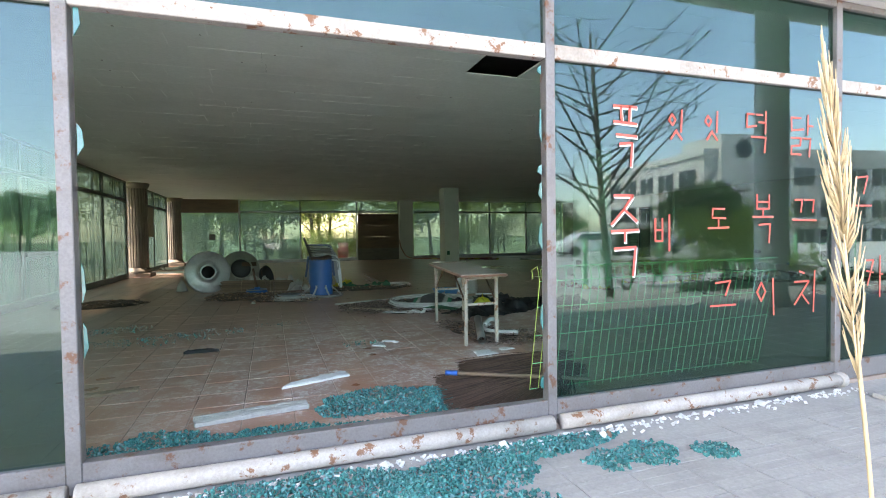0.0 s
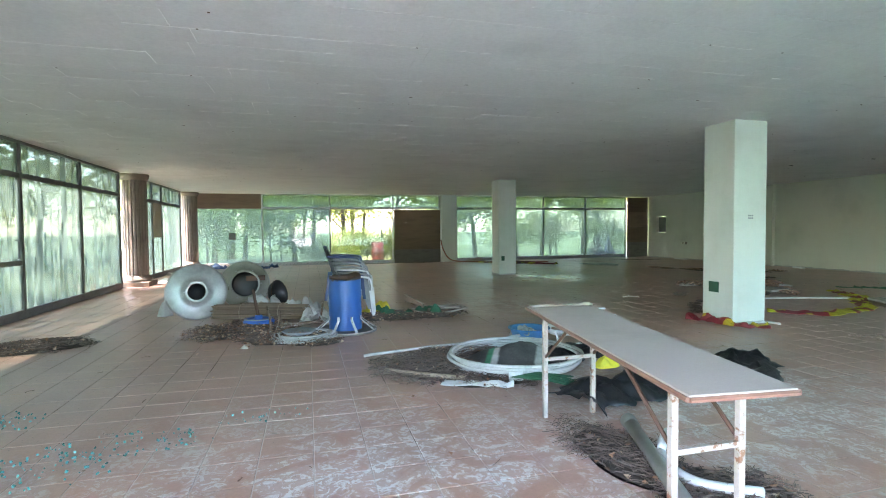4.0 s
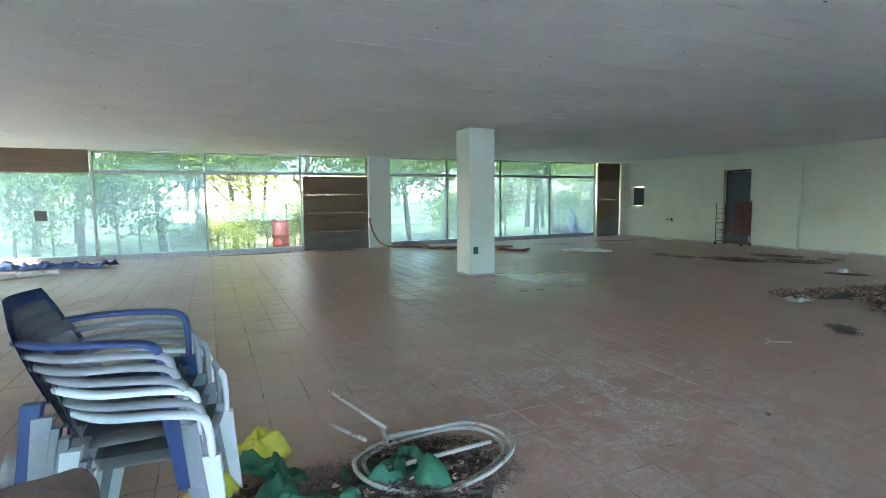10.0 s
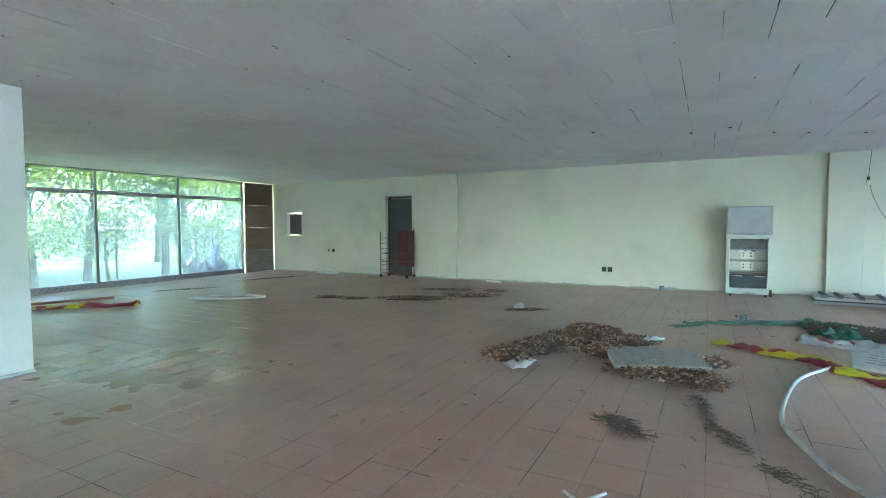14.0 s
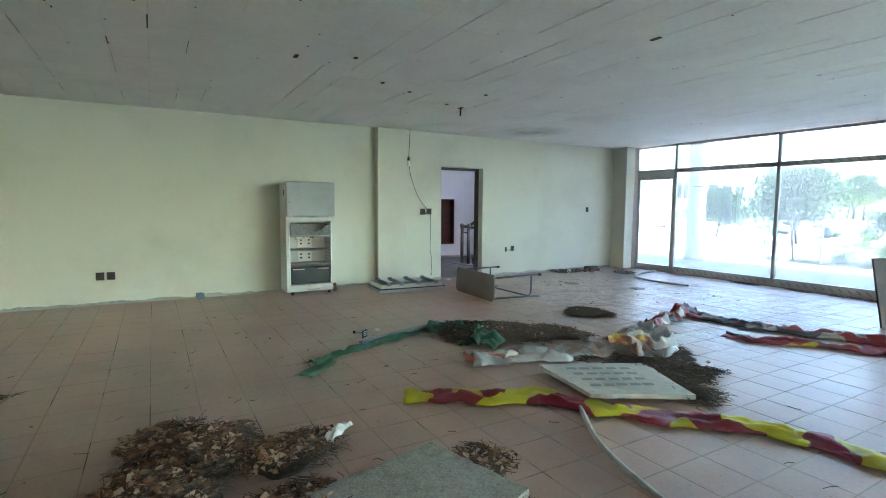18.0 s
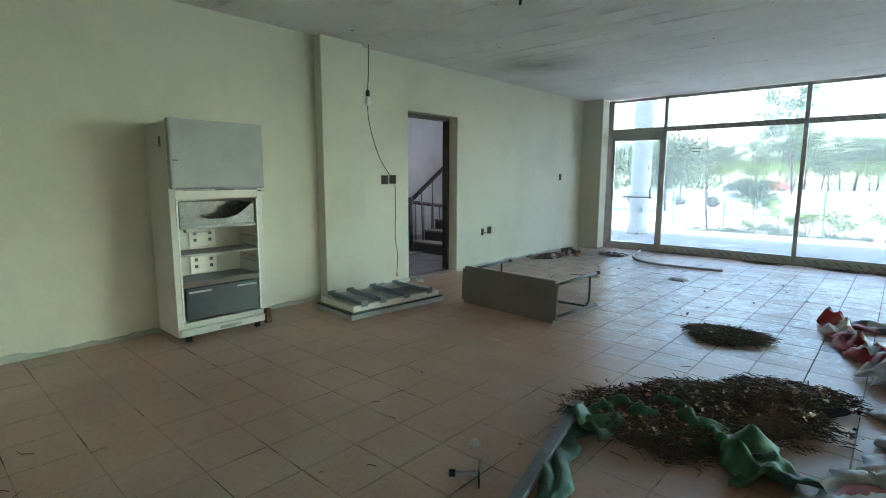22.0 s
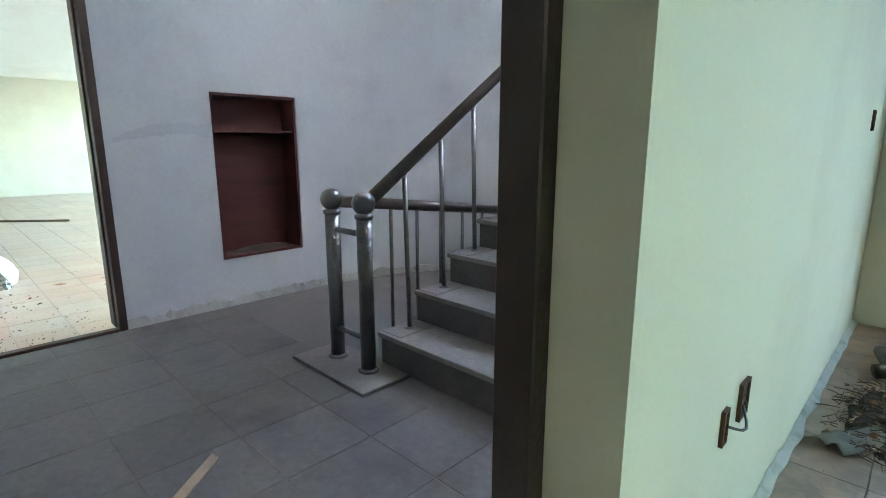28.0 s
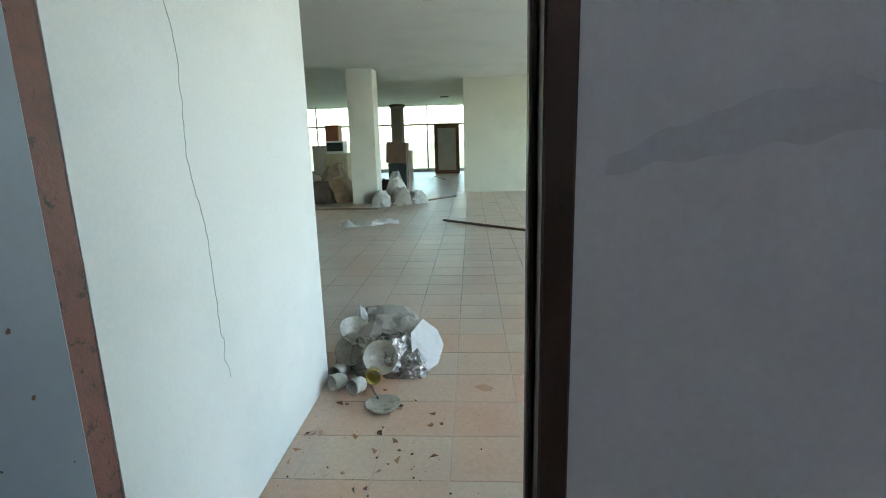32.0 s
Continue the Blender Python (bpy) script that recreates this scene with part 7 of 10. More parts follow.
# the door taken off it
dl = thing("loose_fridge_door", pose(15.80, 9.50, 0.0, 0, 0, -4), "detached refrigerator door lying on its face with rack bars", "refrigerator door")
def dbox(nm, mat, *a, bev=0.006, lab=""):
    q = bmesh.new()
    box(q, *a)
    bevel(q, bev, 2)
    return lpart(nm, q, mat, dl, lab)
M["rack_blue"] = plain("blue_grey_rack", (0.13, 0.165, 0.19), 0.35)
M["liner"] = plain("dusty_liner", (0.30, 0.29, 0.265), 0.6)
dbox("outer_skin", M["fridge_grey"], -0.335, 0.335, -0.605, 0.605, 0.0, 0.05, bev=0.016)
dbox("gasket", M["smoked"], -0.325, 0.325, -0.595, 0.595, 0.051, 0.066)
dbox("inner_liner", M["liner"], -0.27, 0.27, -0.545, 0.545, 0.067, 0.078)
for nm, a in (("liner_wall", (-0.30, -0.262, -0.56, 0.56)), ("liner_wall", (0.262, 0.30, -0.56, 0.56)), ("liner_end", (-0.261, 0.261, -0.56, -0.535)), ("liner_end", (-0.261, 0.261, 0.535, 0.56))):
    dbox(nm, M["fridge_white"], *a, 0.067, 0.128, bev=0.008)
for y in (-0.42, -0.10, 0.20, 0.43):
    q = bmesh.new()
    rows = []
    for i in range(17):
        f = i / 16
        x = -0.29 + 0.58 * f
        bow = math.sin(math.pi * f)
        sec = [(-0.035, 0.0), (-0.03, 0.035), (0.012, 0.042), (0.026, 0.03), (0.03, 0.0)]
        rows.append([q.verts.new((x, y - 0.055 * bow + a, 0.118 - 0.02 * bow + b)) for a, b in sec])
    for ra, rb in zip(rows, rows[1:]):
        for j in range(4):
            q.faces.new((ra[j], rb[j], rb[j + 1], ra[j + 1]))
        q.faces.new((ra[4], rb[4], rb[0], ra[0]))
    q.faces.new(rows[0])
    q.faces.new(rows[-1][::-1])
    rack = lpart("door_rack", q, M["rack_blue"], dl, "blue-grey plastic bottle rack", smooth=False)
    for x in (-0.292, 0.292):
        q = bmesh.new()
        box(q, x - 0.012, x + 0.012, y - 0.045, y + 0.04, 0.105, 0.168)
        bevel(q, 0.005, 1)
        lpart("rack_end", q, M["rack_blue"], rack)

# ---- table lying on its side ----
ft = thing("fallen_table", (14.55, 8.86, 0), "dark folding table lying on its long edge", "table")
q = bmesh.new()
box(q, -0.605, 0.605, -0.012, 0.012, 0.0, 0.405)
ends = [e for e in q.edges if abs(e.verts[0].co.y - e.verts[1].co.y) > 0.01]
bmesh.ops.bevel(q, geom=ends, offset=0.035, segments=5, affect="EDGES")
bevel(q, 0.004, 1)
TT = pose(14.645, 8.86, 0.0, 3, 0, -3.8)
q.transform(TT)
part("table_top", q, M["dark_table"], ft)
q = bmesh.new()
box(q, -0.6, 0.6, -0.034, -0.0125, 0.03, 0.055, TT)
box(q, -0.6, 0.6, -0.034, -0.0125, 0.35, 0.375, TT)
part("under_rail", q, M["dark_tube"], ft)
for x in (15.2, 14.08):
    part("leg", line_tube([(x + 0.01, 8.83, 0.355), (x, 8.0, 0.36)], 0.0145), M["dark_tube"], ft, smooth=True)
    part("leg", line_tube([(x + 0.01, 8.83, 0.045), (x, 8.03, 0.022)], 0.0145), M["dark_tube"], ft, smooth=True)
    part("foot_cap", line_tube([(x, 8.02, 0.36), (x, 7.96, 0.36)], 0.019), M["black"], ft, smooth=True)
    part("foot_cap", line_tube([(x, 8.05, 0.022), (x, 7.99, 0.021)], 0.019), M["steel"], ft, smooth=True)
part("stretcher", line_tube(smooth_pts([(15.2, 8.15, 0.35), (15.2, 8.15, 0.12), (15.18, 8.16, 0.05), (15.10, 8.18, 0.03), (14.18, 8.19, 0.03), (14.10, 8.17, 0.05), (14.08, 8.16, 0.12), (14.08, 8.16, 0.35)], 4), 0.0125), M["dark_tube"], ft, smooth=True)

# ---- east wall fittings ----
def socket_box(y, z, w, h, x=XE):
    e = thing("socket_box", (x, y, z), "open rusty electrical box in the wall", "socket", "wall sockets")
    q = bmesh.new()
    for a in ((-0.003, 0.012, y - w / 2, y - w / 2 + 0.006, z - h / 2, z + h / 2), (-0.003, 0.012, y + w / 2 - 0.006, y + w / 2, z - h / 2, z + h / 2),
              (-0.003, 0.012, y - w / 2 + 0.006, y + w / 2 - 0.006, z - h / 2, z - h / 2 + 0.006), (-0.003, 0.012, y - w / 2 + 0.006, y + w / 2 - 0.006, z + h / 2 - 0.006, z + h / 2)):
        box(q, x - 0.008 + a[0], x - 0.008 + a[1] - 0.004, *a[2:])
    part("rim", q, M["rust"], e)
    q = bmesh.new()
    box(q, x - 0.004, x - 0.001, y - w / 2 + 0.006, y + w / 2 - 0.006, z - h / 2 + 0.006, z + h / 2 - 0.006)
    part("back_plate", q, M["socket"], e)
    for s in (-1, 1):
        q = bmesh.new()
        bmesh.ops.create_uvsphere(q, u_segments=8, v_segments=5, radius=0.008, matrix=Matrix.Translation((x - 0.006, y + s * w * 0.25, z + s * h * 0.2)))
        part("screw_lug", q, M["rust"], e)
for y, z, w, h in ((8.825, 1.32, 0.10, 0.11), (8.69, 1.325, 0.10, 0.11), (13.96, 0.405, 0.10, 0.11), (13.83, 0.405, 0.10, 0.11), (6.68, 0.545, 0.08, 0.11), (6.85, 0.53, 0.04, 0.10),
                   (4.53, 1.37, 0.07, 0.11), (22.02, 0.69, 0.1, 0.1), (22.2, 0.69, 0.05, 0.08)):
    socket_box(y, z, w, h)
solo("loose_wire", line_tube(smooth_pts([(16.49, 6.84, 0.53), (16.46, 6.78, 0.51), (16.49, 6.7, 0.535)], 5), 0.004, 5), M["cable"], "bare loop of wire between two wall boxes", "wire")
lampw = thing("hanging_bulb", (16.34, 9.2, 0), "bare light bulb hanging on a black cable", "light bulb")
part("cord", line_tube([(16.36, 9.16, CEIL), (16.33, 9.19, 2.5), (16.335, 9.2, 2.32)], 0.005, 6), M["cable"], lampw)
q = bmesh.new()
lathe(q, [(0.012, 2.32), (0.022, 2.31), (0.024, 2.255), (0.02, 2.25)], 14, Matrix.Translation((16.335, 9.2, 0)))
part("holder", q, M["cable"], lampw, smooth=True)
q = bmesh.new()
lathe(q, [(0.014, 2.252), (0.018, 2.235), (0.034, 2.2), (0.036, 2.18), (0.028, 2.155), (0.008, 2.145)], 18, Matrix.Translation((16.335, 9.2, 0)))
part("glass_bulb", q, M["bulb"], lampw, smooth=True)
solo("wall_cable", line_tube(smooth_pts([(16.36, 9.18, 2.3), (16.42, 9.12, 2.0), (16.46, 8.95, 1.62), (16.485, 8.75, 1.38), (16.485, 8.67, 1.3), (16.487, 8.655, 1.0), (16.487, 8.665, 0.6), (16.487, 8.63, 0.4), (16.487, 8.64, 0.14)], 8), 0.0045, 6), M["cable"], "black cable hanging down the wall from an open box", "cable", smooth=True)
q = bmesh.new()
lathe(q, [(0.006, 0.0), (0.014, 0.01), (0.014, 0.04), (0.008, 0.05)], 10, Matrix.Translation((16.485, 8.64, 0.09)))
solo("cable_end", q, M["stick"], "pale plug at the end of the hanging cable", "plug", smooth=True)


def skirting(name, x0, ya, yb, seed, side=-1):
    """A ragged smear of cement where floor meets wall."""
    b = bmesh.new()
    n = int((yb - ya) / 0.05)
    prev = None
    for i in range(n + 1):
        y = ya + (yb - ya) * i / n
        h = 0.035 + 0.03 * noise.noise(Vector((y * 3, seed, 0))) + 0.02 * noise.noise(Vector((y * 13, seed, 2)))
        d = 0.018 + 0.016 * noise.noise(Vector((y * 5, seed, 5)))
        row = [b.verts.new((x0 - 0.003, y, max(h, 0.008))), b.verts.new((x0 - 0.007, y, max(h, 0.008) - 0.004)), b.verts.new((x0 - 0.012 - max(d, 0), y, 0.012)), b.verts.new((x0 - 0.016 - max(d, 0), y, 0.001))]
        if prev:
            for k in range(3):
                b.faces.new((prev[k], row[k], row[k + 1], prev[k + 1]))
        prev = row
    return setting(put_mesh(name, b, M["mortar"], True), "ragged grey cement smear along the wall foot", "baseboard")


for i, (ya, yb) in enumerate(((3.75, D1[0]), (D1[1], 9.22), (9.8, 17.74), (18.34, D0[0]), (D0[1], YN - 0.1))):
    skirting(f"baseboard_{i + 1}", XE, ya, yb, i + 1)
for i, (x0, ya, yb) in enumerate(((XE - 0.13, 9.23, 9.79), (XE - 0.13, 17.75, 18.33))):
    skirting(f"baseboard_pilaster_{i + 1}", x0, ya, yb, i + 11)
for i, (x0, y0) in enumerate(((6.46, 9.41), (6.28, 17.77))):
    q = bmesh.new()
    box(q, x0 - 0.012, x0 + 0.562, y0 - 0.012, y0 + 0.562, 0.0005, 0.035)
    bevel(q, 0.01, 2)
    setting(put_mesh(f"column_foot_{i + 1}", q, M["mortar"]), "cement smear round the column foot", "trim")
q = bmesh.new()
box(q, 6.452, 6.4585, 9.66, 9.84, 0.42, 0.57)
solo("exit_sticker", q, M["green_sign"], "dark green rectangular sticker on the column", "sticker")
q = bmesh.new()
box(q, 6.36, 6.46, 17.7625, 17.769, 0.42, 0.56)
solo("exit_sticker", q, M["green_sign"], "peeling dark green sticker on the far column", "sticker")
q = bmesh.new()
for r in range(2):
    for k in range(3):
        box(q, 6.70 + 0.03 * k, 6.72 + 0.03 * k, 9.4045, 9.4085, 1.46 + 0.035 * r, 1.48 + 0.035 * r)
solo("small_label", q, M["grey_plastic"], "small grey label marks on the column", "label")

# rack trolley by the far doorway
cart = thing("rack_trolley", pose(16.2, 19.50, 0, 0, 0, 0), "rusty red-brown wire rack trolley by the doorway", "trolley")
M["cart_red"] = plain("dark_red_rack", (0.09, 0.03, 0.03), 0.6, 0.3)
for x in (-0.2, 0.2):
    for y in (-0.42, 0.42):
        lpart("post", line_tube([(x, y, 0.08), (x, y, 1.35 if y < 0 else 1.28)], 0.013), M["cart_red"], cart, smooth=True)
        q = bmesh.new()
        lathe(q, [(0.02, -0.015), (0.045, -0.012), (0.045, 0.012), (0.02, 0.015)], 14, pose(x, y, 0.046, 0, 90, 0))
        lpart("castor", q, M["cable"], cart, smooth=True)
for z in (0.12, 0.45, 0.68):
    q = bmesh.new()
    for k in range(9):
        tube(q, [(-0.2, -0.42 + 0.105 * k, z), (0.2, -0.42 + 0.105 * k, z)], 0.005, 4)
    for x in (-0.2, 0.2):
        tube(q, [(x, -0.42, z), (x, 0.42, z)], 0.008, 5)
    lpart("wire_shelf", q, M["rust"], cart)
q = bmesh.new()
box(q, 0.16, 0.19, -0.42, 0.1, 0.3, 1.3)
bevel(q, 0.004, 1)
lpart("side_panel", q, M["cart_red"], cart)
q = bmesh.new()
for k in range(7):
    tube(q, [(-0.2, 0.42, 0.2 + 0.15 * k), (0.2, 0.42, 0.2 + 0.15 * k)], 0.006, 5)
lpart("end_ladder", q, M["cart_red"], cart)
q = bmesh.new()
box(q, XE + 0.16, XE + 0.2, 0, 0.8, 0.03, 2.2, Matrix.Translation((0, D0[0] + 0.05, 0)) @ Matrix.Identity(4))
far_leaf = solo("door_far_room", q, plain("dark_grey_door", (0.045, 0.055, 0.06), 0.6), "half-closed dark grey steel door of the far room", "door")
tagged(far_leaf, kind="structure")

litter("stray_needles", [(11.0, 11.5, 2.8, 2.6, 0, 0.0), (13.0, 12.5, 1.8, 2.4, 0, 0.0), (8.0, 12.5, 2.0, 1.8, 0, 0.0), (3.0, 10.0, 2.4, 1.6, 0, 0.0)], 60, 20, 79, "stray pine needles and leaf bits over the tiles", 0.002, mound=False)
litter("stray_needles", [(14.0, 6.5, 1.8, 2.4, 0, 0.0), (15.3, 5.0, 0.9, 1.1, 0, 0.0)], 25, 40, 78, "stray needles and crumbs near the shop window", 0.002, mound=False)

# corner litter by the glass door
for k, (pts, r) in enumerate(((((16.1, 4.9), (16.25, 4.6), (16.3, 4.35)), 0.035), (((15.95, 4.85), (16.15, 4.7), (16.3, 4.75)), 0.04), (((16.0, 5.05), (16.1, 4.85), (16.0, 4.6)), 0.03))):
    q = bmesh.new()
    tube(q, smooth_pts([(p[0], p[1], r + 0.02 * (i == 1)) for i, p in enumerate(pts)], 5), r, 8)
    solo("rubber_boot", q, plain(f"olive_rubber_{k}", (0.07, 0.06, 0.05), 0.6), "crumpled dark rubber boot in the corner", "boot", "old boots", smooth=True)
litter("corner_litter", [(16.2, 5.3, 0.22, 0.5, 0, 0.02), (15.5, 4.4, 0.3, 0.25, 0, 0.015)], 260, 120, 81, "dirt and dry scraps in the corner")
solo("grey_rag", ribbon([(16.35, 5.75), (16.2, 5.45), (16.05, 5.3)], 0.2, 0.05, 82, 8, 24), plain("grey_rag", (0.20, 0.19, 0.17), 0.9), "flattened grey rag by the wall", "cloth", smooth=True)
q = bmesh.new()
lathe(q, [(0.03, 0), (0.035, 0.02), (0.04, 0.1), (0.036, 0.1), (0.03, 0.02)], 16, pose(15.98, 5.55, 0.04, 80, 0, 40), cap=False)
solo("paper_cup", q, M["board_white"], "crushed white paper cup", "cup", smooth=True)
solo("brown_pot", heap(15.9, 4.95, 0.06, 0.05, 0.09, 83, 0, 0.2, 16, 6), plain("terracotta_pot", (0.35, 0.12, 0.06), 0.7), "broken orange-brown clay pot", "pot", smooth=True)
solo("garden_hose", line_tube(smooth_pts([(15.3, 3.62, 0.03), (15.2, 3.95, 0.03), (15.12, 4.37, 0.025), (14.9, 4.75, 0.025), (14.5, 4.95, 0.025), (14.0, 4.98, 0.025), (13.6, 4.9, 0.025)], 8), 0.02, 8), plain("grey_hose", (0.30, 0.28, 0.25), 0.6), "grey hose lying from the door across the tiles", "hose", smooth=True)
M["grate"] = plain("dusty_grate", (0.33, 0.26, 0.215), 0.8)
cov = thing("drain_grate", (14.88, 6.5, 0), "round rusty drain grate set on the floor", "grate")
q = bmesh.new()
lathe(q, [(0.0, 0.006), (0.13, 0.006), (0.135, 0.0015)], 28, cap=False)
lpart("disc", q, M["grate"], cov, smooth=True)
q = bmesh.new()
for k in range(7):
    box(q, -0.1, 0.1, -0.09 + 0.03 * k - 0.004, -0.09 + 0.03 * k + 0.004, 0.006, 0.009)
lpart("ribs", q, M["grate"], cov)
lpart("handle_wire", line_tube([(0.1, 0.05, 0.01), (0.26, 0.1, 0.015)], 0.005, 5), M["rust"], cov)
copy_thing(cov, pose(13.9, 5.9, 0, 0, 0, 100))
slab_board("wall_chip", [(16.28, 8.36), (16.42, 8.24), (16.47, 8.30), (16.36, 8.40)], 0.002, 0.014, M["board_white"], "pale broken plaster piece at the threshold", 84, "shard")
solo("plank", line_tube([(17.35, 8.45, 0.02), (18.1, 7.55, 0.02)], 0.024, 4), M["stick"], "narrow wooden batten on the stairwell floor", "batten")
for k, (x, y) in enumerate(((12.3, 3.6), (11.7, 3.62), (11.2, 3.65), (13.3, 3.62))):
    litter("sill_litter", [(x, y, 0.35, 0.08, 0, 0.01)], 60, 20, 90 + k, "dead leaves under the window rail", 0.01)
q = bmesh.new()
box(q, -0.45, 0.45, -0.012, 0.012, 0, 0.85, pose(10.35, 5.3, 0.0, 12, 0, 70))
bevel(q, 0.006)
solo("red_board", q, plain("dark_red_panel", (0.055, 0.012, 0.012), 0.75), "dark red board standing on edge", "panel")

# ceiling fittings
for k, (x, y) in enumerate(((14.14, 9.45), (10.79, 9.64), (12.82, 12.07), (12.03, 13.35), (12.59, 11.57), (13.36, 10.97), (13.61, 10.51), (13.27, 9.62), (14.02, 9.75))):
    cl = thing("ceiling_fitting", (x, y, CEIL), "small rusty ceiling hook and broken cable stub", "fitting", "ceiling stubs")
    q = bmesh.new()
    w = 0.05 if k < 4 else 0.024
    box(q, x - w, x + w, y - 0.02, y + 0.02, CEIL - 0.012, CEIL - 0.003)
    bevel(q, 0.004, 1)
    part("plate", q, M["rust"] if k < 2 else M["socket"], cl)
    if k == 0:
        part("stub", line_tube([(x, y, CEIL - 0.01), (x + 0.01, y, CEIL - 0.12)], 0.012, 6), M["cable"], cl)
holes = bmesh.new()
rnd = random.Random(13)
for k in range(420):
    x, y = rnd.uniform(XW + 0.3, XE - 0.3), YS + 0.2 + 0.303 * rnd.randrange(68) + rnd.uniform(-0.02, 0.02)
    box(holes, x - 0.008, x + 0.008 + 0.02 * (rnd.random() < 0.15), y - 0.006, y + 0.006, CEIL - 0.006, CEIL - 0.0042)
scr = put_mesh("screw_heads", holes, M["rust"])
tagged(scr, "rusty screw heads dotted over the ceiling boards", "screws", kind="stuff")

# ---- broken window, terrace and litter at the entry ----
def crumbs(name, spots, n, seed, label, z0):
    rnd = random.Random(seed)
    vs, fs = [], []
    for _ in range(n):
        cx, cy, rx, ry = rnd.choices(spots, [s[2] * s[3] for s in spots])[0]
        a, r = rnd.uniform(0, 2 * math.pi), math.sqrt(rnd.random())
        k = 1 + 0.35 * noise.noise(Vector((math.cos(a) * 2, math.sin(a) * 2, cx * 3)))
        p = Vector((cx + rx * r * k * math.cos(a), cy + ry * r * k * math.sin(a), z0 + rnd.random() ** 2 * 0.012))
        s = rnd.uniform(0.003, 0.0075)
        m = Euler((rnd.uniform(0, 3), rnd.uniform(0, 3), rnd.uniform(0, 3))).to_matrix()
        k0 = len(vs)
        vs += [p + m @ Vector((x * s, y * s, z * s * 0.6)) for x, y, z in ((-1, -1, -1), (1, -1, -1), (1, 1, -1), (-1, 1, -1), (-1, -1, 1), (1, -1, 1), (1, 1, 1), (-1, 1, 1))]
        fs += [tuple(k0 + i for i in q) for q in ((0, 3, 2, 1), (4, 5, 6, 7), (0, 1, 5, 4), (1, 2, 6, 5), (2, 3, 7, 6), (3, 0, 4, 7))]
    o = raw_part(name, vs, fs, M["shard"], None)
    return tagged(o, label, "broken glass", kind="stuff")


crumbs("glass_crumbs_inside", [(-0.2, 3.75, 0.35, 0.22), (0.3, 3.7, 0.4, 0.16), (1.1, 4.1, 0.5, 0.28), (1.6, 3.85, 0.45, 0.3), (0.7, 3.65, 0.5, 0.12)], 8000, 3, "teal crumbs of shattered safety glass inside the opening", 0.004)
crumbs("glass_crumbs_terrace", [(0.55, 2.85, 0.6, 0.38), (0.3, 2.55, 0.6, 0.4), (0.9, 2.5, 0.55, 0.4), (1.25, 2.95, 0.4, 0.2), (1.75, 3.1, 0.5, 0.12), (2.25, 2.85, 0.16, 0.14), (2.6, 2.75, 0.12, 0.1), (2.0, 2.85, 0.12, 0.12)], 21000, 4, "teal crumbs of shattered safety glass on the terrace", -0.024)
crumbs("glass_crumbs_trodden", [(-0.9, 7.0, 0.6, 0.25), (-0.3, 7.3, 0.5, 0.2), (0.5, 7.6, 0.4, 0.12), (-1.4, 7.9, 0.4, 0.3), (1.3, 6.0, 0.3, 0.12)], 420, 5, "a few trodden teal glass crumbs on the tiles", 0.003)
EDGE = random.Random(6)
jag = thing("broken_pane_edge", (1.9, YS, 0), "teal shards of safety glass still held by the window frame", "glass shards")
for x in (-0.44 + 0.045, 1.97 - 0.045):
    z = 0.2
    while z < 2.1:
        if EDGE.random() < (0.75 if x > 1 else 0.45):
            h, w = EDGE.uniform(0.05, 0.22), EDGE.uniform(0.008, 0.03)
            q = bmesh.new()
            s = -1 if x > 1 else 1
            vs = [q.verts.new(p) for p in ((x, YS - 0.004, z), (x + s * w, YS - 0.004, z + h * 0.3), (x + s * w * 0.7, YS - 0.004, z + h * 0.8), (x, YS - 0.004, z + h))]
            f = q.faces.new(vs)
            r = bmesh.ops.extrude_face_region(q, geom=[f])
            for v in r["geom"]:
                if isinstance(v, bmesh.types.BMVert):
                    v.co.y += 0.008
            part("shard", q, M["shard"], jag)
        z += EDGE.uniform(0.08, 0.3)
pipe = thing("sill_pipe", (0, YS - 0.1, 0), "flaking white painted pipe along the window foot", "pipe")
for a, c in ((-3.4, -0.46), (-0.42, 1.94), (2.0, 4.36)):
    q = bmesh.new()
    tube(q, [(a, YS - 0.075, 0.022), ((a + c) / 2, YS - 0.078, 0.024), (c, YS - 0.075, 0.022)], 0.045, 14)
    part("pipe_length", q, M["frame_white"], pipe, smooth=True)
q = bmesh.new()
lathe(q, [(0.05, -0.03), (0.056, -0.02), (0.056, 0.02), (0.05, 0.03)], 16, pose(4.36, YS - 0.075, 0.022, 0, 90, 0))
part("end_cap", q, M["frame_white"], pipe, smooth=True)
rub = bmesh.new()
rnd = random.Random(17)
for k in range(420):
    x = rnd.uniform(-0.6, 4.4)
    s = rnd.uniform(0.003, 0.014) * (2.0 if rnd.random() < 0.05 else 1)
    box(rub, -s, s, -s * 0.7, s * 0.7, -s * 0.4, s * 0.4, pose(x, YS - 0.14 - abs(rnd.gauss(0, 0.05)), -0.026 + s * 0.3, rnd.uniform(0, 40), rnd.uniform(0, 40), rnd.uniform(0, 360)))
tagged(put_mesh("plaster_chips", rub, M["board_white"]), "chips of white paint and plaster along the pipe", "rubble", kind="stuff")
for k, (x, y, s) in enumerate(((0.52, 2.93, 0.05), (0.2, 3.0, 0.03), (2.2, 3.12, 0.04))):
    solo("brick_piece", heap(x, y, s, s * 0.7, s * 0.8, 120 + k, 20, 0.3, 14, 5), plain(f"brick_bit_{k}", (0.28, 0.15, 0.10), 0.9), "broken piece of reddish brick", "rubble", "brick pieces", at=pose(0, 0, -0.028))
rnd = random.Random(21)
step = 0.30
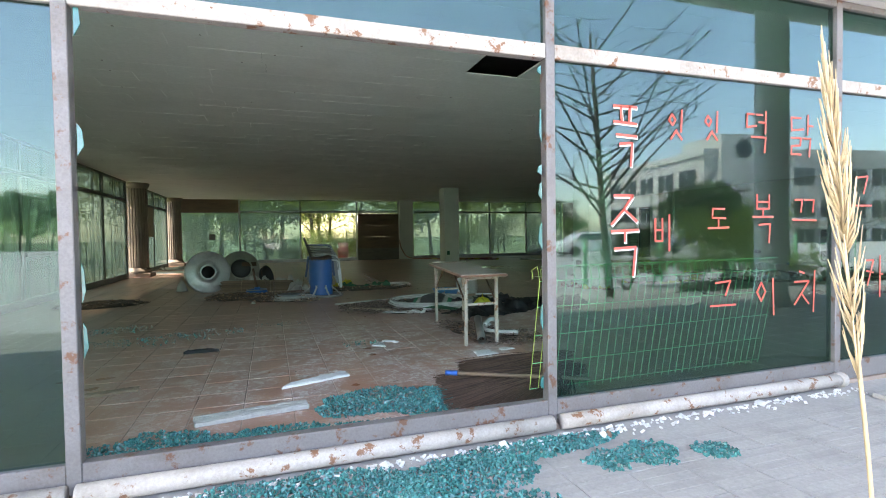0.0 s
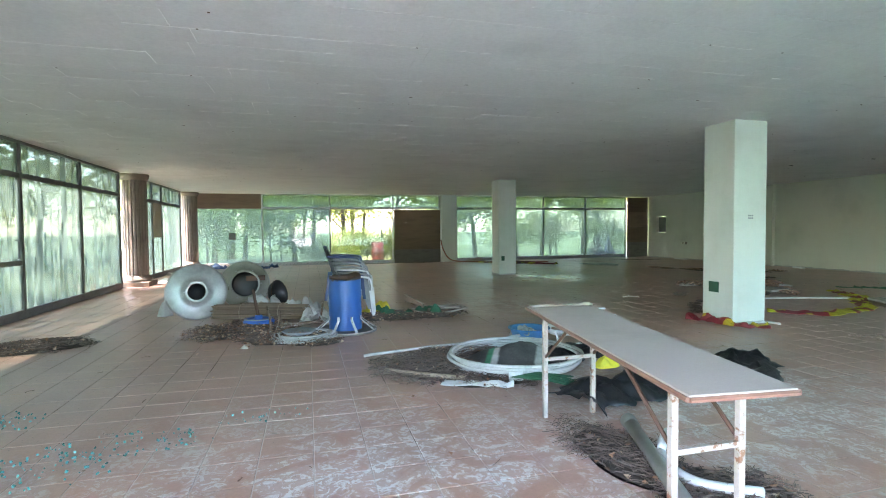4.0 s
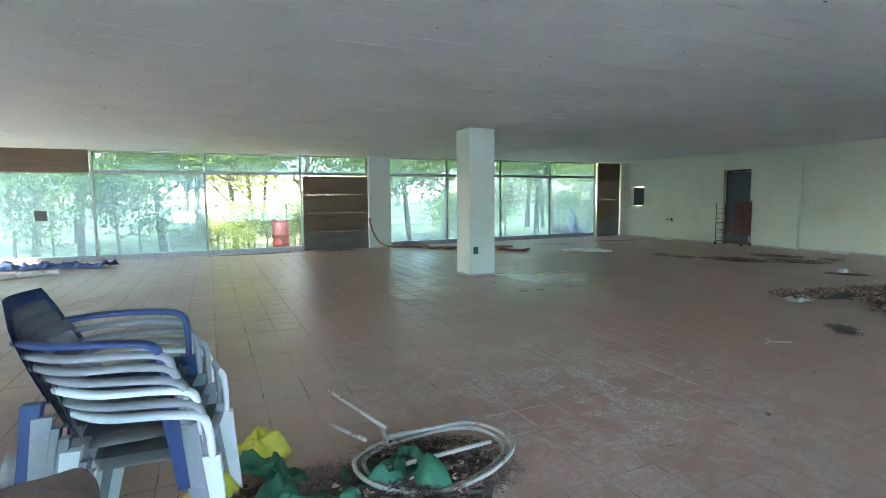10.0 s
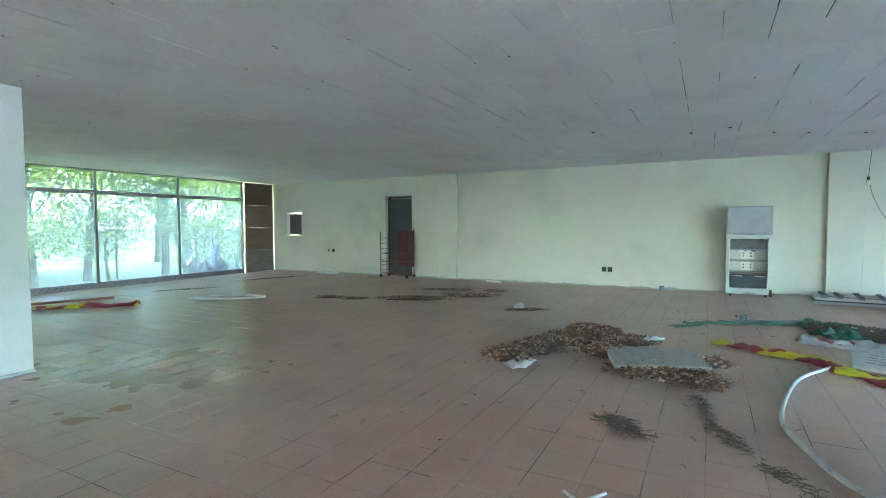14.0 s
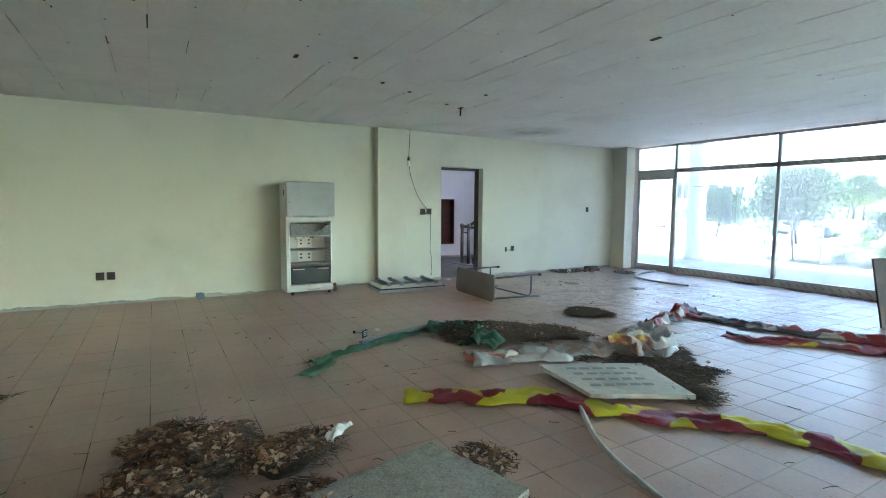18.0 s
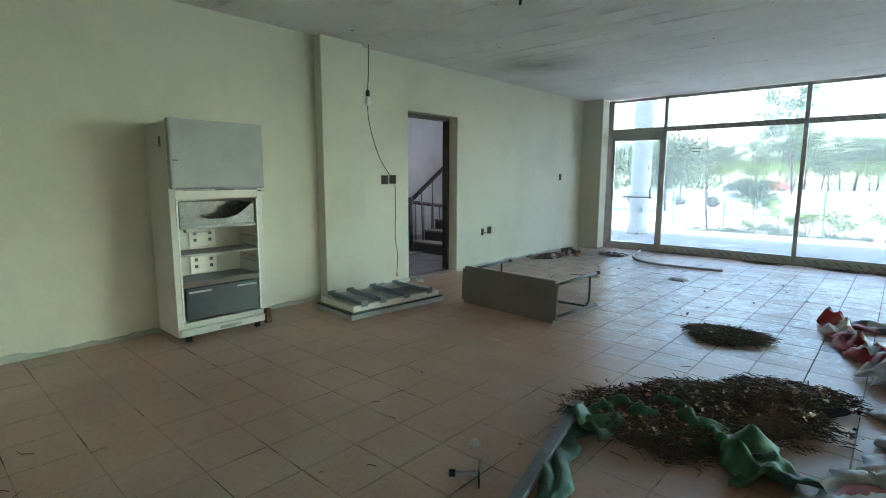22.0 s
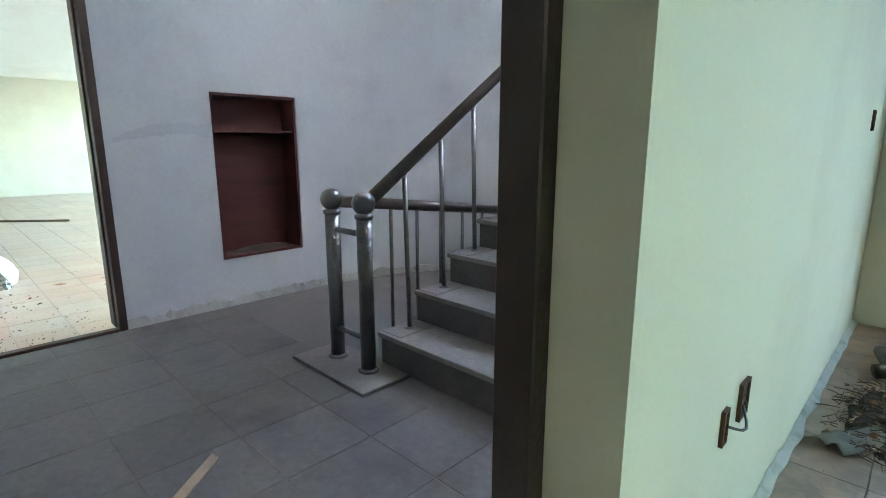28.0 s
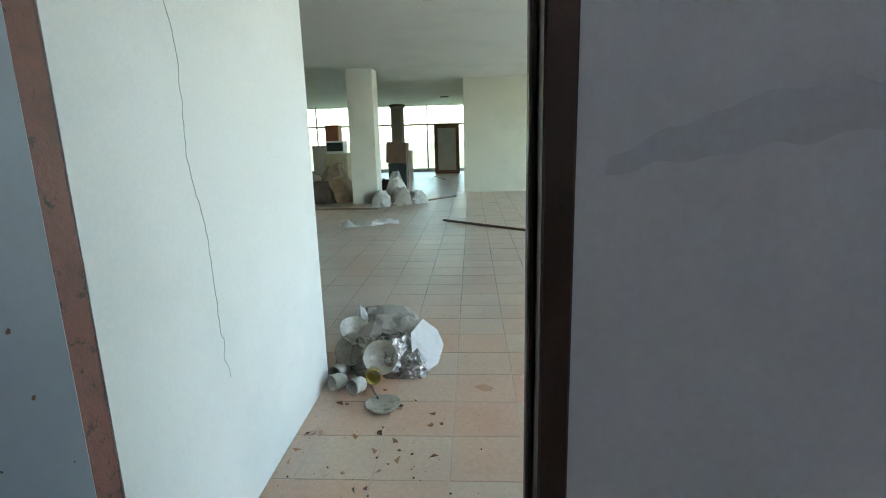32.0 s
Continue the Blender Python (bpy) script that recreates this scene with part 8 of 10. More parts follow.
pave = thing("terrace_paving", (0, 0, -0.03), "pale grey ribbed paving slabs of the terrace", "paving", kind="structure")
b = bmesh.new()
box(b, 0.003, step - 0.003, 0.003, step - 0.003, -0.006, 0.0)
for k in range(4):
    box(b, 0.012, step - 0.012, 0.03 + 0.065 * k, 0.075 + 0.065 * k, -0.001, 0.0012)
slab_me = bpy.data.meshes.new("paving_slab")
b.to_mesh(slab_me)
b.free()
slab_me.materials.append(M["pavement"])
vs, fs = [], []
for i in range(80):
    for j in range(15):
        x, y = -4.0 + step * i, -1.5 + step * j
        dz = rnd.uniform(-0.002, 0.001)
        if -0.4 < x < 4.4 and y > 1.1:
            o = new("paving_slab", slab_me)
            o.parent = pave
            o.matrix_basis = pose(x, y, 0.0055 + dz, rnd.uniform(-0.2, 0.2), rnd.uniform(-0.2, 0.2), 0)
            continue
        k = len(vs)
        for sx, sy, zz in ((0.003, 0.003, -0.004), (step - 0.003, 0.003, -0.004), (step - 0.003, step - 0.003, -0.004), (0.003, step - 0.003, -0.004), (0.006, 0.006, 0), (step - 0.006, 0.006, 0), (step - 0.006, step - 0.006, 0), (0.006, step - 0.006, 0)):
            vs.append((x + sx, y + sy, -0.0245 + dz + zz))
        fs += [(k + 4, k + 5, k + 6, k + 7)] + [(k + a, k + (a + 1) % 4, k + 4 + (a + 1) % 4, k + 4 + a) for a in range(4)]
raw_part("paving_field", vs, fs, M["pavement"], pave, kind="stuff")
for k, (x, y, a) in enumerate(((4.55, 2.9, 5), (4.9, 2.65, 20), (4.4, 2.55, -4))):
    q = bmesh.new()
    box(q, -0.25, 0.25, -0.15, 0.15, 0, 0.035, pose(x, y, -0.026, 0, 0, a))
    bevel(q, 0.006)
    solo("loose_slab", q, M["pavement"], "loose pale paving slab on the terrace", "slab", "loose slabs")

# litter just inside
slab_board("white_strip", [(0.46, 4.62), (0.98, 4.80), (0.96, 4.93), (0.5, 4.72)], 0.002, 0.02, M["board_white"], "long shard of white board on the tiles", 7)
for k, cs in enumerate(([(1.36, 5.83), (1.49, 5.75), (1.5, 5.95), (1.45, 6.0)], [(1.54, 6.07), (1.67, 5.93), (1.64, 5.9), (1.5, 6.02)], [(2.2, 5.02), (2.42, 5.05), (2.38, 5.22), (2.22, 5.2)], [(2.5, 5.15), (2.65, 5.17), (2.6, 5.24), (2.5, 5.22)])):
    slab_board("white_shard", cs, 0.002, 0.012, M["board_white"], "broken piece of white board on the tiles", 8 + k)
slab_board("dark_strip", [(-0.92, 4.9), (-0.55, 4.97), (-0.56, 5.06), (-0.9, 4.98)], 0.002, 0.02, M["brown_wood"], "dark strip of wood on the tiles", 13)
# Black strip draws the shade in the gap of a cracked, lifted tile.
slab_board("dark_strip", [(-0.42, 6.16), (-0.1, 6.18), (-0.2, 6.24), (-0.4, 6.22)], 0.002, 0.03, M["black"], "black strip standing for the shaded gap of a lifted tile", 14)
slab_board("white_kerb", [(-0.05, 4.02), (0.62, 4.12), (0.6, 4.25), (-0.07, 4.15)], 0.002, 0.03, M["mortar"], "long dusty white board inside the opening", 15)
litter("needle_drift", [(-2.3, 10.6, 0.7, 0.42, 15, 0.07)], 1000, 120, 101, "mound of dry litter by the milky windows")
bro = thing("straw_brooms", (2.1, 4.2, 0), "flattened bundle of dark straw brooms with a stick across", "broom")
M["broom_straw"] = plain("dark_straw", (0.085, 0.05, 0.034), 0.85, vary=0.5, island=True)


def bristle_fan(root, ends, n, seed, top):
    """Bristles from a bound root to a ragged edge between two points."""
    rnd = random.Random(seed)
    b = bmesh.new()
    a, c = Vector(ends[0]), Vector(ends[1])
    for _ in range(n):
        f = rnd.random()
        e = a.lerp(c, f) + Vector((rnd.uniform(-0.09, 0.09), rnd.uniform(-0.07, 0.07)))
        s = Vector(root) + (a.lerp(c, f) - Vector(root)) * rnd.uniform(0.0, 0.3) + Vector((rnd.uniform(-0.03, 0.03), rnd.uniform(-0.05, 0.05)))
        m = s.lerp(e, 0.5) + Vector((rnd.uniform(-0.03, 0.03), rnd.uniform(-0.03, 0.03)))
        z = rnd.random()
        tube(b, [(s.x, s.y, 0.02 + top * z), (m.x, m.y, 0.012 + 0.8 * top * z), (e.x, e.y, 0.005 + 0.3 * top * z)], 0.0032, 4, taper=0.0018)
    part("bristles", b, M["broom_straw"], bro)


bristle_fan((2.75, 4.15), ((1.68, 4.46), (1.52, 3.72)), 900, 31, 0.075)
bristle_fan((2.85, 4.5), ((2.0, 4.80), (1.85, 4.35)), 600, 32, 0.09)
bristle_fan((2.7, 4.3), ((1.62, 3.72), (2.2, 3.56)), 500, 33, 0.05)
part("stick", line_tube([(1.66, 4.25, 0.10), (2.02, 4.05, 0.095), (2.36, 3.88, 0.09)], 0.014, 8), M["brown_wood"], bro, "dark brown stick", smooth=True)
part("stick_end", line_tube([(2.37, 3.875, 0.09), (2.55, 3.79, 0.085)], 0.013, 8), M["stick"], bro, "pale bare end of the stick", smooth=True)
part("blue_tie", line_tube([(1.62, 4.27, 0.10), (1.70, 4.228, 0.10)], 0.019, 8), M["blue_plastic"], bro, "blue plastic sleeve", smooth=True)

# green mesh fence panel leaning behind the glass
fen = thing("mesh_fence_panel", (3.3, 3.9, 0), "green coated wire mesh fence panel leaning behind the pane", "fence")
FX0, FX1, FZ = 2.10, 4.3, 0.90
def fpt(x, z, bend=0.0):
    return (x, 3.86 - 0.20 * z + bend + 0.02 * (x - 2.1), 0.01 + z)
for k in range(33):
    x = FX0 + (FX1 - FX0) * k / 32
    q = bmesh.new()
    tube(q, [fpt(x, 0), fpt(x, FZ - 0.1), fpt(x + 0.0, FZ, 0.05), fpt(x, FZ - 0.03, 0.12), fpt(x, FZ - 0.09, 0.1)], 0.0028, 5)
    part("upright_wire", q, M["wire_green"] if k > 1 else M["wire_yellow"], fen)
for z in (0.03, 0.22, 0.42, 0.62, 0.80, FZ):
    q = bmesh.new()
    tube(q, [fpt(FX0, z), fpt(FX1, z)], 0.0032, 5)
    part("cross_wire", q, M["wire_green"], fen)

# hangul lettering on the pane: strokes in a unit square (x right, y up)
GL = {
    "푹": ["0,.95 1,.95", ".3,.95 .35,.65", ".7,.95 .68,.65", "0,.65 1,.62", ".1,.4 1,.38", ".25,.22 .8,.25 .75,-.2"],
    "죽": [".1,1 .8,1 .45,.75 0,.5", ".5,.75 .95,.55", "0,.38 1,.4", ".5,.38 .5,.2", ".1,.08 .9,.1 .8,-.4"],
    "잇": [".25,.85 .1,.65 .3,.5 .45,.68 .25,.85", ".8,1 .75,.3", ".5,.35 .2,.05", ".5,.3 .8,.05"],
    "떡": [".1,.9 .4,.9", ".12,.9 .1,.55 .5,.6", ".5,.9 .75,.9", ".9,1 .88,.4", ".6,.7 .88,.7", ".3,.3 .9,.3 .85,-.1"],
    "닭": [".1,.9 .5,.9", ".1,.9 .12,.55 .6,.6", ".8,1 .78,.45", ".78,.7 1,.7", ".1,.35 .5,.35 .48,.15 .12,.12 .1,-.1 .5,-.1", ".6,.35 .9,.35 .85,-.15"],
    "비": [".15,.9 .15,.35 .5,.35 .5,.9", ".15,.62 .5,.62", ".85,1 .85,.1"],
    "도": [".2,.9 .8,.9", ".22,.9 .2,.6 .85,.58", ".5,.58 .5,.3", "0,.25 1,.27"],
    "복": [".2,1 .2,.65 .8,.65 .8,1", ".2,.82 .8,.82", ".5,.65 .5,.48", "0,.45 1,.45", ".3,.25 .85,.27 .8,-.2"],
    "끄": [".1,.9 .4,.9 .35,.5", ".5,.9 .9,.9 .85,.5", "0,.25 1,.22"],
    "그": [".2,.9 .8,.95 .6,.5", "0,.2 1,.2"],
    "이": [".3,.9 .1,.65 .3,.4 .5,.65 .3,.9", ".85,1 .9,0"],
    "치": [".3,1 .5,.95", ".1,.75 .7,.75 .1,.2", ".4,.45 .7,.2", ".95,1 .9,0"],
    "카": [".1,.9 .5,.9 .2,.3", ".15,.65 .5,.6", ".85,1 .85,0", ".85,.55 1,.55"],
}
TXT = [("푹", 2.43, 1.61, 0.17, 0.32, 1), ("죽", 2.41, 1.0, 0.2, 0.36, 1), ("잇", 2.84, 1.72, 0.15, 0.2, 0), ("잇", 3.14, 1.73, 0.15, 0.2, 0), ("떡", 3.5, 1.70, 0.22, 0.26, 0), ("닭", 3.92, 1.70, 0.24, 0.26, 0),
       ("비", 2.72, 0.98, 0.16, 0.26, 0), ("도", 3.18, 1.1, 0.18, 0.2, 0), ("복", 3.58, 1.1, 0.19, 0.28, 0), ("끄", 3.96, 1.15, 0.24, 0.22, 0),
       ("그", 3.2, 0.58, 0.22, 0.22, 0), ("이", 3.6, 0.53, 0.2, 0.26, 0), ("치", 3.96, 0.53, 0.24, 0.3, 0), ("카", 4.72, 0.6, 0.22, 0.32, 0), ("그", 4.58, 1.25, 0.22, 0.3, 0)]
def stroke(b, pts, w, y):
    for (x0, z0), (x1, z1) in zip(pts, pts[1:]):
        d = Vector((x1 - x0, 0, z1 - z0))
        if d.length < 1e-4:
            continue
        m = Matrix.Translation((x0, y, z0)) @ Matrix.Rotation(-math.atan2(d.z, d.x), 4, "Y")
        box(b, -w * 0.5, d.length + w * 0.5, -0.0007, 0.0007, -w, w, m)
for ch, x, z, w, h, outlined in TXT:
    b, b2 = bmesh.new(), bmesh.new()
    for s in GL[ch]:
        pts = [tuple(float(v) for v in p.split(",")) for p in s.split()]
        pts = [(x + px * w, z + py * h) for px, py in pts]
        stroke(b, pts, 0.0085 if outlined else 0.0065, YS - 0.0085)
        if outlined:
            stroke(b2, [(a + 0.006, c - 0.008) for a, c in pts], 0.010, YS - 0.0062)
    e = solo("painted_letter", b, M["red_paint"], "red painted hangul letter on the window pane", "lettering", "letters on the pane")
    if outlined:
        part("white_outline", b2, M["white_paint"], e)
    else:
        b2.free()

# dry reed plume on a thin stem at the terrace
reed = thing("dry_reed", (1.27, 1.2, -0.025), "dry straw-coloured reed plume on a thin stem", "plant")
part("stem", line_tube(smooth_pts([(1.28, 1.2, -0.026), (1.26, 1.205, 0.4), (1.24, 1.21, 0.72), (1.214, 1.218, 0.97)], 6), 0.0035, 6, 0.003), plain("dry_straw", (0.55, 0.42, 0.24), 0.8), reed, smooth=True)
q = bmesh.new()
rnd = random.Random(77)
P0, P1 = Vector((1.220, 1.216, 0.90)), Vector((1.166, 1.234, 1.40))
for k in range(150):
    f = rnd.random() ** 0.8
    a = rnd.uniform(0, 2 * math.pi)
    w = 0.021 * math.sin(math.pi * min(0.15 + 0.85 * f, 1)) + 0.002
    s = P0.lerp(P1, f * 0.86)
    out = Vector((math.cos(a), math.sin(a), 0))
    L = rnd.uniform(0.05, 0.10)
    tube(q, [s, s + (P1 - P0).normalized() * L * 0.5 + out * w * 0.7, s + (P1 - P0).normalized() * L + out * w], 0.0022, 4, taper=0.0006)
part("plume", q, surface("straw_plume", (0.58, 0.46, 0.28), (0.42, 0.31, 0.17), 0.85, 14, 90, bump=0.0, vary=0.25, island=True), reed, smooth=True)

# glass door at the east end of the front
gd = thing("glass_door", (15.55, YS, 0), "aluminium framed glass door with a bar handle", "door", kind="structure")
def gbar(nm, mat, x0, x1, y0, y1, z0, z1):
    q = bmesh.new()
    box(q, x0, x1, y0, y1, z0, z1)
    o = part(nm, q, mat, gd)
    return o
gbar("jamb", M["alu"], 16.02, 16.25, YS - 0.035, YS + 0.035, 0.0, CEIL - 0.008)
gbar("transom", M["alu"], 15.082, 16.018, YS - 0.03, YS + 0.03, 2.19, 2.275)
gbar("head", M["alu"], 15.082, 16.018, YS - 0.03, YS + 0.03, CEIL - 0.058, CEIL - 0.01)
gbar("closer", M["alu"], 15.082, 16.018, YS - 0.02, YS + 0.045, 2.10, 2.189)
gbar("threshold", M["alu"], 15.082, 16.018, YS - 0.03, YS + 0.03, 0.0, 0.02)
g1 = gbar("pane", M["glass_clear"], 15.082, 16.018, YS - 0.004, YS + 0.004, 2.277, CEIL - 0.06)
g1.visible_shadow = False
gbar("door_stile", M["alu"], 15.082, 15.13, YS - 0.018, YS + 0.018, 0.021, 2.099)
gbar("door_stile", M["alu"], 15.975, 16.019, YS - 0.018, YS + 0.018, 0.021, 2.099)
gbar("door_rail", M["alu"], 15.132, 15.973, YS - 0.018, YS + 0.018, 0.021, 0.13)
gbar("door_rail", M["alu"], 15.132, 15.973, YS - 0.018, YS + 0.018, 2.05, 2.099)
g2 = gbar("pane", M["glass_clear"], 15.132, 15.973, YS - 0.004, YS + 0.004, 0.132, 2.048)
g2.visible_shadow = False
q = bmesh.new()
tube(q, [(15.22, YS + 0.05, 1.0), (15.75, YS + 0.05, 1.0)], 0.011, 8)
tube(q, [(15.25, YS + 0.05, 0.98), (15.25, YS + 0.05, 1.2)], 0.011, 8)
part("bar_handle", q, M["dark_tube"], gd, smooth=True)
M["mark"] = plain("dried_grey_paint", (0.06, 0.075, 0.08), 0.8)


def pane_mark(pts):
    q = bmesh.new()
    P = smooth_pts([(x, YS + 0.0055, z) for x, z in pts], 5)
    rows = []
    for i, p in enumerate(P):
        d = (P[min(i + 1, len(P) - 1)] - P[max(i - 1, 0)]).normalized()
        n = Vector((-d.z, 0, d.x)) * (0.0045 + 0.004 * abs(noise.noise(Vector((i * 0.5, pts[0][0] * 9, 0)))))
        rows.append((q.verts.new(p - n), q.verts.new(p + n)))
    for (a, b), (c, d) in zip(rows, rows[1:]):
        q.faces.new((a, c, d, b))
    part("brush_mark", q, M["mark"], gd, "dried grey brush stroke on the glass")


for pts in (((15.93, 1.95), (15.945, 1.86), (15.93, 1.8)), ((15.89, 1.87), (15.87, 1.74), (15.87, 1.65)), ((15.79, 1.89), (15.79, 1.79)), ((15.94, 1.74), (15.925, 1.65), (15.9, 1.64)),
            ((15.67, 1.94), (15.7, 1.86), (15.7, 1.81)), ((15.71, 1.69), (15.7, 1.62), (15.71, 1.55)), ((15.6, 1.99), (15.51, 1.99)), ((15.25, 2.0), (15.3, 1.99), (15.31, 1.95), (15.28, 1.92)),
            ((15.32, 1.71), (15.28, 1.74), (15.2, 1.73)), ((15.32, 1.58), (15.32, 1.5)), ((15.93, 1.53), (15.86, 1.55), (15.79, 1.51), (15.78, 1.48)),
            ((15.46, 0.76), (15.43, 0.8), (15.4, 0.76), (15.43, 0.72), (15.46, 0.76)), ((15.53, 0.28), (15.48, 0.31), (15.43, 0.3), (15.49, 0.28)),
            ((14.6, 1.93), (14.51, 1.98)), ((14.6, 2.0), (14.54, 2.05), (14.47, 2.04)), ((14.64, 1.88), (14.42, 1.87)), ((14.57, 1.82), (14.45, 1.81))):
    pane_mark(pts)

# ---- terrace columns, and an unseen canopy added for shade ----
for k, x in enumerate((7.74, 16.65)):
    q = bmesh.new()
    lathe(q, [(0.27, -0.03), (0.27, 0.1), (0.23, 0.13), (0.23, 5.19)], 32, Matrix.Translation((x, 0.22, 0)))
    setting(put_mesh(f"terrace_column_{k + 1}", q, M["white_wall"], True), "round pale plastered column under the added canopy", "column")
# Canopy, beam and upper wall are never seen; the canopy shades the terrace.
setting(cube_ob("canopy", -9, 16.2, -0.7, YS - 0.3, 5.2, 5.5, M["white_wall"]), "unseen high concrete canopy slab added to shade the terrace", "canopy")
setting(cube_ob("canopy_east", 16.202, 46, -0.7, YS - 1.45, 5.2, 5.5, M["white_wall"]), "unseen narrower canopy slab, cut back to leave the stairwell daylight", "canopy")
setting(cube_ob("canopy_beam", -9, 46, -0.7, -0.45, 4.9, 5.195, M["white_wall"]), "unseen concrete edge beam of the added terrace canopy", "beam")
setting(cube_ob("upper_wall", -9, 16.3, YS - 0.29, YS - 0.11, CEIL + 0.71, 5.19, M["white_wall"]), "unseen white upper wall added over the window front", "wall")

# ---- north and west side ----
solo("blue_tarp", ribbon([(-2.5, 23.3), (-1.8, 23.5), (-1.0, 23.3), (-0.3, 22.9)], 0.7, 0.22, 131, 14, 60), M["blue_tarp"], "crumpled dark blue tarp below the windows", "tarp", smooth=True)
solo("pale_sheet", ribbon([(-3.2, 20.8), (-2.5, 21.4), (-1.9, 22.0), (-1.2, 22.3)], 0.7, 0.14, 132, 12, 60), M["white_cloth"], "pale dusty sheet on the floor beside the tarp", "cloth", smooth=True)
slab_board("white_sheet_board", [(-3.1, 18.6), (-2.2, 18.8), (-2.3, 20.0), (-3.2, 19.9)], 0.002, 0.03, M["board_white"], "white panel lying by the window wall", 16)
solo("banner", ribbon([(9.9, 21.1), (9.1, 21.9), (8.4, 22.4), (7.6, 23.3)], 0.3, 0.1, 133, 10, 60), M["banner"], "crumpled yellow and red banner near the far windows", "banner", smooth=True)
solo("grey_sack", heap(7.6, 23.9, 0.4, 0.25, 0.2, 134, 0, 0.6), M["paper"], "brown sack by the window rail", "sack", smooth=True)
solo("red_hose", line_tube(smooth_pts([(6.2, 24.2, 0.95), (6.3, 24.15, 0.5), (6.6, 24.0, 0.1), (7.4, 23.7, 0.03), (8.6, 23.0, 0.03), (10.2, 22.4, 0.03)], 8), 0.025, 8), plain("red_hose", (0.30, 0.10, 0.05), 0.6), "red-brown hose hanging at the pier and across the floor", "hose", smooth=True)
solo("pale_tube", line_tube(smooth_pts([(10.9, 20.9, 0.03), (11.4, 20.4, 0.05), (11.6, 19.7, 0.04), (11.2, 20.0, 0.04), (10.8, 20.7, 0.04)], 6), 0.03, 8), M["hose_white"], "bent pale plastic tubing on the floor", "tubing", smooth=True)
solo("white_strip", ribbon([(10.8, 20.95), (11.2, 20.3), (11.6, 19.7)], 0.12, 0.05, 135, 6, 30), M["white_cloth"], "white plastic strip on the floor", "cloth", smooth=True)
litter("needle_streak", [(14.5, 22.5, 1.2, 0.1, -20, 0.01), (11.9, 22.4, 0.9, 0.08, -30, 0.01), (3.0, 24.2, 1.6, 0.1, 0, 0.015), (5.2, 24.1, 0.9, 0.12, 0, 0.02)], 520, 60, 136, "thin lines of needles near the far windows", 0.01)
for k, (x, y, s, h, c) in enumerate(((13.6, 24.95, 0.4, 0.75, "green_tape"), (14.3, 24.95, 0.5, 0.95, "black_tarp"), (14.85, 24.98, 0.42, 1.25, "navy_plastic"), (13.9, 25.1, 0.45, 0.9, "black_tarp"))):
    solo("garbage_bag", heap(x, y + 0.15, s, 0.3, h, 140 + k, 0, 0.7, 40, 14, 4), M[c], "stuffed plastic bag heaped outside the window", "bag", "bags outside the window", smooth=True, at=pose(0, 0, -0.3))
bar = thing("oil_barrel", (4.0, 27.6, -0.3), "dark red steel barrel standing outside", "barrel")
q = bmesh.new()
lathe(q, [(0.28, 0), (0.29, 0.01), (0.285, 0.3), (0.295, 0.31), (0.285, 0.33), (0.285, 0.6), (0.295, 0.61), (0.285, 0.63), (0.285, 1.1), (0.27, 1.11)], 28)
lpart("barrel_body", q, M["barrel_red"], bar, smooth=True)
q = bmesh.new()
lathe(q, [(0.29, 1.095), (0.296, 1.105), (0.29, 1.115)], 28, cap=False)
lpart("rim", q, M["rust"], bar, smooth=True)
fr2 = thing("green_fence", (0, 29.0, -0.31), "green wire fence beyond the hall", "fence")
for k in range(13):
    lpart("post", line_tube([(-10 + 2.4 * k, 0, 0), (-10 + 2.4 * k, 0, 1.7)], 0.04), M["green_cloth"], fr2)
for k in range(6):
    lpart("wire", line_tube([(-10, 0, 0.2 + 0.28 * k), (18.8, 0, 0.2 + 0.28 * k)], 0.008, 4), M["wire_green"], fr2)
q = bmesh.new()
box(q, -2.1, -1.85, YN - 0.012, YN - 0.006, 1.05, 1.3)
bevel(q, 0.002, 1)
solo("pane_sticker", q, plain("grey_sticker", (0.10, 0.12, 0.11), 0.6), "small grey sticker on the dusty pane", "sticker")
q = bmesh.new()
box(q, XW + 0.012, XW + 0.03, 20.3, 21.1, 1.2, 2.3)
solo("board_patch", q, plain("tan_board", (0.36, 0.30, 0.22), 0.8), "tan board fixed over a window pane", "board")
dh = thing("west_door_handle", (XW + 0.05, 13.0, 1.05), "dark pull handle on the filmed glass door", "door handle")
part("pull", line_tube([(XW + 0.04, 12.95, 0.95), (XW + 0.09, 12.95, 0.97), (XW + 0.09, 12.95, 1.23), (XW + 0.04, 12.95, 1.25)], 0.012), M["dark_tube"], dh)
q = bmesh.new()
box(q, XW + 0.02, XW + 0.06, 11.1, 13.1, 0.85, 0.93)
part("push_rail", q, M["alu_dark"], dh)

# ---- stairwell door leaf with spray paint ----
leaf = thing("steel_door", pose(XS + 0.08, D2[1] - 0.085, 0.0, 0, 0, -14), "open blue-grey steel door with red spray paint", "door", kind="structure")
q = bmesh.new()
box(q, -0.90, 0.0, -0.02, 0.02, 0.02, 2.1)
bevel(q, 0.004, 1)
leaf_panel = lpart("door_leaf", q, M["door_grey"], leaf)
q = bmesh.new()
lathe(q, [(0.03, 0), (0.03, 0.01), (0.012, 0.02), (0.012, 0.05), (0.028, 0.055), (0.03, 0.075), (0.015, 0.085)], 18, pose(-0.82, -0.02, 1.02, 90, 0, 0))
lpart("knob", q, M["steel"], leaf_panel, smooth=True)


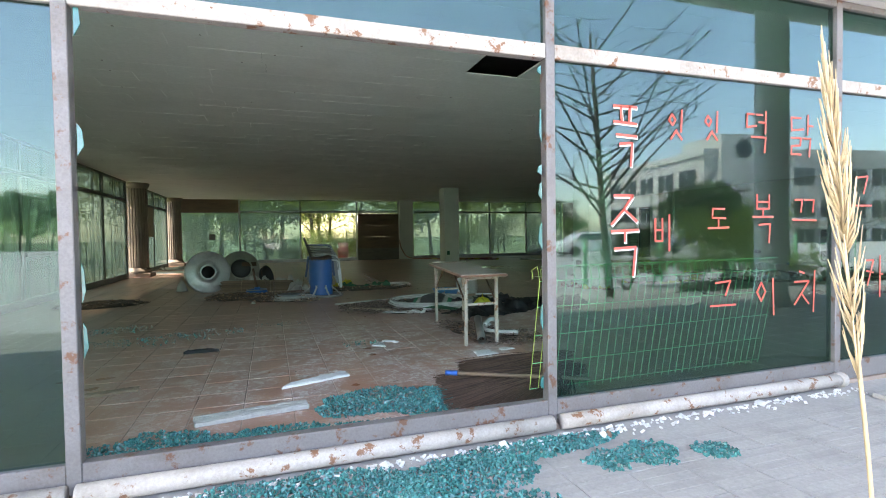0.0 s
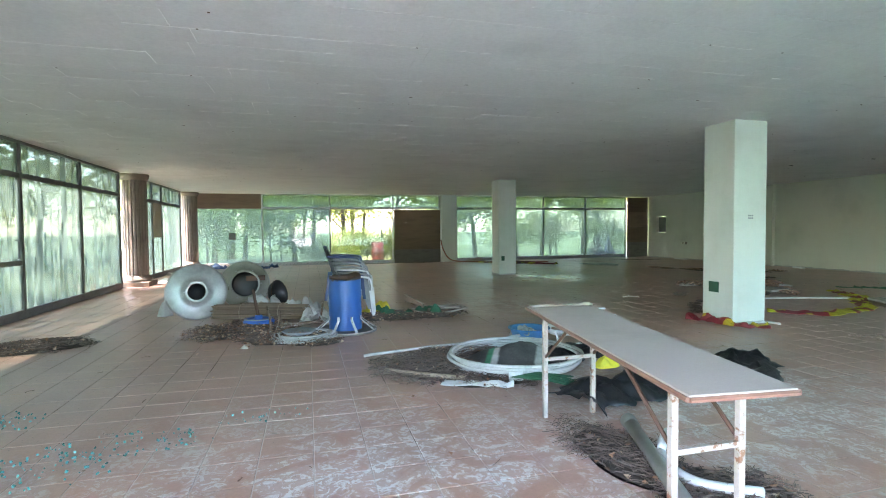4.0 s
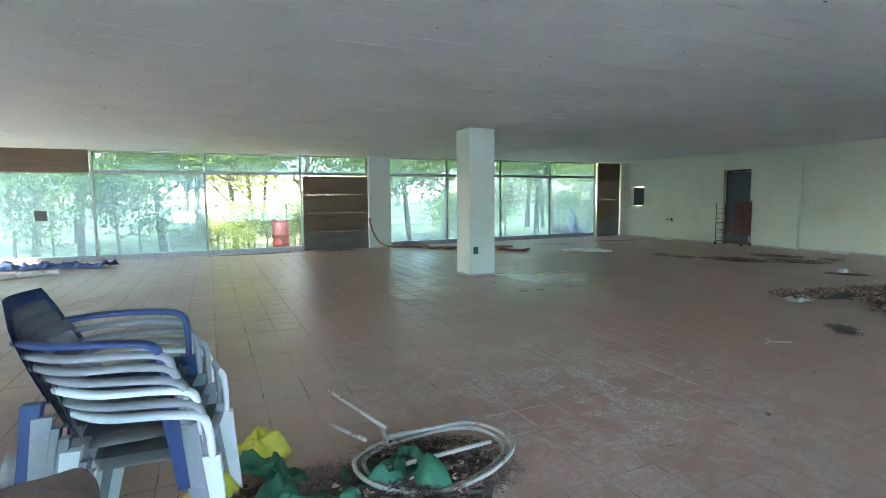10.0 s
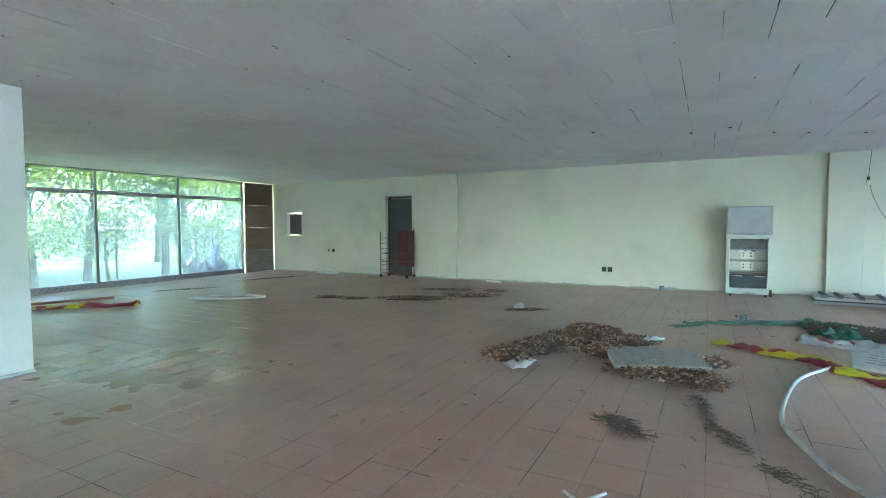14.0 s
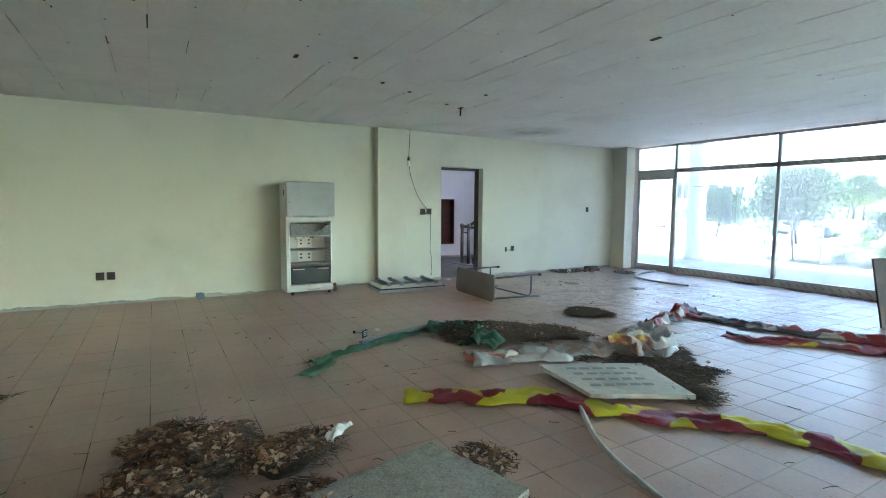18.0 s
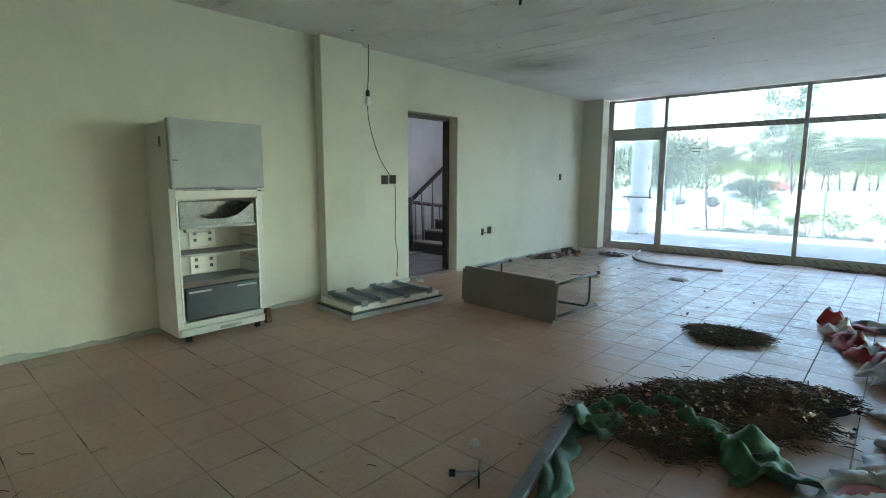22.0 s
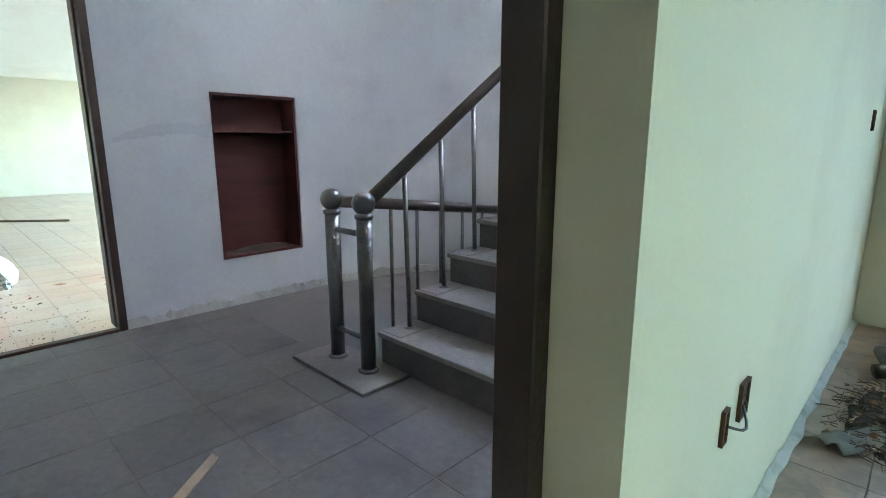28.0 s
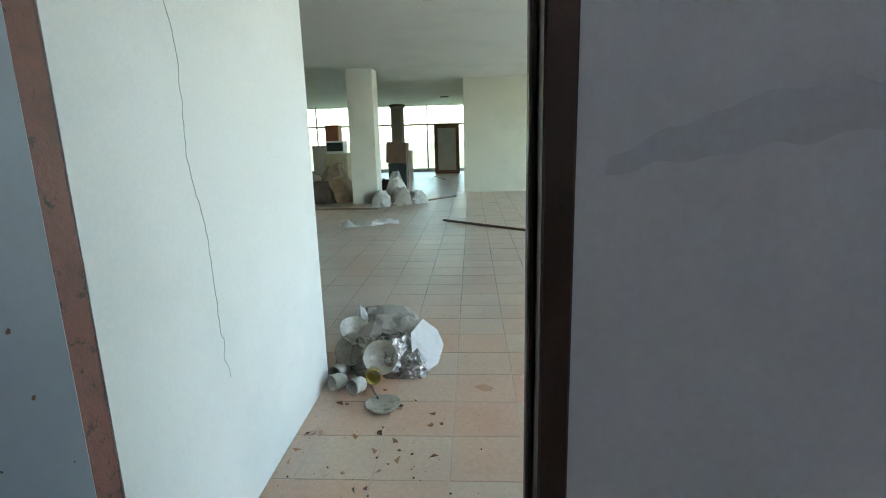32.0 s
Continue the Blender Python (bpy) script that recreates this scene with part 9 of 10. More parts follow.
def brush(name, lines, w, seed, lab):
    """Sprayed strokes with round ends and an uneven width, lying on the door."""
    b = bmesh.new()
    for n, pts in enumerate(lines):
        P = smooth_pts([(x, -0.0212 - 0.0002 * n, z) for x, z in pts], 8)
        rows = []
        for i, p in enumerate(P):
            d = (P[min(i + 1, len(P) - 1)] - P[max(i - 1, 0)]).normalized()
            s = Vector((-d.z, 0, d.x))
            h = w * (1 + 0.35 * noise.noise(Vector((i * 0.35, seed + n, 0)))) * (0.5 if i in (0, len(P) - 1) else 1)
            rows.append((b.verts.new(p - s * h), b.verts.new(p + s * h)))
        for (a, c), (e, f) in zip(rows, rows[1:]):
            b.faces.new((a, e, f, c))
    return lpart(name, b, M["spray_red"], leaf, lab)


brush("spray_letter", [[(-0.40, 1.54), (-0.394, 1.48), (-0.391, 1.427), (-0.398, 1.29), (-0.405, 1.175)]], 0.016, 1, "red sprayed upright stroke")
brush("spray_letter", [[(-0.52, 1.40), (-0.45, 1.42), (-0.34, 1.434), (-0.235, 1.435)]], 0.018, 2, "red sprayed cross stroke")
brush("spray_letter", [[(-0.36, 1.332), (-0.283, 1.351), (-0.19, 1.38)], [(-0.168, 1.45), (-0.172, 1.38), (-0.177, 1.293), (-0.19, 1.17)]], 0.014, 3, "red sprayed hooked stroke")
b = bmesh.new()
n = 40
c0 = b.verts.new((-0.605, -0.0214, 1.49))
hv = []
for k in range(n):
    t = 2 * math.pi * k / n
    hv.append(b.verts.new((-0.605 + 0.0048 * 16 * math.sin(t) ** 3, -0.0214, 1.495 + 0.0052 * (13 * math.cos(t) - 5 * math.cos(2 * t) - 2 * math.cos(3 * t) - math.cos(4 * t)))))
for k in range(n):
    b.faces.new((c0, hv[k], hv[(k + 1) % n]))
lpart("spray_heart", b, M["spray_red"], leaf, "red sprayed heart")
chips = bmesh.new()
rnd = random.Random(51)
for k in range(70):
    low = k > 22
    x, z = rnd.uniform(-0.88, -0.02), (0.03 + abs(rnd.gauss(0, 0.12)) if low else rnd.uniform(0.3, 1.2))
    w = rnd.uniform(0.002, 0.006) * (1.5 if not low and rnd.random() < 0.25 else 1)
    ring = [chips.verts.new((x + w * rnd.uniform(0.6, 1.1) * math.cos(a), -0.0208, z + w * rnd.uniform(0.8, 1.7) * math.sin(a))) for a in [k2 * math.pi / 4 for k2 in range(8)]]
    chips.faces.new(ring)
lpart("paint_chips", chips, M["rust"], leaf, "rusty specks where paint has chipped")


def foot_smear(name, pts, seed):
    b = bmesh.new()
    prev = None
    for i, (x, y, nx, ny) in enumerate(pts):
        h = 0.062 + 0.045 * noise.noise(Vector((i * 0.3, seed, 0))) + 0.025 * noise.noise(Vector((i * 1.1, seed, 2)))
        row = [b.verts.new((x + nx * 0.003, y + ny * 0.003, max(h, 0.01))), b.verts.new((x + nx * 0.006, y + ny * 0.006, max(h, 0.01) - 0.003)), b.verts.new((x + nx * 0.03, y + ny * 0.03, 0.002))]
        if prev:
            for k in range(2):
                b.faces.new((prev[k], row[k], row[k + 1], prev[k + 1]))
        prev = row
    return setting(put_mesh(name, b, M["mortar"]), "ragged bare cement band along the stairwell wall foot", "baseboard")


foot_smear("baseboard_stair_a", [(XS, y, -1, 0) for y in [D2[0] - 0.04 * k for k in range(36)]], 3)
foot_smear("baseboard_stair_b", [(AC[0] + 2.65 * math.cos(-a), AC[1] + 2.65 * math.sin(-a), -math.cos(-a), -math.sin(-a)) for a in [0.016 * k for k in range(80)]], 4)
cr = bmesh.new()
pts = []
for k in range(90):
    f = k / 89
    pts.append((20.60 + 0.20 * f + 0.05 * noise.noise(Vector((f * 7, 0, 0))) + 0.018 * noise.noise(Vector((f * 40, 3, 0))), 8.3445, 2.6 - 2.05 * f))
tube(cr, pts, 0.0014, 4)
solo("wall_crack", cr, M["mortar"], "fine crack running down the white wall", "crack")
sm = bmesh.new()
prev = None
for k in range(70):
    f = k / 69
    y = 7.31 - 0.63 * f
    zc = 1.27 + 0.085 * math.sin(f * 2.3) + 0.01 * noise.noise(Vector((f * 12, 0, 4)))
    h = 0.012 + 0.028 * min(f * 3, 1) + 0.012 * noise.noise(Vector((f * 9, 7, 0)))
    row = [sm.verts.new((XS - 0.0012, y, zc - h)), sm.verts.new((XS - 0.0022, y, zc)), sm.verts.new((XS - 0.0012, y, zc + h))]
    if prev:
        for j in range(2):
            sm.faces.new((prev[j], row[j], row[j + 1], prev[j + 1]))
    prev = row
solo("wall_smear", sm, plain("grey_filler", (0.52, 0.55, 0.575), 0.8, dark=0.85, grain=0.1, bump=0.05), "smoothed pale filler smear on the stairwell wall", "smear", smooth=True)

specks = bmesh.new()
rnd = random.Random(52)
for k in range(150):
    x, y = 20.1 + abs(rnd.gauss(0, 0.45)), rnd.uniform(D2[0] + 0.07, D2[1] - 0.08)
    w = rnd.uniform(0.0015, 0.0045)
    box(specks, -w, w, -w * 0.7, w * 0.7, 0, w, pose(x, y, 0.0005, 0, 0, rnd.uniform(0, 180)))
tagged(put_mesh("doorway_crumbs", specks, M["humus"]), "dark crumbs of dirt on the doorway tiles", "dirt", kind="stuff")
solo("niche_dirt", heap(XS + 0.1, 6.32, 0.07, 0.26, 0.03, 53, 0, 0.9, 36, 8), M["humus"], "dark dirt heaped on the cabinet floor", "dirt", smooth=True, at=pose(0, 0, NI[2] + 0.03))

# ---- second hall ----
M["sack_paper"] = pattern("printed_grey_sack", (0.27, 0.25, 0.215), (0.14, 0.13, 0.115), 9.0, 0.60, 0.66, 0.7)
bagp = thing("paper_sack", (22.1, 8.08, 0), "torn grey-brown paper sack with a foil lining spilling crockery", "sack")
part("sack_body", crumple(22.28, 8.06, 0.27, 0.30, 0.30, 160, 12), M["sack_paper"], bagp)
part("foil_lining", crumple(22.02, 7.98, 0.13, 0.12, 0.26, 161, 40), M["foil"], bagp, "crumpled shiny foil lining")
part("foil_lining", crumple(21.98, 7.88, 0.10, 0.09, 0.16, 166, 10), M["foil"], bagp, "crumpled shiny foil lining")
part("torn_paper", crumple(22.05, 8.16, 0.16, 0.10, 0.22, 167, 30), M["sack_paper"], bagp, "torn printed paper")
q = bmesh.new()
fl = [q.verts.new(p) for p in ((21.92, 7.81, 0.01), (22.02, 7.73, 0.03), (22.14, 7.70, 0.10), (22.16, 7.74, 0.19), (22.10, 7.82, 0.28), (22.0, 7.88, 0.23), (21.94, 7.87, 0.12))]
q.faces.new(fl)
r = bmesh.ops.extrude_face_region(q, geom=list(q.faces))
for v in r["geom"]:
    if isinstance(v, bmesh.types.BMVert):
        v.co += Vector((0.006, 0.003, 0))
bmesh.ops.triangulate(q, faces=q.faces[:])
part("white_flap", q, plain("grey_white_flap", (0.45, 0.45, 0.44), 0.6), bagp, "white torn paper flap")
CUP = [(0.0, 0.0), (0.030, 0.0), (0.038, 0.012), (0.042, 0.04), (0.043, 0.085), (0.0385, 0.085), (0.037, 0.04), (0.030, 0.014), (0.0, 0.010)]
BOWL = [(0.0, 0.0), (0.04, 0.004), (0.075, 0.03), (0.095, 0.068), (0.098, 0.068), (0.080, 0.026), (0.045, -0.006), (0.0, -0.008)]
for k, (x, y, z, ry, rz, mt, pr, nm, lab) in enumerate((
        (21.95, 8.28, 0.002, 0, 0, "cup_white", CUP, "cup", "dusty white tea cup standing by the sack"),
        (21.92, 8.27, 0.045, -86, -20, "cup", CUP, "cup", "dusty glazed tea cup lying on the tiles"),
        (21.79, 8.23, 0.045, -84, -38, "cup_white", CUP, "cup", "dusty white tea cup lying on the tiles"),
        (21.75, 8.12, 0.045, -84, -30, "cup_white", CUP, "cup", "dusty white tea cup lying on the tiles"),
        (21.87, 8.09, 0.045, -82, 15, "mustard", CUP, "cup", "mustard yellow tin cup lying on the tiles"),
        (22.02, 8.22, 0.10, -50, -10, "cup", BOWL, "bowl", "dusty ceramic bowl tipped on the heap"),
        (21.92, 8.05, 0.11, -62, 12, "cup", BOWL, "bowl", "dusty ceramic bowl tipped on the heap"),
        (22.08, 8.24, 0.18, -35, 40, "cup", BOWL, "bowl", "dusty ceramic bowl on top of the heap"))):
    q = bmesh.new()
    lathe(q, pr, 28, pose(x, y, z, 0, ry, rz), cap=False)
    solo(nm, q, M[mt], lab, nm, "spilled crockery", smooth=True)
q = bmesh.new()
lathe(q, [(0.0, 0.006), (0.055, 0.008), (0.088, 0.03), (0.092, 0.03), (0.062, 0.002), (0.0, 0.0)], 30, pose(21.56, 7.98, 0.002), cap=False)
solo("plate", q, M["cup"], "dusty shallow plate on the tiles", "plate", smooth=True)
q = bmesh.new()
tube(q, [(21.78, 8.08, 0.012), (21.68, 8.04, 0.014), (21.6, 8.01, 0.034)], 0.006, 6)
solo("ladle_handle", q, M["steel"], "thin metal spoon handle by the plate", "spoon", smooth=True)
solo("plastic_bag", heap(22.22, 8.22, 0.2, 0.1, 0.42, 163, 0, 0.6, 36, 14, 6), M["white_cloth"], "translucent grey plastic bag by the wall end", "bag", smooth=True)
litter("sack_crumbs", [(21.85, 8.28, 0.2, 0.1, 0, 0.006), (21.3, 7.98, 0.5, 0.35, 0, 0.0)], 0, 50, 164, "dark crumbs spilled beside the sack", 0.004, mound=False)

for k, (x, y, rx, ry, h, c) in enumerate(((29.8, 9.42, 0.24, 0.2, 0.36, "white_cloth"), (30.0, 9.05, 0.26, 0.22, 0.40, "sack_paper"), (30.25, 8.72, 0.22, 0.2, 0.30, "white_cloth"), (30.5, 9.2, 0.26, 0.2, 0.58, "white_cloth"), (30.75, 9.25, 0.2, 0.16, 0.72, "grey_plastic"),
                                         (30.75, 10.55, 0.34, 0.3, 0.62, "stick"), (30.6, 10.95, 0.36, 0.3, 0.55, "humus"), (31.2, 10.75, 0.4, 0.34, 0.92, "paper"), (31.1, 11.25, 0.36, 0.3, 0.7, "sack_paper"), (31.5, 9.5, 0.3, 0.3, 0.5, "black_tarp"))):
    solo("filled_sack", crumple(x, y, rx, ry, h, 170 + k, 17 * k), M[c], "slumped dusty sack in the pile by the column", "sack", "sacks by the column")
solo("sheet_scrap", ribbon([(27.1, 9.6), (27.25, 9.2), (27.5, 8.8)], 0.35, 0.12, 181, 10, 40), M["white_cloth"], "crumpled grey-white sheet on the tiles", "cloth", smooth=True)
for k, (a, c) in enumerate((((27.6, 8.0), (26.4, 6.6)), ((29.6, 9.2), (31.3, 7.9)), ((29.3, 11.5), (29.2, 9.4)), ((36.5, 8.4), (38.2, 8.9)))):
    solo("floor_batten", line_tube([(*a, 0.015), (*c, 0.015)], 0.02, 4), M["brown_wood"], "dark wooden batten lying on the tiles", "batten", "battens")
def cabinet(name, x, y, w, d, h, mat, label, lid=None):
    e = thing(name, (x, y, 0), label, "cabinet")
    q = bmesh.new()
    box(q, -d / 2, d / 2, -w / 2, w / 2, 0, h)
    bevel(q, 0.01)
    lpart("body", q, mat, e)
    q = bmesh.new()
    box(q, -d / 2 - 0.018, -d / 2 - 0.001, -w / 2 + 0.02, w / 2 - 0.02, 0.06, h - 0.04)
    bevel(q, 0.004, 1)
    lpart("front_panel", q, lid or mat, e)
    return e
cabinet("cabinet", 33.2, 11.18, 0.62, 0.5, 1.04, plain("cream_cabinet", (0.50, 0.43, 0.30), 0.6), "cream cabinet among stored furniture")
cabinet("small_appliance", 33.2, 11.2, 0.48, 0.4, 0.33, M["white_plastic"], "white microwave on the cream cabinet", M["smoked"]).matrix_basis = pose(33.2, 11.2, 1.041)
cabinet("wooden_box", 33.25, 11.27, 0.36, 0.4, 0.42, plain("red_brown_box", (0.22, 0.07, 0.04), 0.5), "red-brown wooden box on the microwave").matrix_basis = pose(33.25, 11.27, 1.373)
cabinet("tall_cabinet", 34.6, 12.0, 0.5, 0.45, 1.25, M["fridge_white"], "off-white cabinet behind the pile")
cabinet("black_crate", 33.4, 9.55, 0.5, 0.45, 0.74, M["smoked"], "black plastic crate under a tipped seat")
cabinet("armchair_block", 33.4, 9.58, 0.55, 0.5, 0.56, plain("brown_upholstery", (0.16, 0.10, 0.075), 0.8), "brown upholstered seat tipped on end on a crate").matrix_basis = pose(33.4, 9.58, 0.741, 4, 0, 0)
cabinet("carton_stack", 37.2, 9.85, 0.5, 0.45, 0.55, M["board_white"], "white carton box on the floor")
cabinet("carton_stack", 37.2, 9.85, 0.5, 0.45, 0.45, M["fridge_white"], "white carton box on another").matrix_basis = pose(37.2, 9.85, 0.551)
mir = thing("door_panel", pose(40.0, 8.5, 0, 0, -4, 0), "brown framed door panel leaning by the window", "door panel")
for nm, a, mt in (("stile", (-0.02, 0.02, -0.5, -0.36, 0, 1.95), "brown"), ("stile", (-0.02, 0.02, 0.36, 0.5, 0, 1.95), "brown"), ("rail", (-0.02, 0.02, -0.36, 0.36, 0, 0.14), "brown"), ("rail", (-0.02, 0.02, -0.36, 0.36, 1.8, 1.95), "brown"), ("infill", (-0.008, 0.008, -0.36, 0.36, 0.14, 1.8), "pale")):
    q = bmesh.new()
    box(q, *a)
    lpart(nm, q, M["tan_door"] if mt == "brown" and "tan_door" in M else (plain("tan_wood_frame", (0.20, 0.10, 0.045), 0.6) if mt == "brown" else M["fridge_white"]), mir)
# Hatches are flat black plates; the shade inside is put into the colour.
q = bmesh.new()
box(q, 24.62, 25.2, 7.74, 8.02, CEIL - 0.006, CEIL - 0.002)
solo("ceiling_hatch", q, M["black"], "black plate drawing the shade in an open hatch of the second hall ceiling", "hatch")
q = bmesh.new()
box(q, 37.6, 38.1, 8.3, 8.6, CEIL - 0.006, CEIL - 0.002)
solo("ceiling_hatch", q, M["black"], "black plate drawing the shade in an open hatch of the second hall ceiling", "hatch")

# ---- far side of the lot: building, cars, bare tree ----
M["far_white"] = surface("white_render", (0.62, 0.60, 0.56), (0.48, 0.46, 0.42), 0.8, 0.3, 4, bump=0.05)
M["far_glass"] = plain("dark_window_glass", (0.04, 0.05, 0.06), 0.1)
bld = thing("school_building", pose(44, -36, -1.2, 0, 0, 10), "white rendered two-storey building with rows of dark windows", "building")
def bpart(nm, mat, *a, parent=None):
    q = bmesh.new()
    box(q, *a)
    return lpart(nm, q, mat, parent or bld)
bpart("wall", M["far_white"], 0, 34, -22, 0, 0, 10.4)
bpart("parapet", M["far_white"], -0.25, 34.25, -22.25, 0.25, 10.4, 11.1)
bpart("string_course", M["far_white"], -0.12, 34.12, -22.12, 0.12, 5.7, 6.0)
bpart("stair_tower", M["far_white"], 1.6, 6.8, -6.0, 0.6, 0, 12.6)
bpart("door_canopy", M["far_white"], 9, 15, 0.26, 2.4, 3.3, 3.7)
for z0 in (0.9, 3.6, 7.2):
    h = 1.9 if z0 > 3 else 1.5
    for k in range(8):
        x = 7.6 + 3.3 * k
        w = bpart("window", M["far_glass"], x, x + 2.5, 0.001, 0.04, z0, z0 + h)
        bpart("window_frame", M["far_white"], x + 1.2, x + 1.3, 0.041, 0.08, z0, z0 + h, parent=w)
        bpart("window_sill", M["far_white"], x - 0.1, x + 2.6, 0.041, 0.2, z0 - 0.15, z0 - 0.02, parent=w)
    for k in range(5):
        y = -20.6 + 4.1 * k
        w = bpart("window", M["far_glass"], -0.04, -0.001, y, y + 2.9, z0, z0 + h)
        bpart("window_frame", M["far_white"], -0.08, -0.041, y + 1.4, y + 1.5, z0, z0 + h, parent=w)
        bpart("window_sill", M["far_white"], -0.2, -0.041, y - 0.1, y + 3.0, z0 - 0.15, z0 - 0.02, parent=w)
q = bmesh.new()
lathe(q, [(0.9, 0), (0.9, 0.12)], 28, pose(4.2, 0.61, 11.0, -90, 0, 0))
lpart("round_window", q, M["far_glass"], bld)


def car(at, mat, label):
    e = thing("parked_car", at, label, "car", "parked cars")
    b = bmesh.new()
    prof = [(-2.1, 0.3), (-2.15, 0.65), (-1.95, 0.85), (-1.45, 0.95), (-0.9, 1.4), (0.7, 1.45), (1.3, 0.98), (2.0, 0.85), (2.15, 0.6), (2.1, 0.3)]
    L = [b.verts.new((x, -0.85 if z < 1 else -0.68, z)) for x, z in prof]
    R = [b.verts.new((x, 0.85 if z < 1 else 0.68, z)) for x, z in prof]
    b.faces.new(L)
    b.faces.new(R[::-1])
    for k in range(len(prof)):
        k2 = (k + 1) % len(prof)
        b.faces.new((L[k], R[k], R[k2], L[k2]))
    bevel(b, 0.05, 2)
    lpart("body", b, mat, e, smooth=True)
    for s in (-1, 1):
        q = bmesh.new()
        vs = [q.verts.new(p) for p in ((-1.25, s * 0.82, 0.98), (-0.85, s * 0.715, 1.33), (0.65, s * 0.715, 1.37), (1.1, s * 0.82, 1.0))]
        q.faces.new(vs)
        r = bmesh.ops.extrude_face_region(q, geom=list(q.faces))
        for v in r["geom"]:
            if isinstance(v, bmesh.types.BMVert):
                v.co.y += s * 0.02
        lpart("side_window", q, M["far_glass"], e)
        for x in (-1.35, 1.35):
            q = bmesh.new()
            lathe(q, [(0.19, -0.09), (0.31, -0.09), (0.33, 0), (0.31, 0.09), (0.19, 0.09)], 20, pose(x, s * 0.78, 0.33, 90, 0, 0))
            w = lpart("wheel", q, M["cable"], e, smooth=True)
            q = bmesh.new()
            lathe(q, [(0.0, 0.05), (0.12, 0.06), (0.19, 0.095), (0.185, 0.1), (0.1, 0.075), (0.0, 0.07)], 16, pose(x, s * 0.78, 0.33, -90 * s, 0, 0), cap=False)
            lpart("rim", q, M["steel"], w, smooth=True)
    return e


car(pose(18.6, -20, -0.26, 0, 0, 8), plain("white_car_paint", (0.7, 0.7, 0.7), 0.25), "white car parked on the lot")
car(pose(23.5, -20.6, -0.26, 0, 0, 6), plain("silver_car_paint", (0.5, 0.5, 0.5), 0.25), "silver car parked on the lot")
car(pose(23.9, -60, -0.26, 0, 0, 5), plain("red_car_paint", (0.5, 0.03, 0.02), 0.25), "red car parked across the lot")
bare = make_tree("bare_tree", 7, 5.2, 3.2, 34, None, 0, 0, 0, 0.085, "leafless young tree with thin dark branches", bare=True)
bare.matrix_basis = pose(6.4, -1.9, -0.31)
bare2 = copy_thing(bare, pose(16.17, -4.1, -0.31, 0, 0, 120))
bare2.scale = (0.5, 0.5, 0.66)
for k in range(22):
    tagged(copy_thing(t_bush, pose(-40 + 4.6 * k, -76.5 - 2.5 * (k % 2), -0.32, 0, 0, 70 * k)), "dense green undergrowth below the far pines", group="undergrowth").scale = (3.2, 2.2, 2.2)
dark_bush = make_tree("evergreen_shrub", 5, 3.0, 1.9, 16, M["pine"], 90, 0.10, 0.42, 0.07, "dense dark evergreen shrub at the lot edge")
dark_bush.matrix_basis = pose(20.6, -13.6, -0.32)
tagged(copy_thing(dark_bush, pose(25.5, -15.0, -0.32, 0, 0, 130)), group="evergreen shrubs").scale = (0.8, 0.8, 0.75)
tagged(copy_thing(dark_bush, pose(16.8, -13.8, -0.32, 0, 0, 60)), group="evergreen shrubs").scale = (0.6, 0.6, 0.45)
fence = thing("lot_fence", (13, -5.5, -0.315), "green painted steel posts with thin wires at the lot", "fence")
for x in (17.65, 16.05, 13.42, 10.8, 8.3, 5.8):
    q = bmesh.new()
    box(q, x - 13.035, x - 12.965, -0.035, 0.035, 0, 1.31)
    bevel(q, 0.006, 1)
    lpart("post", q, M["wire_green"], fence)
for z in (0.55, 1.0):
    lpart("wire", line_tube([(-7.2, 0.04, z), (4.65, 0.04, z)], 0.007, 5), M["wire_green"], fence)
gate = thing("lot_gate", (18.3, -5.5, -0.315), "narrow green tube gate beside the fence", "gate")
lpart("gate_frame", line_tube([(-0.5, 0, 0.1), (-0.5, 0, 1.28), (0.5, 0, 1.28), (0.5, 0, 0.1), (-0.5, 0, 0.1)], 0.025, 8), M["wire_green"], gate)
for z in (0.45, 0.85):
    lpart("rail", line_tube([(-0.48, 0, z), (0.48, 0, z)], 0.014, 6), M["wire_green"], gate)
q = bmesh.new()
vs = [q.verts.new(p) for p in ((12.15, -2.3, -0.2), (11.76, -2.35, 0.17), (11.52, -2.3, 0.2), (11.42, -2.2, -0.2))]
q.faces.new(vs)
r = bmesh.ops.extrude_face_region(q, geom=list(q.faces))
for v in r["geom"]:
    if isinstance(v, bmesh.types.BMVert):
        v.co += Vector((0.0, -0.7, -0.1))
solo("dark_sheet", q, plain("slate_grey_sheet", (0.05, 0.055, 0.065), 0.6), "folded dark grey sheet dumped on the planting", "sheet")

# ---- floor tiles ----
def tile_mesh(wx, wy, mat):
    b = bmesh.new()
    box(b, -wx / 2, wx / 2, -wy / 2, wy / 2, -0.012, 0.0)
    top = [e for e in b.edges if all(v.co.z > -0.001 for v in e.verts)]
    bmesh.ops.bevel(b, geom=top, offset=0.0018, segments=1, affect="EDGES")
    me = bpy.data.meshes.new("tile")
    b.to_mesh(me)
    b.free()
    me.materials.append(mat)
    return me


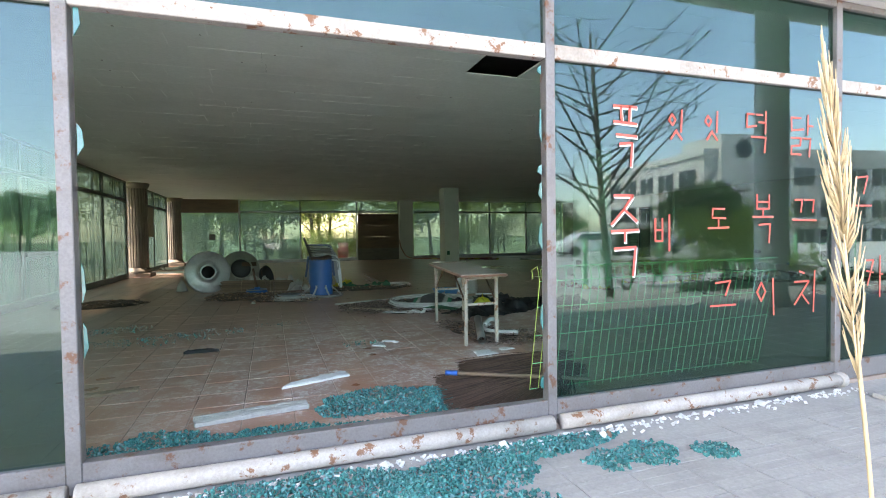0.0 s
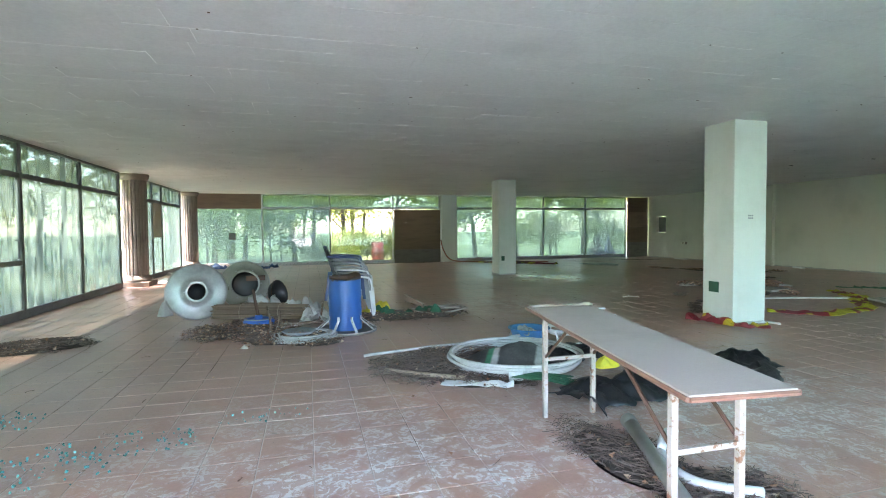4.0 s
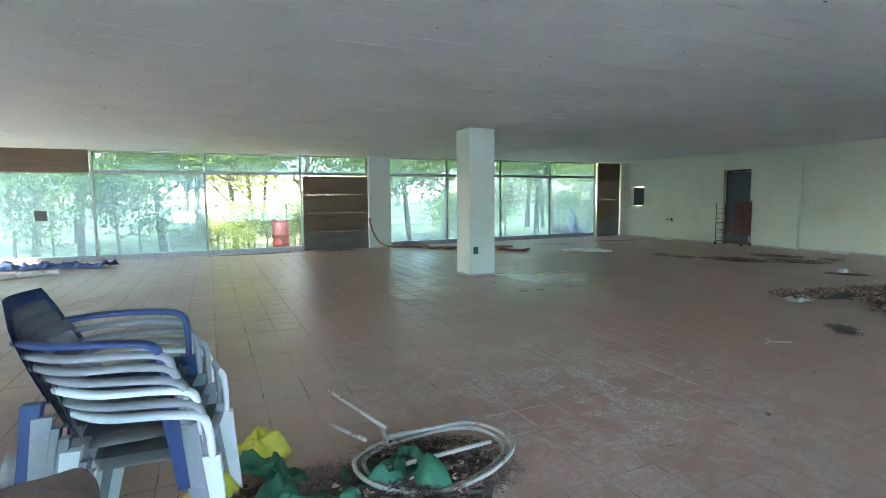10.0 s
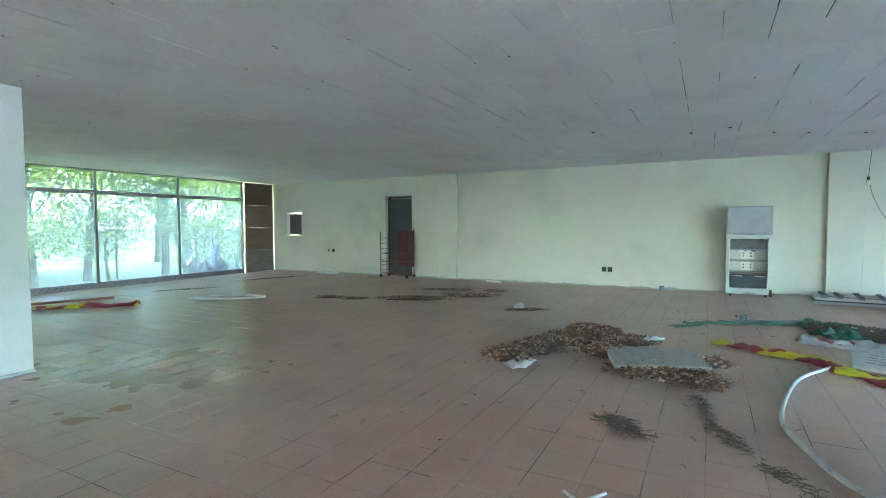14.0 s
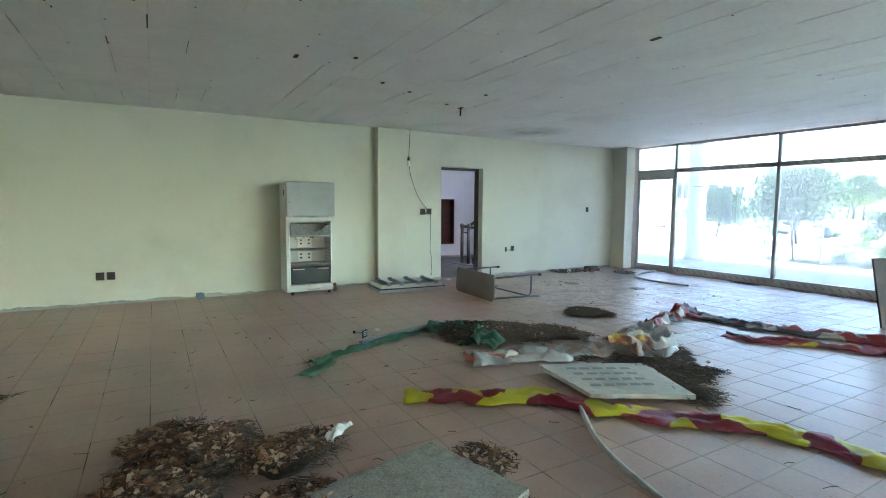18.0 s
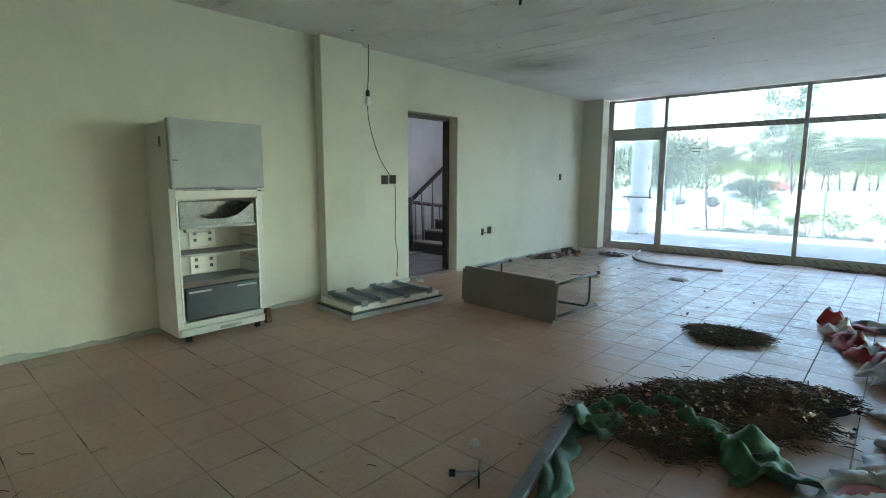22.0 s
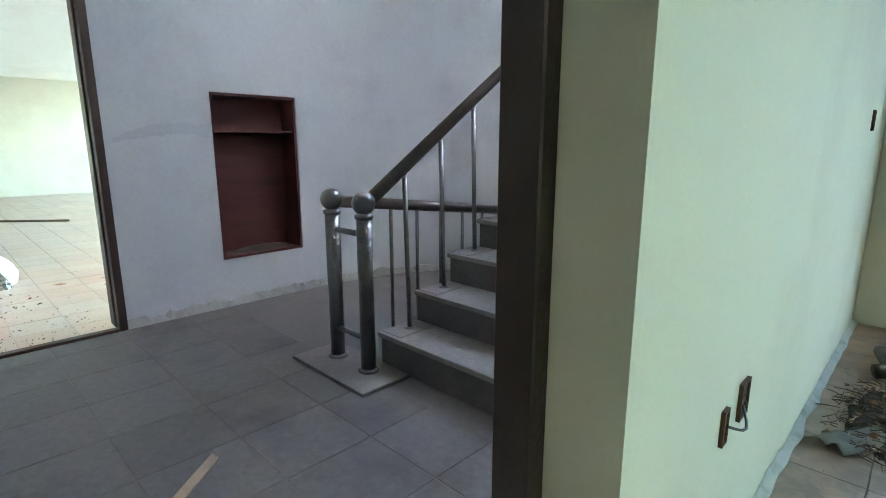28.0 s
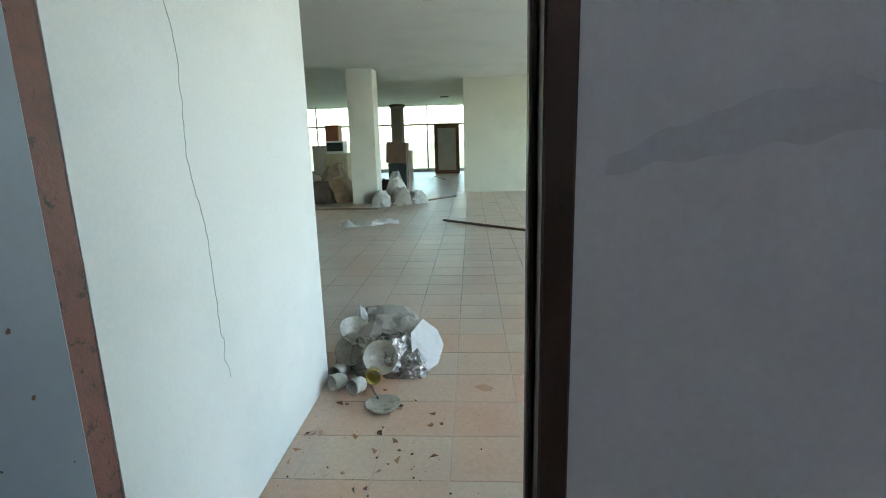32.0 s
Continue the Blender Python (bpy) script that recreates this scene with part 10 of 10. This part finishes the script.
def lay_tiles(name, x0, x1, y0, y1, near, label, grid, mat, far):
    """Tiles on a grid; those in the near stretches are objects, the rest one mesh."""
    e = thing(name, (0, 0, 0), label, "floor tiles", kind="structure")
    px, py, jx, jy = grid
    gap = 0.0055
    me = tile_mesh(px - gap, py - gap, mat)
    rnd = random.Random(9)
    vs, fs = [], []
    for i in range(math.floor((x0 - jx) / px), math.ceil((x1 - jx) / px)):
        for j in range(math.floor((y0 - jy) / py), math.ceil((y1 - jy) / py)):
            cx, cy = jx + (i + 0.5) * px, jy + (j + 0.5) * py
            dz = rnd.uniform(-0.0012, 0.0008)
            if near(cx, cy) and x0 < cx - px / 2 and cx + px / 2 < x1 and y0 < cy - py / 2 and cy + py / 2 < y1:
                o = new("tile", me)
                o.parent = e
                o.matrix_basis = pose(cx, cy, dz, rnd.uniform(-0.15, 0.15), rnd.uniform(-0.15, 0.15), 0)
                continue
            k = len(vs)
            for inset, z in ((gap / 2, -0.002), (gap / 2 + 0.0015, 0.0)):
                a, b = max(cx - px / 2, x0) + inset, min(cx + px / 2, x1) - inset
                c, d = max(cy - py / 2, y0) + inset, min(cy + py / 2, y1) - inset
                vs += [(a, c, z + dz), (b, c, z + dz), (b, d, z + dz), (a, d, z + dz)]
            if b - a < 0.012 or d - c < 0.012:
                del vs[k:]
                continue
            fs += [(k + 4, k + 5, k + 6, k + 7)] + [(k + n, k + (n + 1) % 4, k + 4 + (n + 1) % 4, k + 4 + n) for n in range(4)]
    m2 = bpy.data.meshes.new("tile_field")
    m2.from_pydata(vs, [], fs)
    m2.materials.append(far)
    f = new("tile_field", m2)
    f.parent = e
    f["kind"] = "stuff"


lay_tiles("floor_tiles", XW + 0.04, XE, YS + 0.09, YN, lambda x, y: (abs(x - 1.2) < 1.6 and 4.2 < y < 6.9) or (13.2 < x < 16.5 and 5.2 < y < 7.9) or (4.4 < x < 7.2 and 10.6 < y < 12.1),
          "dusty terracotta floor tiles, stained and worn", GRID, M["tile"], M["tile_far"])
lay_tiles("hall_two_tiles", XS + 0.034, 41.5, YS + 0.05, 26, lambda x, y: x < 22.6 and 6.5 < y < 8.4, "dusty pale terracotta tiles of the second hall", GRID2, M["tile_two"], M["tile_two_far"])
lay_tiles("stair_floor_tiles", XT + 0.01, XS - 0.01, 6.65, 12.2, lambda x, y: False, "dark cement tiles of the stairwell floor", (0.40, 0.40, 17.0, 7.0), M["slab_tile"], M["slab_tile"])
